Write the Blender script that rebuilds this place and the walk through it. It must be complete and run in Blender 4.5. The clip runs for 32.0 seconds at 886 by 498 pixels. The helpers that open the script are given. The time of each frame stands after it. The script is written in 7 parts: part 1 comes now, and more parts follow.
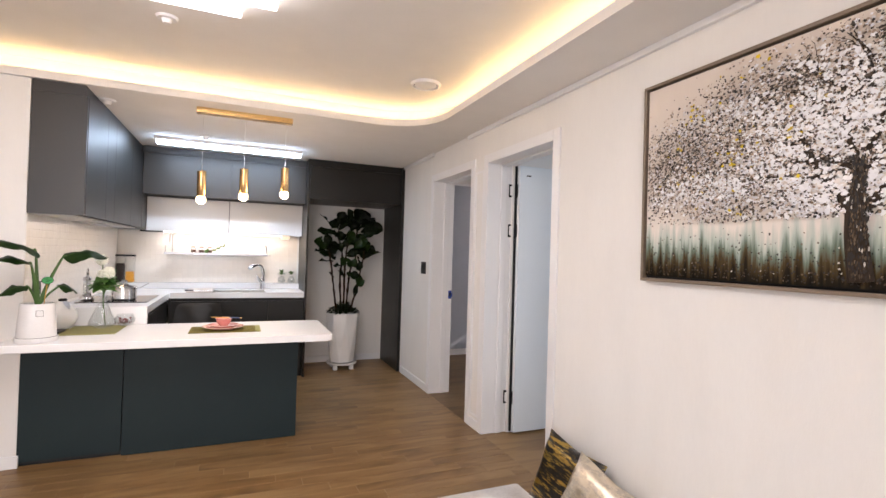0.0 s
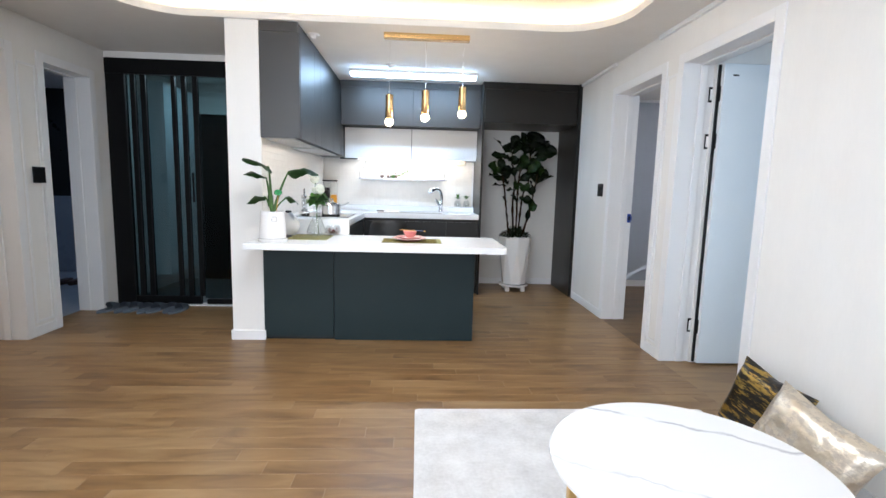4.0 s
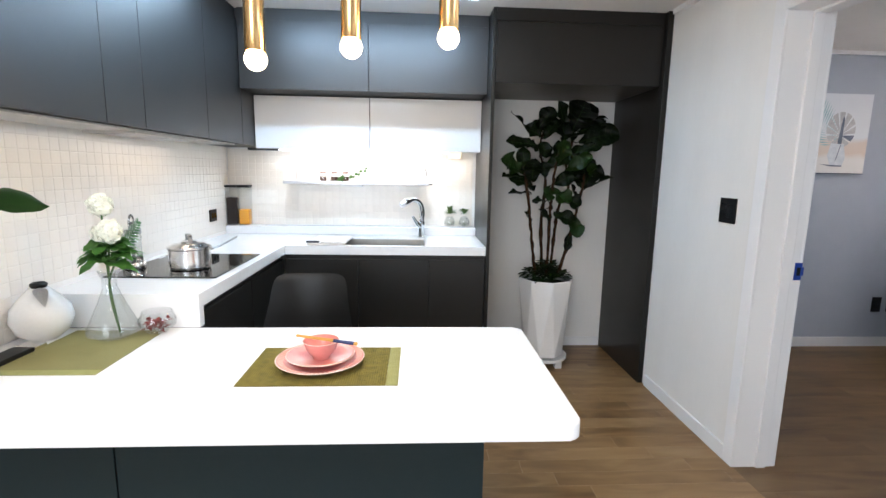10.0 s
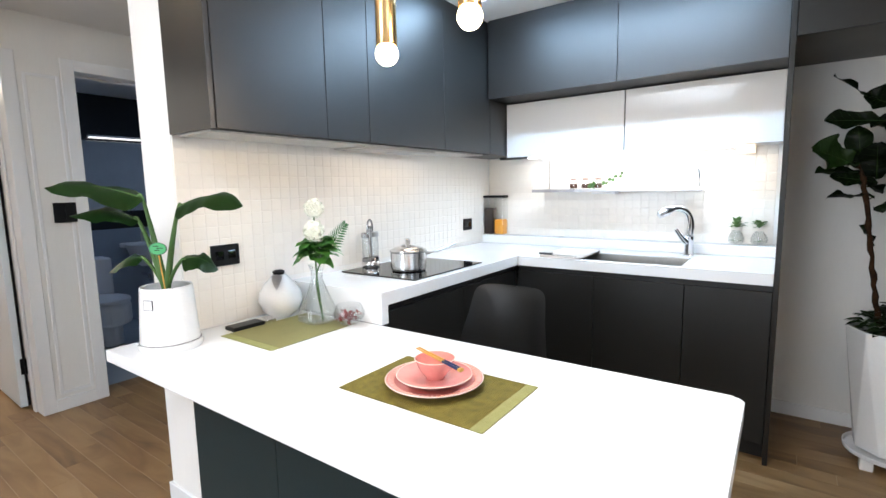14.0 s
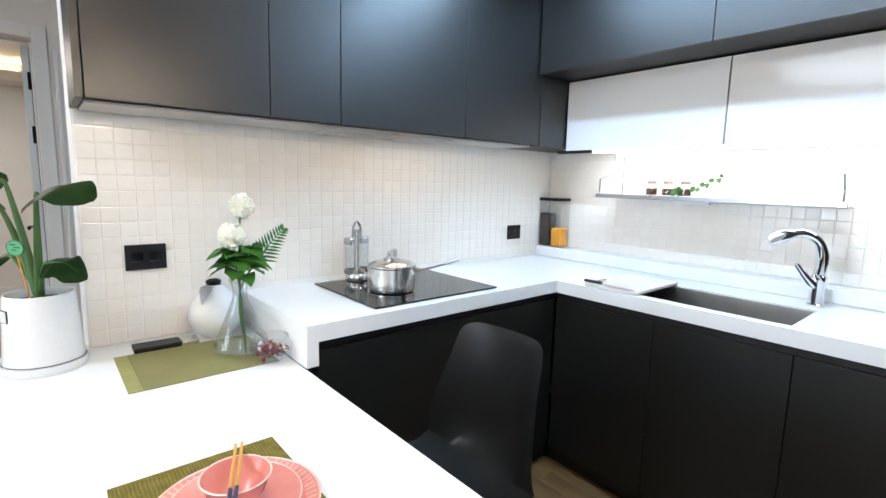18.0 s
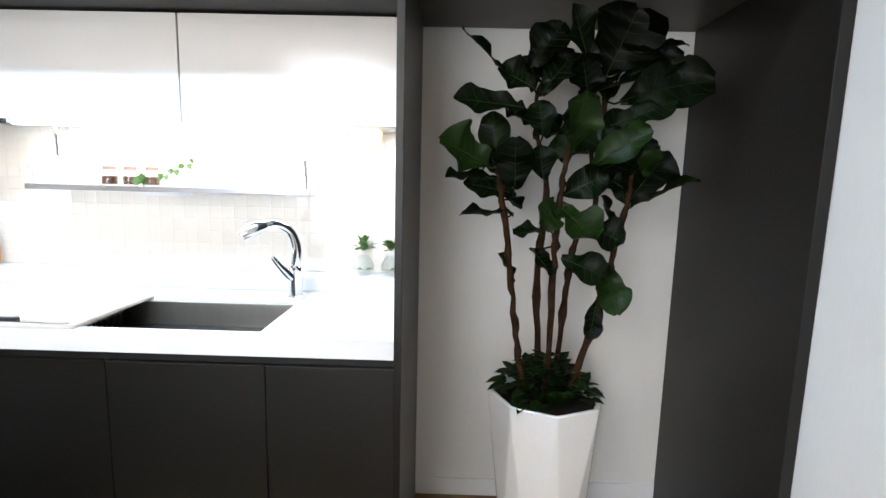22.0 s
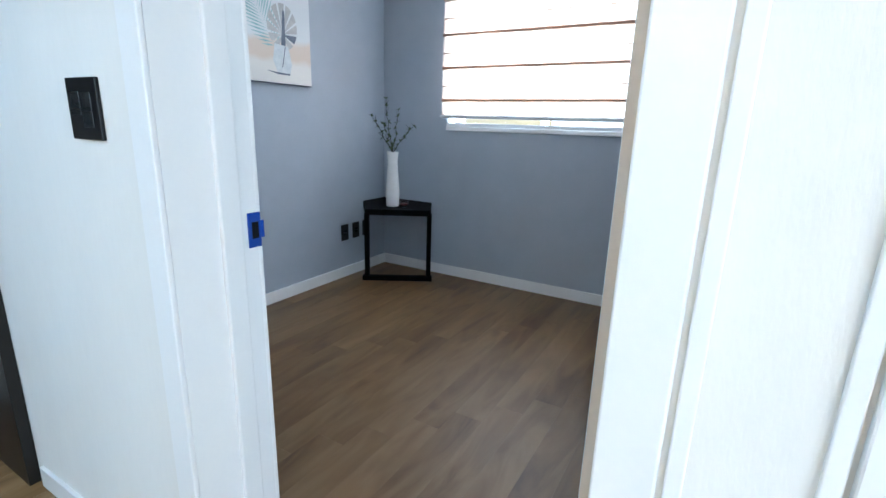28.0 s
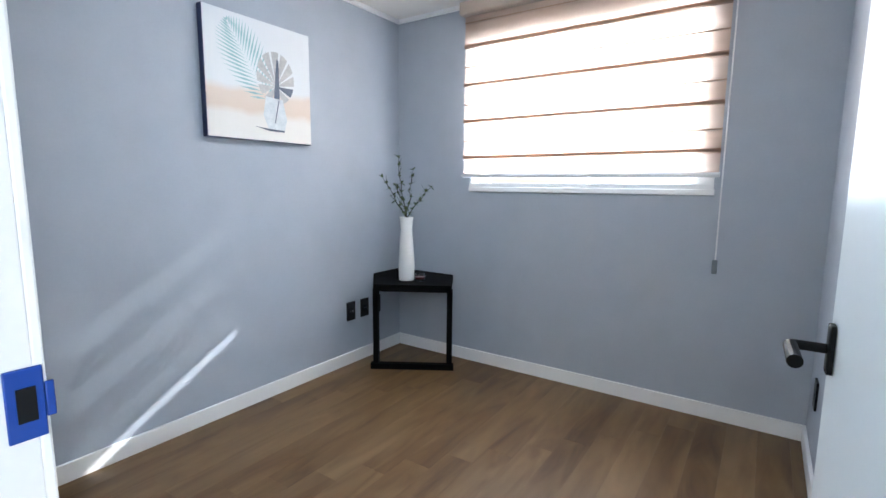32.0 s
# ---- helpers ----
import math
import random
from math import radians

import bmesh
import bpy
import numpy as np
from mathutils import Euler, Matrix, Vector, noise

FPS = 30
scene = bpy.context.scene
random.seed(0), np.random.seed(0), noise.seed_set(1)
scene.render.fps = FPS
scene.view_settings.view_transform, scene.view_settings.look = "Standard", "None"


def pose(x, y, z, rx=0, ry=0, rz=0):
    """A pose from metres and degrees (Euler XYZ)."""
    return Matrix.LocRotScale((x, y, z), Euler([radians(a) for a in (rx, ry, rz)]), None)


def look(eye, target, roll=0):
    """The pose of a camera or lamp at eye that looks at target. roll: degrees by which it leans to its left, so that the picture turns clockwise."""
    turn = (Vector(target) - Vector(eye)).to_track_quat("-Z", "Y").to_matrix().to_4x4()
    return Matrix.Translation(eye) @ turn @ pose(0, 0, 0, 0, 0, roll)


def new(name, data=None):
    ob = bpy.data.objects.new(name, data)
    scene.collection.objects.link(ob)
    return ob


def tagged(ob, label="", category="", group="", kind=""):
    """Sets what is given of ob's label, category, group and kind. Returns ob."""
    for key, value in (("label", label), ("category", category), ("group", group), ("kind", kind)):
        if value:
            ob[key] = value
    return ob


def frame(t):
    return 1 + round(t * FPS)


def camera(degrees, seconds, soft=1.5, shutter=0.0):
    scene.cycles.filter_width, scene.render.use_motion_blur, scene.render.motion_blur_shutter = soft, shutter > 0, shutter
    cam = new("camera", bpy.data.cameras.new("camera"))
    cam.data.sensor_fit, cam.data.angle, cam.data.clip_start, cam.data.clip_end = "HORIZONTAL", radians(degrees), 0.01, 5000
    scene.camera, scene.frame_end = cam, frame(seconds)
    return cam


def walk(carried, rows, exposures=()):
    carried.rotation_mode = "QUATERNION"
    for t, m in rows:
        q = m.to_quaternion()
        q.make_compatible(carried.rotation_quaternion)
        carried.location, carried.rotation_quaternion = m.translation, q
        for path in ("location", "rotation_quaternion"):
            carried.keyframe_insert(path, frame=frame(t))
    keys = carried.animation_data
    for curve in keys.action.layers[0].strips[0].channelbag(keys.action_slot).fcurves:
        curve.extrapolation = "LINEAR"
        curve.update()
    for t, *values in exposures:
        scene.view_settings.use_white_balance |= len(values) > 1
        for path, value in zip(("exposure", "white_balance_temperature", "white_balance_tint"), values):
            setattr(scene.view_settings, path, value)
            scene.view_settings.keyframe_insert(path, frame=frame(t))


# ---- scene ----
cam = camera(85.6, 32.0)
PATH = [
    (0, (1.43, -3.631, 1.349), (2.21, -1.789, 1.375), 1.7),
    (0.5, (1.398, -3.625, 1.328), (1.981, -1.712, 1.353), 1.7),
    (1, (1.397, -3.623, 1.276), (1.746, -1.654, 1.296), 1.5),
    (1.5, (1.404, -3.634, 1.247), (1.467, -1.635, 1.232), 1.5),
    (2, (1.405, -3.632, 1.207), (1.382, -1.636, 1.081), 1.1),
    (2.5, (1.408, -3.635, 1.183), (1.384, -1.645, 0.98), 1.0),
    (3, (1.397, -3.643, 1.195), (1.427, -1.658, 0.953), 1.3),
    (3.5, (1.394, -3.642, 1.194), (1.477, -1.66, 0.943), 1.4),
    (4, (1.396, -3.642, 1.196), (1.504, -1.661, 0.943), 1.5),
    (4.5, (1.394, -3.638, 1.195), (1.516, -1.657, 0.946), 1.5),
    (6.5, (1.451, -2.931, 1.284), (1.566, -0.956, 0.993), 1.2),
    (7, (1.491, -2.646, 1.313), (1.601, -0.674, 0.998), 1.2),
    (7.5, (1.515, -2.345, 1.315), (1.628, -0.376, 0.985), 1.1),
    (8, (1.522, -2.047, 1.326), (1.642, -0.079, 0.987), 1.1),
    (8.5, (1.567, -1.797, 1.333), (1.684, 0.17, 0.995), 1.0),
    (9, (1.612, -1.573, 1.35), (1.728, 0.396, 1.017), 0.9),
    (9.5, (1.627, -1.407, 1.357), (1.741, 0.563, 1.031), 1.0),
    (10, (1.631, -1.322, 1.379), (1.744, 0.649, 1.06), 1.0),
    (10.5, (1.65, -1.288, 1.392), (1.743, 0.686, 1.083), 0.9),
    (11, (1.66, -1.264, 1.391), (1.704, 0.714, 1.093), 0.7),
    (11.5, (1.658, -1.244, 1.387), (1.61, 0.734, 1.097), 0.4),
    (12, (1.651, -1.227, 1.379), (1.546, 0.75, 1.098), 0.3),
    (12.5, (1.7, -1.188, 1.372), (1.555, 0.787, 1.093), 0.4),
    (13, (1.839, -1.115, 1.354), (1.317, 0.796, 1.08), -0.1),
    (13.5, (1.965, -1.015, 1.336), (1.068, 0.754, 1.075), -0.7),
    (14, (2.095, -0.89, 1.313), (0.944, 0.727, 1.064), -1.1),
    (14.5, (2.202, -0.76, 1.309), (0.871, 0.713, 1.069), -1.0),
    (16.5, (2.222, -0.433, 1.312), (0.603, 0.712, 1.053), 1.0),
    (17, (2.183, -0.325, 1.313), (0.601, 0.869, 1.045), 1.4),
    (17.5, (2.151, -0.214, 1.326), (0.614, 1.037, 1.057), 1.6),
    (18, (2.105, -0.091, 1.336), (0.593, 1.188, 1.059), 1.4),
    (18.5, (2.05, 0.036, 1.339), (0.56, 1.34, 1.056), 1.2),
    (19, (2.011, 0.154, 1.349), (0.584, 1.526, 1.063), 1.0),
    (19.5, (1.958, 0.241, 1.349), (0.7, 1.768, 1.061), 1.4),
    (20, (1.957, 0.323, 1.349), (0.942, 2.022, 1.059), 1.8),
    (20.5, (2.002, 0.385, 1.349), (1.216, 2.2, 1.054), 1.8),
    (21, (2.081, 0.427, 1.349), (1.51, 2.321, 1.052), 1.6),
    (21.5, (2.158, 0.43, 1.362), (1.844, 2.381, 1.054), 1.4),
    (22, (2.225, 0.435, 1.337), (2.195, 2.416, 1.06), 1.4),
    (22.5, (2.312, 0.407, 1.345), (2.526, 2.375, 1.066), 1.2),
    (23, (2.353, 0.378, 1.341), (2.804, 2.308, 1.07), 1.2),
    (23.5, (2.388, 0.339, 1.333), (3.044, 2.209, 1.064), 1.2),
    (24, (2.404, 0.245, 1.331), (3.21, 2.056, 1.062), 1.0),
    (24.5, (2.415, 0.062, 1.333), (3.244, 1.862, 1.065), 0.7),
    (25, (2.376, -0.116, 1.318), (3.266, 1.656, 1.059), 0.7),
    (25.5, (2.311, -0.264, 1.298), (3.4, 1.394, 1.041), 1.0),
    (26, (2.259, -0.363, 1.284), (3.608, 1.091, 1.027), 1.5),
    (26.5, (2.253, -0.387, 1.267), (3.778, 0.876, 0.985), 1.8),
    (28.5, (2.854, -0.106, 1.17), (4.553, 0.804, 0.635), 1.7),
    (29, (3.02, -0.034, 1.111), (4.764, 0.809, 0.611), 1.6),
    (29.5, (3.113, 0.003, 1.053), (4.877, 0.834, 0.607), 1.2),
    (30, (3.133, 0.054, 1.057), (4.901, 0.892, 0.641), 1.0),
    (30.5, (3.126, 0.1, 1.094), (4.897, 0.937, 0.688), 1.2),
    (31, (3.176, 0.082, 1.129), (4.919, 0.992, 0.765), 0.9),
    (31.5, (3.19, 0.066, 1.163), (4.875, 1.096, 0.845), 0.5),
    (32, (3.199, 0.061, 1.199), (4.841, 1.171, 0.932), 0.5),
]
EXPOSURES = [(0, -0.36, 7100, 21), (1, -0.72, 6800, 17), (2, -0.2, 6400, 17), (3, -0.13, 6200, 13), (4, -0.11, 6000, 10), (7, 0.1, 5850, 9), (9, 0.06, 6150, 11), (13, 0.02, 6300, 11), (14, 0.14, 6150, 10), (17, -0.03, 6000, 9), (19, -0.01, 5950, 8), (21, 0.27, 6150, 10), (23, 0.62, 6350, 10), (25, 0.58, 6000, 6), (26, 0.42, 5850, 6), (29, 0.56, 5200, -1), (30, 1.06, 5350, 0), (31, 1.05, 5550, 1), (32, 1.00, 5750, 4)]
walk(cam, [(t, look(eye, target, roll)) for t, eye, target, roll in PATH], EXPOSURES)

# ---- light ----
world = bpy.data.worlds.new("sky")
scene.world = world
world.use_nodes = True
wn = world.node_tree.nodes
sky = wn.new("ShaderNodeTexSky")
sky.sky_type, sky.sun_disc = "NISHITA", False
SUN_DIR = Vector((-1.339, 0.61, -0.812)).normalized()  # way of the sunlight
sky.sun_elevation = math.asin(-SUN_DIR.z)
sky.sun_rotation = math.atan2(-SUN_DIR.x, -SUN_DIR.y)
world.node_tree.links.new(sky.outputs[0], wn["Background"].inputs[0])
wn["Background"].inputs[1].default_value = 0.12

sun_data = bpy.data.lights.new("sun", "SUN")
sun_data.energy, sun_data.angle, sun_data.color = 5.0, radians(0.5), (1.0, 0.94, 0.86)
sun = new("sun", sun_data)
sun.matrix_world = look((9, -2, 6), Vector((9, -2, 6)) + SUN_DIR)


def area_lamp(name, loc, target, sx, sy, watts, colour):
    d = bpy.data.lights.new(name, "AREA")
    d.shape, d.size, d.size_y, d.energy, d.color = "RECTANGLE", sx, sy, watts, colour
    ob = new(name, d)
    ob.matrix_world = look(loc, target)
    return ob


def bulb_lamp(name, loc, watts, colour, radius=0.03):
    d = bpy.data.lights.new(name, "POINT")
    d.energy, d.color, d.shadow_soft_size = watts, colour, radius
    ob = new(name, d)
    ob.location = loc
    return ob


def down_lamp(name, loc, sx, sy, watts, colour):
    ob = area_lamp(name, loc, loc, sx, sy, watts, colour)
    ob.matrix_world = pose(*loc)
    return ob


DAY, COOL = (0.86, 0.93, 1.0), (0.90, 0.95, 1.0)
area_lamp("balcony_daylight", (0.25, -5.36, 1.3), (0.25, 0, 1.3), 2.5, 2.0, 118, DAY)
down_lamp("living_ceiling_light_lamp", (1.0, -1.75, 2.43), 1.0, 0.9, 17, COOL)
down_lamp("kitchen_bar_light_lamp", (1.33, 1.36, 2.265), 1.2, 0.08, 14, (0.62, 0.82, 1.0))
down_lamp("under_cabinet_lamp_back", (1.35, 2.2, 1.505), 1.4, 0.03, 4.0, (1.0, 0.93, 0.82))
# added warm fill over the side tiles; the hood itself is unlit
down_lamp("side_tile_fill", (0.43, 1.15, 1.509), 0.05, 0.55, 0.7, (1.0, 0.82, 0.60))
down_lamp("bedroom_ceiling_light_lamp", (4.75, 1.18, 2.265), 0.5, 0.5, 1.5, COOL)
area_lamp("bedroom_window_daylight", (6.16, 1.02, 1.62), (3.5, 1.02, 1.75), 1.25, 0.9, 72, DAY)
# added blue fill to brighten the open second-room door; no window is built
area_lamp("second_room_fill", (5.8, -2.0, 1.5), (3.3, -1.2, 1.0), 1.4, 1.2, 36, (0.66, 0.83, 1.0))
# added fill for the west room; no such ceiling fixture hangs there
down_lamp("west_room_fill", (-3.2, -0.9, 2.3), 0.8, 0.8, 32, (1.0, 0.9, 0.8))
# added fill so the foyer shows through the sliding glass; no fixture there
down_lamp("foyer_fill", (-0.7, 1.7, 2.28), 0.2, 0.2, 8.0, (0.72, 0.92, 1.0))
down_lamp("bathroom_lamp", (-2.62, 0.70, 2.27), 0.15, 0.15, 2.0, (0.45, 0.66, 1.0))
down_lamp("bathroom_lamp_far", (-2.62, 2.33, 2.27), 0.15, 0.15, 2.0, (0.45, 0.66, 1.0))


# ---- materials ----
def material(name, colour, rough=0.5, metal=0.0, colour2=None, scale=6.0, fine=90.0, bump=0.0, bump_scale=120.0, stretch=(1, 1, 1), rough_var=0.08, coat=0.0, object_random=0.0, spec=0.5):
    """A surface whose colour wanders between two tones at two scales, with a fine relief."""
    m = bpy.data.materials.new(name)
    m.use_nodes = True
    nt = m.node_tree
    n, l = nt.nodes, nt.links
    b = n["Principled BSDF"]
    b.inputs["Metallic"].default_value = metal
    b.inputs["Coat Weight"].default_value = coat
    b.inputs["Specular IOR Level"].default_value = spec
    tc = n.new("ShaderNodeTexCoord")
    mp = n.new("ShaderNodeMapping")
    mp.inputs["Scale"].default_value = stretch
    l.new(tc.outputs["Object"], mp.inputs["Vector"])
    big, small = n.new("ShaderNodeTexNoise"), n.new("ShaderNodeTexNoise")
    big.inputs["Scale"].default_value, small.inputs["Scale"].default_value = scale, fine
    big.inputs["Detail"].default_value, small.inputs["Detail"].default_value = 4, 3
    for t in (big, small):
        l.new(mp.outputs[0], t.inputs["Vector"])
    add = n.new("ShaderNodeMath")
    add.operation = "MULTIPLY_ADD"
    l.new(small.outputs["Fac"], add.inputs[0])
    add.inputs[1].default_value = 0.45
    l.new(big.outputs["Fac"], add.inputs[2])
    rng = n.new("ShaderNodeMapRange")
    rng.inputs["From Min"].default_value, rng.inputs["From Max"].default_value = 0.45, 1.0
    l.new(add.outputs[0], rng.inputs["Value"])
    mix = n.new("ShaderNodeMix")
    mix.data_type = "RGBA"
    c2 = colour2 or tuple(c * 0.9 for c in colour)
    mix.inputs[6].default_value, mix.inputs[7].default_value = (*colour, 1), (*c2, 1)
    l.new(rng.outputs[0], mix.inputs[0])
    out = mix.outputs[2]
    if object_random:
        info = n.new("ShaderNodeObjectInfo")
        hsv = n.new("ShaderNodeHueSaturation")
        r2 = n.new("ShaderNodeMapRange")
        r2.inputs["To Min"].default_value, r2.inputs["To Max"].default_value = 1 - object_random, 1 + object_random
        l.new(info.outputs["Random"], r2.inputs["Value"])
        l.new(r2.outputs[0], hsv.inputs["Value"])
        l.new(out, hsv.inputs["Color"])
        out = hsv.outputs[0]
    l.new(out, b.inputs["Base Color"])
    rr = n.new("ShaderNodeMapRange")
    rr.inputs["To Min"].default_value, rr.inputs["To Max"].default_value = max(0.02, rough - rough_var), min(1, rough + rough_var)
    l.new(big.outputs["Fac"], rr.inputs["Value"])
    l.new(rr.outputs[0], b.inputs["Roughness"])
    if bump:
        bn, bt = n.new("ShaderNodeBump"), n.new("ShaderNodeTexNoise")
        bt.inputs["Scale"].default_value = bump_scale
        l.new(mp.outputs[0], bt.inputs["Vector"])
        bn.inputs["Strength"].default_value, bn.inputs["Distance"].default_value = bump, 0.002
        l.new(bt.outputs["Fac"], bn.inputs["Height"])
        l.new(bn.outputs[0], b.inputs["Normal"])
    return m


def glowing(name, colour, strength):
    m = bpy.data.materials.new(name)
    m.use_nodes = True
    b = m.node_tree.nodes["Principled BSDF"]
    b.inputs["Base Color"].default_value = (0.8, 0.8, 0.8, 1)
    b.inputs["Emission Color"].default_value, b.inputs["Emission Strength"].default_value = (*colour, 1), strength
    return m


def glass(name, colour=(0.97, 0.98, 0.98), gloss=0.75):
    """Thin clear glass: it lets light straight through and mirrors towards its rims."""
    m = bpy.data.materials.new(name)
    m.use_nodes = True
    n, l = m.node_tree.nodes, m.node_tree.links
    n.remove(n["Principled BSDF"])
    tp, gl, lw, pw, sc, mx = n.new("ShaderNodeBsdfTransparent"), n.new("ShaderNodeBsdfGlossy"), n.new("ShaderNodeLayerWeight"), n.new("ShaderNodeMath"), n.new("ShaderNodeMath"), n.new("ShaderNodeMixShader")
    tp.inputs["Color"].default_value = (*colour, 1)
    gl.inputs["Roughness"].default_value = 0.02
    lw.inputs["Blend"].default_value = 0.5
    pw.operation, sc.operation = "POWER", "MULTIPLY_ADD"
    pw.inputs[1].default_value, sc.inputs[1].default_value, sc.inputs[2].default_value = 3.0, gloss, 0.035
    l.new(lw.outputs["Facing"], pw.inputs[0])
    l.new(pw.outputs[0], sc.inputs[0])
    l.new(sc.outputs[0], mx.inputs[0])
    l.new(tp.outputs[0], mx.inputs[1])
    l.new(gl.outputs[0], mx.inputs[2])
    l.new(mx.outputs[0], n["Material Output"].inputs["Surface"])
    return m


WALLPAPER = material("white_wallpaper", (0.80, 0.785, 0.76), 0.75, colour2=(0.76, 0.745, 0.72), bump=0.25, bump_scale=260, stretch=(1, 1, 0.25))
CEILING = material("ceiling_paper", (0.80, 0.78, 0.75), 0.85, colour2=(0.77, 0.75, 0.72), bump=0.2, bump_scale=300)
BLUEGREY = material("blue_grey_wallpaper", (0.405, 0.440, 0.505), 0.8, colour2=(0.375, 0.41, 0.475), bump=0.4, bump_scale=300)
TRIM = material("white_trim", (0.82, 0.82, 0.82), 0.35, colour2=(0.78, 0.78, 0.79), scale=2)
DOORWHITE = material("door_white", (0.74, 0.80, 0.84), 0.32, colour2=(0.71, 0.77, 0.81), scale=2, bump=0.08, bump_scale=200)
CABINET = material("matt_charcoal_cabinet", (0.0100, 0.0095, 0.0085), 0.42, colour2=(0.009, 0.0085, 0.0076), scale=2, rough_var=0.05, spec=0.50, bump=0.1, bump_scale=500)
CABDOOR = material("matt_graphite_door", (0.0080, 0.0074, 0.0072), 0.44, colour2=(0.0072, 0.0066, 0.0064), scale=2, rough_var=0.04, spec=0.85, bump=0.1, bump_scale=500)
CABDARK = material("dark_cabinet_carcass", (0.008, 0.008, 0.008), 0.5)
GREENGREY = material("dark_slate_panel", (0.0165, 0.0285, 0.0315), 0.5, colour2=(0.0145, 0.0255, 0.0285), scale=2, spec=0.22, bump=0.1, bump_scale=500)
TAUPE = material("taupe_grey_panel", (0.0115, 0.0098, 0.0082), 0.37, colour2=(0.010, 0.0085, 0.007), scale=2, spec=0.34, bump=0.1, bump_scale=500)
SOLIDTOP = material("white_solid_surface", (0.86, 0.86, 0.86), 0.22, colour2=(0.84, 0.84, 0.84), scale=3, rough_var=0.04)
WHITEGLOSS = material("white_gloss_door", (0.80, 0.79, 0.78), 0.12, colour2=(0.78, 0.77, 0.76), scale=2, rough_var=0.03)
TILEWHITE = material("white_glazed_tile", (0.84, 0.79, 0.725), 0.13, colour2=(0.81, 0.76, 0.695), scale=9, bump=0.12, bump_scale=25, rough_var=0.05, object_random=0.02)
GROUT = material("white_grout", (0.80, 0.775, 0.735), 0.9, bump=0.3)
BLACKMETAL = material("black_metal", (0.004, 0.004, 0.0045), 0.42, spec=0.13, colour2=(0.007, 0.007, 0.0075))
BLACKPLASTIC = material("black_plastic", (0.006, 0.006, 0.007), 0.4, spec=0.25)
BLACKGLASS = material("black_glass", (0.004, 0.004, 0.005), 0.04, rough_var=0.01)
GREYSTEEL = material("grey_steel_rail", (0.42, 0.42, 0.44), 0.3, 1.0)
CHROME = material("chrome", (0.82, 0.83, 0.85), 0.08, 1.0, rough_var=0.03)
STEEL = material("brushed_steel", (0.88, 0.87, 0.86), 0.26, 1.0, stretch=(1, 1, 6))
GOLD = material("brushed_gold", (0.83, 0.56, 0.26), 0.22, 1.0, colour2=(0.76, 0.50, 0.22), stretch=(12, 12, 1))
BRASSLEG = material("gold_painted_leg", (0.70, 0.48, 0.20), 0.3, 1.0)
WOODDARK = material("bedroom_floor_joint", (0.13, 0.075, 0.032), 0.5)
# light tan joints: the glint on the plank bevels is put into this colour
JOINTGLINT = material("floor_joint_glint", (0.36, 0.26, 0.17), 0.5)
PADWHITE = material("white_plastic", (0.75, 0.75, 0.76), 0.35)
CERAMIC = material("white_ceramic", (0.82, 0.81, 0.80), 0.25, scale=3)
GLOW_COOL = glowing("light_diffuser", (0.92, 0.96, 1.0), 9.0)
GLOW_BAR = glowing("bar_light_diffuser", (0.50, 0.74, 1.0), 34.0)
GLOW_BED = glowing("bedroom_diffuser", (0.92, 0.96, 1.0), 5.0)
GLOW_WARM = glowing("led_strip", (1.0, 0.72, 0.36), 26.0)
GLOW_BULB = glowing("bulb_glass", (1.0, 0.76, 0.46), 16.0)
GLASS = glass("clear_glass")
TINTGLASS = glass("tinted_glass", (0.44, 0.53, 0.55))


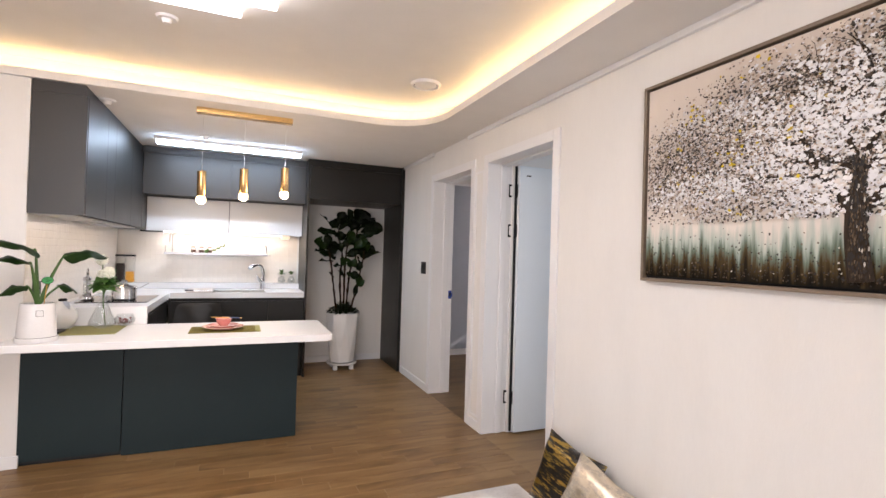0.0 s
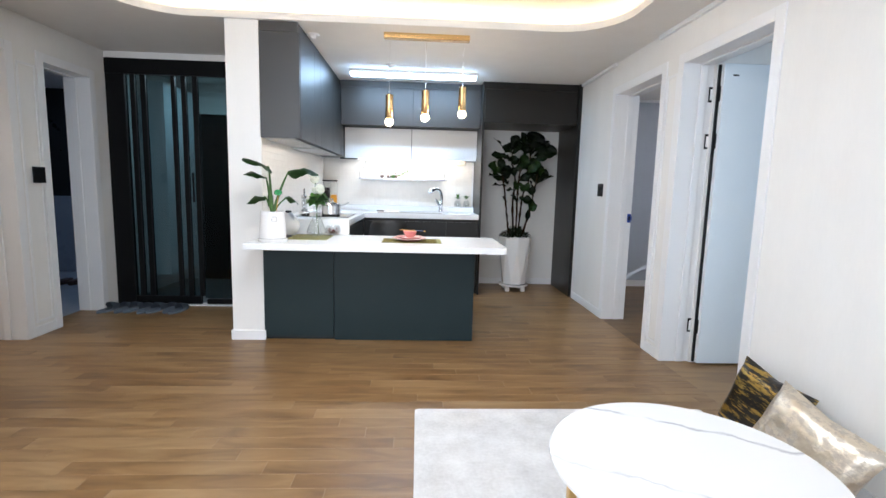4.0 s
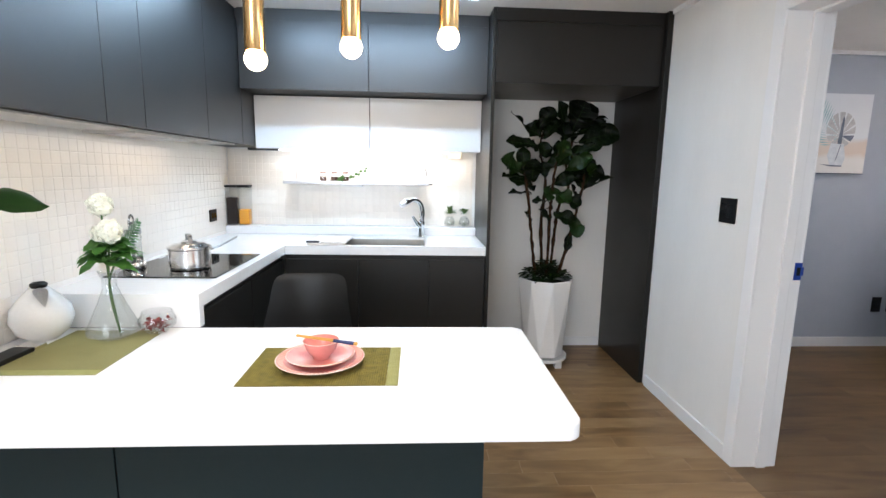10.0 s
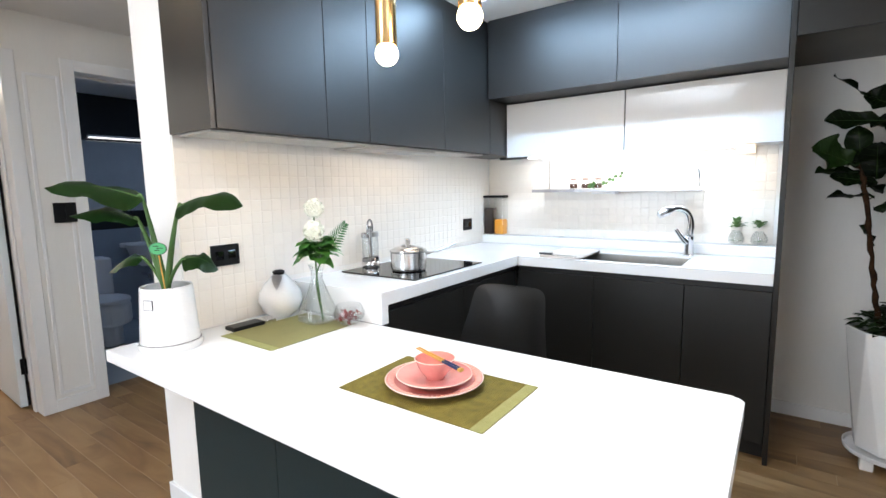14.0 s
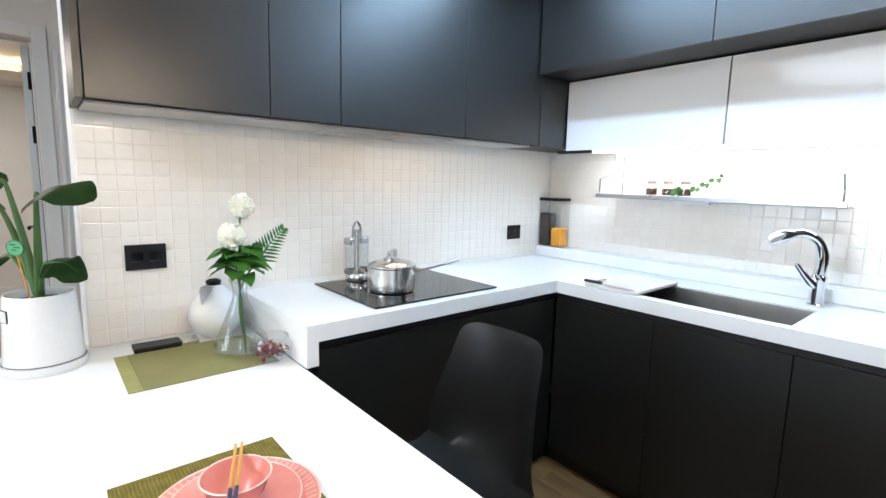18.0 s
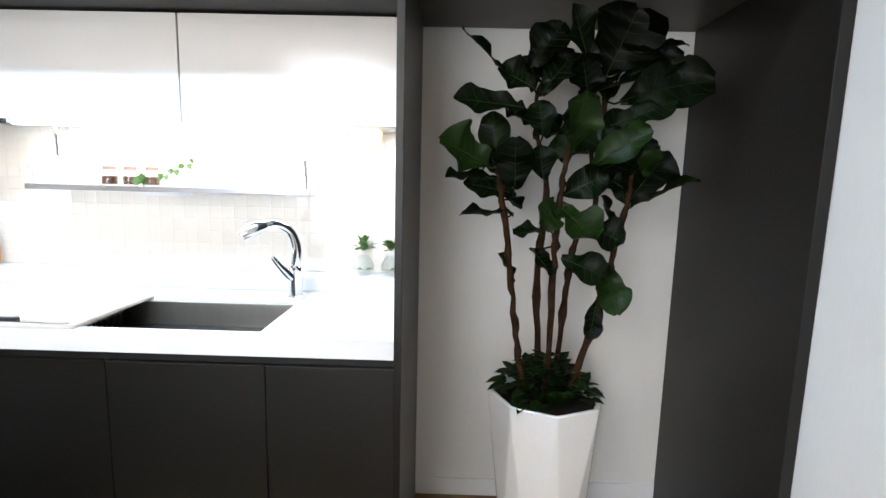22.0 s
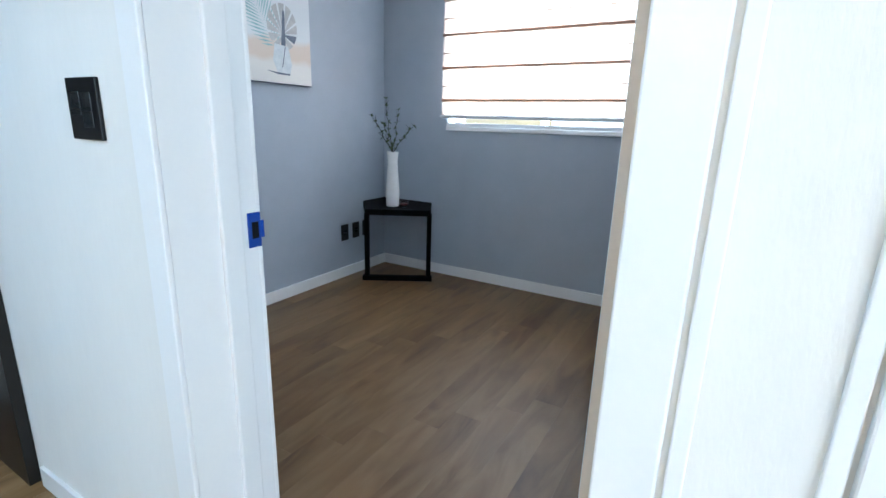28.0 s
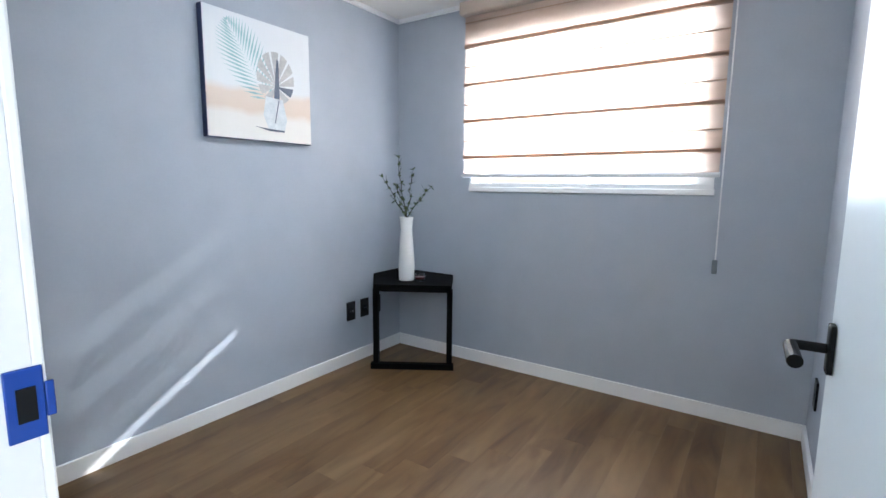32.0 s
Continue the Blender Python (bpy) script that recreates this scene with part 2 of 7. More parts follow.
def oak(name, per_object, tone=1.0, gloss=(0.30, 0.46), vary=0.09):
    """Oak boards: grain along x, each board with its own tone, taken per object or per loose piece."""
    m = bpy.data.materials.new(name)
    m.use_nodes = True
    n, l = m.node_tree.nodes, m.node_tree.links
    b = n["Principled BSDF"]
    tc, mp, off = n.new("ShaderNodeTexCoord"), n.new("ShaderNodeMapping"), n.new("ShaderNodeMath")
    own = n.new("ShaderNodeObjectInfo").outputs["Random"] if per_object else n.new("ShaderNodeNewGeometry").outputs["Random Per Island"]
    off.operation = "MULTIPLY"
    off.inputs[1].default_value = 61.0
    l.new(own, off.inputs[0])
    cx = n.new("ShaderNodeCombineXYZ")
    for k in (0, 1):
        l.new(off.outputs[0], cx.inputs[k])
    l.new(cx.outputs[0], mp.inputs["Location"])
    mp.inputs["Scale"].default_value = (0.9, 4.0, 4.0)
    l.new(tc.outputs["Object"], mp.inputs["Vector"])
    cloud, grain, fine = (n.new("ShaderNodeTexNoise") for _ in range(3))
    for t, s, d in ((cloud, 1.1, 3), (grain, 2.4, 4), (fine, 30, 4)):
        t.inputs["Scale"].default_value, t.inputs["Detail"].default_value = s, d
        l.new(mp.outputs[0], t.inputs["Vector"])
    grain.inputs["Distortion"].default_value = 1.2
    ramp = n.new("ShaderNodeValToRGB")
    stops = ((0.30, (0.094, 0.044, 0.014)), (0.44, (0.190, 0.103, 0.039)), (0.56, (0.256, 0.152, 0.065)), (0.72, (0.330, 0.210, 0.102)))
    b.inputs["Specular IOR Level"].default_value = 0.42
    while len(ramp.color_ramp.elements) < 4:
        ramp.color_ramp.elements.new(0.5)
    for e, (p, c) in zip(ramp.color_ramp.elements, stops):
        e.position, e.color = p, (*[tone * v for v in c], 1)
    s1, s2 = n.new("ShaderNodeMath"), n.new("ShaderNodeMath")
    s1.operation = s2.operation = "MULTIPLY_ADD"
    l.new(grain.outputs["Fac"], s1.inputs[0])
    s1.inputs[1].default_value = 0.55
    hl = n.new("ShaderNodeMath")
    hl.operation = "MULTIPLY"
    hl.inputs[1].default_value = 0.45
    l.new(cloud.outputs["Fac"], hl.inputs[0])
    l.new(hl.outputs[0], s1.inputs[2])
    l.new(own, s2.inputs[0])
    s2.inputs[1].default_value = vary
    sh = n.new("ShaderNodeMath")
    sh.operation = "SUBTRACT"
    sh.inputs[1].default_value = vary * 0.48
    l.new(s1.outputs[0], sh.inputs[0])
    l.new(sh.outputs[0], s2.inputs[2])
    l.new(s2.outputs[0], ramp.inputs[0])
    l.new(ramp.outputs[0], b.inputs["Base Color"])
    rr = n.new("ShaderNodeMapRange")
    rr.inputs["To Min"].default_value, rr.inputs["To Max"].default_value = gloss
    l.new(grain.outputs["Fac"], rr.inputs["Value"])
    l.new(rr.outputs[0], b.inputs["Roughness"])
    bn = n.new("ShaderNodeBump")
    bn.inputs["Strength"].default_value, bn.inputs["Distance"].default_value = 0.12, 0.001
    l.new(fine.outputs["Fac"], bn.inputs["Height"])
    l.new(bn.outputs[0], b.inputs["Normal"])
    return m


# the bedroom copy of the oak has that room's dimmer light in its colour
OAK, OAKREST, DIMOAK = oak("oak_plank", True), oak("oak_plank_rest", False), oak("dimmed_oak_plank", True, 0.62, (0.36, 0.50), 0.16)
WOODFLOOR = OAKREST


# ---- building helpers ----
BASE = {}


def thing(name, loc=(0, 0, 0), label="", category="", group="", kind=""):
    ob = new(name)
    ob.location = loc
    ob.empty_display_size = 0.1
    BASE[ob.name] = Vector(loc)
    return tagged(ob, label, category, group, kind)


def part(name, bm, mat, parent=None, label="", smooth=False):
    """Link a bmesh, given in world place, as one mesh object under a thing or a part."""
    me = bpy.data.meshes.new(name)
    base = BASE[parent.name] if parent is not None else Vector((0, 0, 0))
    if base.length:
        bmesh.ops.translate(bm, vec=-base, verts=bm.verts)
    bm.normal_update()
    bm.to_mesh(me)
    bm.free()
    if smooth:
        for p in me.polygons:
            p.use_smooth = True
        me.set_sharp_from_angle(angle=radians(38))
    me.materials.append(mat)
    ob = new(name, me)
    if parent is not None:
        ob.parent = parent
    BASE[ob.name] = base
    return tagged(ob, label)


def box(x0, y0, z0, x1, y1, z1, bevel=0.0, seg=2, bm=None):
    bm = bm or bmesh.new()
    g = bmesh.ops.create_cube(bm, size=1.0)
    for v in g["verts"]:
        v.co = Vector(((x0 + x1) / 2 + v.co.x * (x1 - x0), (y0 + y1) / 2 + v.co.y * (y1 - y0), (z0 + z1) / 2 + v.co.z * (z1 - z0)))
    if bevel:
        es = {e for v in g["verts"] for e in v.link_edges}
        bmesh.ops.bevel(bm, geom=list(es), offset=bevel, segments=seg, affect="EDGES", profile=0.5)
    return bm


def lathe(profile, loc=(0, 0, 0), seg=32, bm=None):
    """Turn a list of (radius, height) round the z axis."""
    bm = bm or bmesh.new()
    rings = []
    for r, z in profile:
        if r < 1e-5:
            rings.append([bm.verts.new((loc[0], loc[1], loc[2] + z))])
        else:
            rings.append([bm.verts.new((loc[0] + r * math.cos(2 * math.pi * i / seg), loc[1] + r * math.sin(2 * math.pi * i / seg), loc[2] + z)) for i in range(seg)])
    for a, b in zip(rings, rings[1:]):
        for i in range(seg):
            j = (i + 1) % seg
            q = [a[i % len(a)], a[j % len(a)], b[j % len(b)], b[i % len(b)]]
            q = [v for k, v in enumerate(q) if v not in q[:k]]
            if len(q) > 2:
                bm.faces.new(q)
    return bm


def tube(points, radius, seg=8, bm=None, caps=True):
    """A round bar along points; radius is a number or one per point."""
    bm = bm or bmesh.new()
    pts = [Vector(p) for p in points]
    rad = radius if hasattr(radius, "__len__") else [radius] * len(pts)
    rings, side = [], None
    for i, p in enumerate(pts):
        way = (pts[min(i + 1, len(pts) - 1)] - pts[max(i - 1, 0)]).normalized()
        if side is None:
            side = way.orthogonal().normalized()
        side = (side - way * side.dot(way)).normalized()
        up = way.cross(side)
        rings.append([bm.verts.new(p + rad[i] * (math.cos(2 * math.pi * k / seg) * side + math.sin(2 * math.pi * k / seg) * up)) for k in range(seg)])
    for a, b in zip(rings, rings[1:]):
        for k in range(seg):
            bm.faces.new((a[k], a[(k + 1) % seg], b[(k + 1) % seg], b[k]))
    if caps:
        bm.faces.new(rings[0][::-1])
        bm.faces.new(rings[-1])
    return bm


def slab(outline, z0, z1, bevel=0.0, bm=None):
    """A flat plate of the given outline (counter-clockwise)."""
    bm = bm or bmesh.new()
    lo = [bm.verts.new((x, y, z0)) for x, y in outline]
    hi = [bm.verts.new((x, y, z1)) for x, y in outline]
    fb, ft = bm.faces.new(lo[::-1]), bm.faces.new(hi)
    n = len(lo)
    for i in range(n):
        bm.faces.new((lo[i], lo[(i + 1) % n], hi[(i + 1) % n], hi[i]))
    if bevel:
        bmesh.ops.bevel(bm, geom=list({e for f in (fb, ft) for e in f.edges}), offset=bevel, segments=2, affect="EDGES", profile=0.5)
    return bm


def rounded(x0, y0, x1, y1, r, seg=8):
    pts = []
    for cx, cy, a in ((x1 - r, y0 + r, -90), (x1 - r, y1 - r, 0), (x0 + r, y1 - r, 90), (x0 + r, y0 + r, 180)):
        pts += [(cx + r * math.cos(radians(a + 90 * k / seg)), cy + r * math.sin(radians(a + 90 * k / seg))) for k in range(seg + 1)]
    return pts


def structure(name, bm, mat, label, category, smooth=False):
    return tagged(part(name, bm, mat, None, "", smooth), label, category, "", "structure")


# ---- shell ----
C = 2.346          # ceiling
XR, XR2 = 3.16, 3.36   # wall between the living space and the bedrooms
DOOR_H = 2.085

structure("floor", box(-1.67, -5.6, -0.08, XR, 2.55, -0.0008), JOINTGLINT, "brown oak plank floor, fine joints tinted light for the bevel glint", "floor")
structure("floor_bedroom", box(XR, -0.38, -0.08, 6.1, 2.4, -0.0008), WOODDARK, "wide oak plank floor of the small bedroom, darkened for its dimmer light", "floor")
structure("floor_second_room", box(XR, -3.6, -0.08, 6.2, -0.38, -0.002), WOODFLOOR, "brown oak floor of the second bedroom", "floor")
structure("floor_west_room", box(-5.1, -2.9, -0.08, -1.67, 0.1, -0.002), WOODFLOOR, "brown oak floor of the room behind the hall door", "floor")

# wall with two doorways, in pieces that butt
wr = box(XR, 0.725, 0, XR2, 2.5, C + 0.2)
box(XR, -0.14, DOOR_H, XR2, 0.725, C + 0.2, bm=wr)
box(XR, -0.385, 0, XR2, -0.14, C + 0.2, bm=wr)
box(XR, -1.25, DOOR_H, XR2, -0.385, C + 0.2, bm=wr)
box(XR, -5.6, 0, XR2, -1.25, C + 0.2, bm=wr)
structure("wall_east", wr, WALLPAPER, "white papered wall with two doorways and a painting", "wall")
structure("wall_north", box(-1.67, 2.35, 0, XR, 2.55, C + 0.2), WALLPAPER, "white wall behind the kitchen", "wall")
structure("wall_partition", box(0, 0, 0, 0.235, 2.35, C), WALLPAPER, "white partition wall end beside the kitchen counter", "wall")
ww = box(-1.67, -0.04, 0, -1.47, 0.26, C + 0.2)
box(-1.67, 0.26, DOOR_H, -1.47, 0.82, C + 0.2, bm=ww)
box(-1.67, 0.82, 0, -1.47, 2.85, C + 0.2, bm=ww)
box(-1.67, -0.85, DOOR_H, -1.47, -0.04, C + 0.2, bm=ww)
structure("wall_west", ww, WALLPAPER, "white wall with the bathroom and hall doorways", "wall")
structure("wall_media", box(-1.67, -5.6, 0, -1.04, -0.85, C + 0.2), material("greige_wall_panel", (0.40, 0.36, 0.33), 0.5, colour2=(0.37, 0.33, 0.30), scale=2), "greige panelled media wall with an intercom", "wall")
ws = box(-1.04, -5.6, 0, -0.9, -5.4, C + 0.2)
box(2.0, -5.6, 0, XR, -5.4, C + 0.2, bm=ws)
box(-0.9, -5.6, 2.3, 2.0, -5.4, C + 0.2, bm=ws)
structure("wall_south", ws, WALLPAPER, "plain white wall round the balcony opening", "wall")
# unseen balcony box, added to keep the sun out of the south opening
structure("balcony_sun_stop", box(-1.67, -6.9, -0.1, XR, -6.8, 2.9), WALLPAPER, "unseen balcony wall added to stop the sun", "wall")
structure("balcony_floor", box(-1.67, -6.8, -0.1, XR, -5.6, -0.01), GROUT, "unseen floor of the added balcony box", "floor")
structure("balcony_ceiling", box(-1.67, -6.8, 2.7, XR, -5.6, 2.8), CEILING, "unseen ceiling of the added balcony box", "ceiling")

# ceiling with a rounded cove
COVE = rounded(-0.62, -4.9, 2.79, -0.03, 0.42, 10)
cb = bmesh.new()
outer = [(-1.47, -5.4), (XR, -5.4), (XR, 2.35), (-1.47, 2.35)]
def ring_face(bm, inner, outer_box, z):
    vi = [bm.verts.new((x, y, z)) for x, y in inner]
    vo = [bm.verts.new((x, y, z)) for x, y in outer_box]
    es = [bm.edges.new((a, b)) for vs in (vi, vo) for a, b in zip(vs, vs[1:] + vs[:1])]
    bmesh.ops.triangle_fill(bm, use_beauty=True, use_dissolve=False, edges=es, normal=(0, 0, -1))
    return vi
lo = ring_face(cb, COVE, outer, C)
hi = [cb.verts.new((v.co.x, v.co.y, C + 0.05)) for v in lo]
back = [cb.verts.new((x, y, C + 0.05)) for x, y in rounded(-0.80, -5.08, 2.97, 0.15, 0.55, 10)]
top = [cb.verts.new((v.co.x, v.co.y, C + 0.17)) for v in back]
for a, b in ((lo, hi), (hi, back), (back, top)):
    for i in range(len(a)):
        cb.faces.new((a[i], a[(i + 1) % len(a)], b[(i + 1) % len(a)], b[i]))
cb.faces.new(top)
structure("ceiling", cb, CEILING, "white ceiling with a lit rounded cove", "ceiling")
structure("ceiling_upper", box(-5.2, -5.6, C + 0.21, 6.3, 2.6, C + 0.3), CEILING, "plain slab above", "ceiling")
led = thing("cove_led_strip", (1.1, -2.5, C + 0.055), "warm white light strip hidden in the ceiling cove", "light strip")
strip = rounded(-0.73, -5.01, 2.90, 0.08, 0.48, 10)
part("strip", tube([(x, y, C + 0.062) for x, y in strip + strip[:1]], 0.006, 5), GLOW_WARM, led)

# ---- small bedroom ----
XE, YN, YS, RC = 5.944, 2.31, -0.174, 2.333
structure("bedroom_wall_north", box(XR2, YN, 0, XE + 0.2, 2.55, C + 0.2), BLUEGREY, "blue-grey papered wall with a canvas picture", "wall")
WY0, WY1, WZ0, WZ1 = 0.292, 1.707, 1.158, 2.12
be = box(XE, YS - 0.2, 0, XE + 0.2, WY0, C + 0.2)
box(XE, WY1, 0, XE + 0.2, YN, C + 0.2, bm=be)
box(XE, WY0, 0, XE + 0.2, WY1, WZ0, bm=be)
box(XE, WY0, WZ1, XE + 0.2, WY1, C + 0.2, bm=be)
structure("bedroom_wall_east", be, BLUEGREY, "blue-grey papered wall with the window", "wall")
structure("bedroom_wall_south", box(XR2, -0.38, 0, XE, YS, C + 0.2), BLUEGREY, "blue-grey papered wall behind the door", "wall")
structure("bedroom_ceiling", box(XR2, YS, RC, XE, YN, RC + 0.05), CEILING, "white bedroom ceiling", "ceiling")
for b in (box(XR2 + 0.013, YN - 0.014, 0, XE, YN, 0.08, 0.002), box(XE - 0.014, YS + 0.0145, 0, XE, YN - 0.0145, 0.08, 0.002), box(XR2 + 0.013, YS, 0, XE, YS + 0.014, 0.08, 0.002)):
    structure("bedroom_baseboard", b, TRIM, "white baseboard along the blue-grey wall", "baseboard")

# ---- second room, west room, bathroom, foyer ----
sw = box(5.9, -3.5, 0, 6.1, -0.38, C + 0.2)
box(XR2, -3.6, 0, 6.1, -3.5, C + 0.2, bm=sw)
structure("second_room_wall", sw, WALLPAPER, "white wall of the second bedroom", "wall")
structure("second_room_wall_north", box(XR2, -0.43, 0, 5.9, -0.38, C + 0.2), WALLPAPER, "white wall of the second bedroom", "wall")
structure("second_room_ceiling", box(XR2, -3.5, 2.365, 6.1, -0.38, 2.42), CEILING, "white ceiling of the second bedroom", "ceiling")
wv = box(-5.1, -2.9, 0, -4.9, 0.1, C + 0.2)
box(-4.9, 0.06, 0, -1.67, 0.16, C + 0.2, bm=wv)
box(-4.9, -2.9, 0, -1.67, -2.8, C + 0.2, bm=wv)
structure("west_room_wall", wv, WALLPAPER, "white papered walls of the room beyond the hall door", "wall")
structure("west_room_ceiling", box(-4.9, -2.8, C + 0.12, -1.67, 0.06, C + 0.17), CEILING, "white ceiling of the room beyond", "ceiling")
structure("bathroom_wall", box(-3.6, 0.16, 0, -3.5, 2.85, C, 0, bm=box(-3.5, 2.75, 0, -1.67, 2.85, C)), material("bathroom_dark_tile", (0.012, 0.013, 0.015), 0.3, scale=4), "dark tiled bathroom wall", "wall")
structure("bathroom_floor", box(-3.5, 0.16, -0.08, -1.67, 2.75, -0.002), material("bathroom_floor_tile", (0.42, 0.46, 0.50), 0.35), "pale blue-grey bathroom floor tile", "floor")
structure("bathroom_ceiling", box(-3.5, 0.16, 2.3, -1.67, 2.75, 2.35), CEILING, "bathroom ceiling", "ceiling")
structure("west_room_trim", box(-4.9, -2.8, 2.24, -4.5, 0.06, 2.335, 0.002), CEILING, "dropped ceiling edge with a hidden warm light strip", "ceiling edge")
wled = thing("cove_light", (-4.7, -1.3, 2.336), "warm light strip in the ceiling cove", "light strip")
part("strip", box(-4.72, -2.75, 2.3355, -4.68, 0.02, 2.344, 0.001), GLOW_WARM, wled)
structure("west_room_baseboard", box(-4.9, -2.8, 0, -4.886, 0.0595, 0.08, 0.002), TRIM, "white baseboard in the room beyond", "baseboard")
structure("bathroom_half_tile", box(-3.5, 0.165, 0, -3.47, 2.75, 0.97, 0.003, bm=box(-3.4695, 2.70, 0, -1.671, 2.75, 0.97, 0.003)), material("pale_blue_tile", (0.34, 0.38, 0.44), 0.3, scale=4), "pale blue lower tiling in the bathroom", "wall tiles")
# unseen wall placed so that sun enters only the window's north end
structure("sun_block_wall", box(6.5, -0.6, 0, 6.6, 1.06, 3.0), WALLPAPER, "unseen wall added to block the sun from part of the bedroom window", "wall")

# ---- doors and trim ----
def door_frame(name, x0, x1, y0, y1, mat, label, leaf_side):
    """Lining of a doorway in a wall that runs along y: jambs, head, stops and slim casings."""
    ob = thing(name, ((x0 + x1) / 2, (y0 + y1) / 2, 0), label, "door frame", "", "structure")
    j = 0.022
    part("jamb", box(x0, y0, 0, x1, y0 + j, DOOR_H), mat, ob)
    part("jamb", box(x0, y1 - j, 0, x1, y1, DOOR_H), mat, ob)
    part("head", box(x0, y0 + j, DOOR_H - j, x1, y1 - j, DOOR_H), mat, ob)
    s = x1 - 0.045 if leaf_side > 0 else x0 + 0.095
    part("stop", box(s - 0.05, y0 + j, 0, s, y0 + j + 0.012, DOOR_H - j, 0.003), mat, ob)
    part("stop", box(s - 0.05, y1 - j - 0.012, 0, s, y1 - j, DOOR_H - j, 0.003), mat, ob)
    part("stop", box(s - 0.05, y0 + j + 0.012, DOOR_H - j - 0.012, s, y1 - j - 0.012, DOOR_H - j, 0.003), mat, ob)
    for x in (x0 - 0.012, x1):
        part("casing", box(x, y0 - 0.045, 0, x + 0.012, y0 + j + 0.0005, DOOR_H + 0.045, 0.003), mat, ob)
        part("casing", box(x, y1 - j - 0.0005, 0, x + 0.012, y1 + 0.045, DOOR_H + 0.045, 0.003), mat, ob)
        part("casing", box(x, y0 + j + 0.001, DOOR_H - j - 0.0005, x + 0.012, y1 - j - 0.001, DOOR_H + 0.045, 0.003), mat, ob)
    return ob


door_frame("door_frame_1", XR, XR2, -0.14, 0.725, TRIM, "white door frame of the small bedroom", 1)
door_frame("door_frame_2", XR, XR2, -1.25, -0.385, TRIM, "white door frame of the second bedroom", 1)
door_frame("door_frame_3", -1.67, -1.47, 0.26, 0.82, TRIM, "white door frame of the bathroom", -1)
door_frame("door_frame_4", -1.67, -1.47, -0.86, -0.04, TRIM, "white door frame of the west room", -1)


def door_leaf(name, width, label, gap_side, gap=0.036, lead=0.004):
    """A flush leaf along +x from its hinge at the origin, 36 mm thick; gap_side: where the jamb lies when it stands open."""
    ob = thing(name, (0, 0, 0), label, "door", "", "structure")
    s = gap_side
    part("leaf", box(0.0, -0.018, 0.012, width, 0.018, DOOR_H - 0.03, 0.003), DOORWHITE, ob)
    part("label_strip", box(0.06, -s * 0.018 - (0.0015 if s > 0 else 0), 1.975, 0.10, -s * 0.018 + (0 if s > 0 else 0.0015), 1.985), BLACKPLASTIC, ob)
    lo, hi = sorted((s * 0.0185, s * (0.018 + gap)))
    # black filler strip puts the shade of the open hinge gap into colour
    part("gap_shade", box(lead, lo, 0.012, 0.03, hi, DOOR_H - 0.03, 0.002), BLACKPLASTIC, ob, "black strip standing for the shade in the hinge gap")
    for z in (0.27, 1.555, 1.865):
        lo, hi = sorted((s * 0.004, s * 0.062))
        h = part("hinge", box(-0.006, lo, z - 0.05, 0.003, hi, z + 0.05, 0.002), BLACKMETAL, ob, "black butterfly hinge")
        part("hinge_wing", box(-0.052, min(s * 0.050, s * 0.0555), z - 0.05, -0.0065, max(s * 0.050, s * 0.0555), z + 0.05, 0.001), BLACKMETAL, h)
        part("hinge_window", box(-0.044, min(s * 0.0485, s * 0.0499), z - 0.036, -0.012, max(s * 0.0485, s * 0.0499), z + 0.036), TRIM, h)
        part("knuckle", tube([(-0.006, s * 0.03, z - 0.052), (-0.006, s * 0.03, z + 0.052)], 0.008, 10), BLACKMETAL, h)
    for q in (-1, 1):
        y = q * 0.018
        rose = part("handle", box(width - 0.067, min(y, y + q * 0.009), 0.905, width - 0.030, max(y, y + q * 0.009), 0.985, 0.008, 3), BLACKMETAL, ob, "black lever handle")
        part("lever", tube([(width - 0.05, y, 0.945), (width - 0.05, y + q * 0.050, 0.945), (width - 0.058, y + q * 0.057, 0.945), (width - 0.135, y + q * 0.055, 0.941)], [0.008, 0.008, 0.010, 0.011], 12), BLACKMETAL, rose)
    return ob


leaf_1 = door_leaf("door_1", 0.82, "white flush bedroom door standing open with a black lever", -1, 0.019)
leaf_1.matrix_basis = pose(XR2 + 0.022, -0.081, 0, 0, 0, 1.4)
# cream leaf edge: warm light from the living space put into its colour
WARMEDGE = material("warm_lit_edge", (0.74, 0.62, 0.50), 0.4)
part("lit_edge", box(-0.0012, -0.0165, 0.014, 0.0, 0.0165, DOOR_H - 0.032), WARMEDGE, leaf_1, "leaf edge coloured cream for the warm room light")
leaf_2 = door_leaf("door_2", 0.82, "pale blue-white flush door standing open on black hinges", 1, 0.036, -0.0135)
leaf_2.matrix_basis = pose(XR2 + 0.028, -0.463, 0, 0, 0, -0.5)
leaf_4 = door_leaf("door_3", 0.78, "white flush hall door standing open on black hinges", -1, 0.014)
leaf_4.matrix_basis = pose(-1.698, -0.095, 0, 0, 0, 179)

strike = thing("strike_plate", (XR2 - 0.03, 0.703, 0.96), "blue protective film on a black strike plate", "strike plate")
BLUEFILM = material("blue_film", (0.01, 0.05, 0.30), 0.35)
part("plate", box(XR2 - 0.026, 0.6985, 0.922, XR2 + 0.008, 0.7025, 1.002, 0.0015), BLUEFILM, strike)
part("lip", box(XR2 + 0.0083, 0.6985, 0.942, XR2 + 0.017, 0.7025, 0.982, 0.0015), BLUEFILM, strike)
part("keeper", box(XR2 - 0.017, 0.697, 0.943, XR2 + 0.0, 0.6985, 0.981), BLACKPLASTIC, strike)
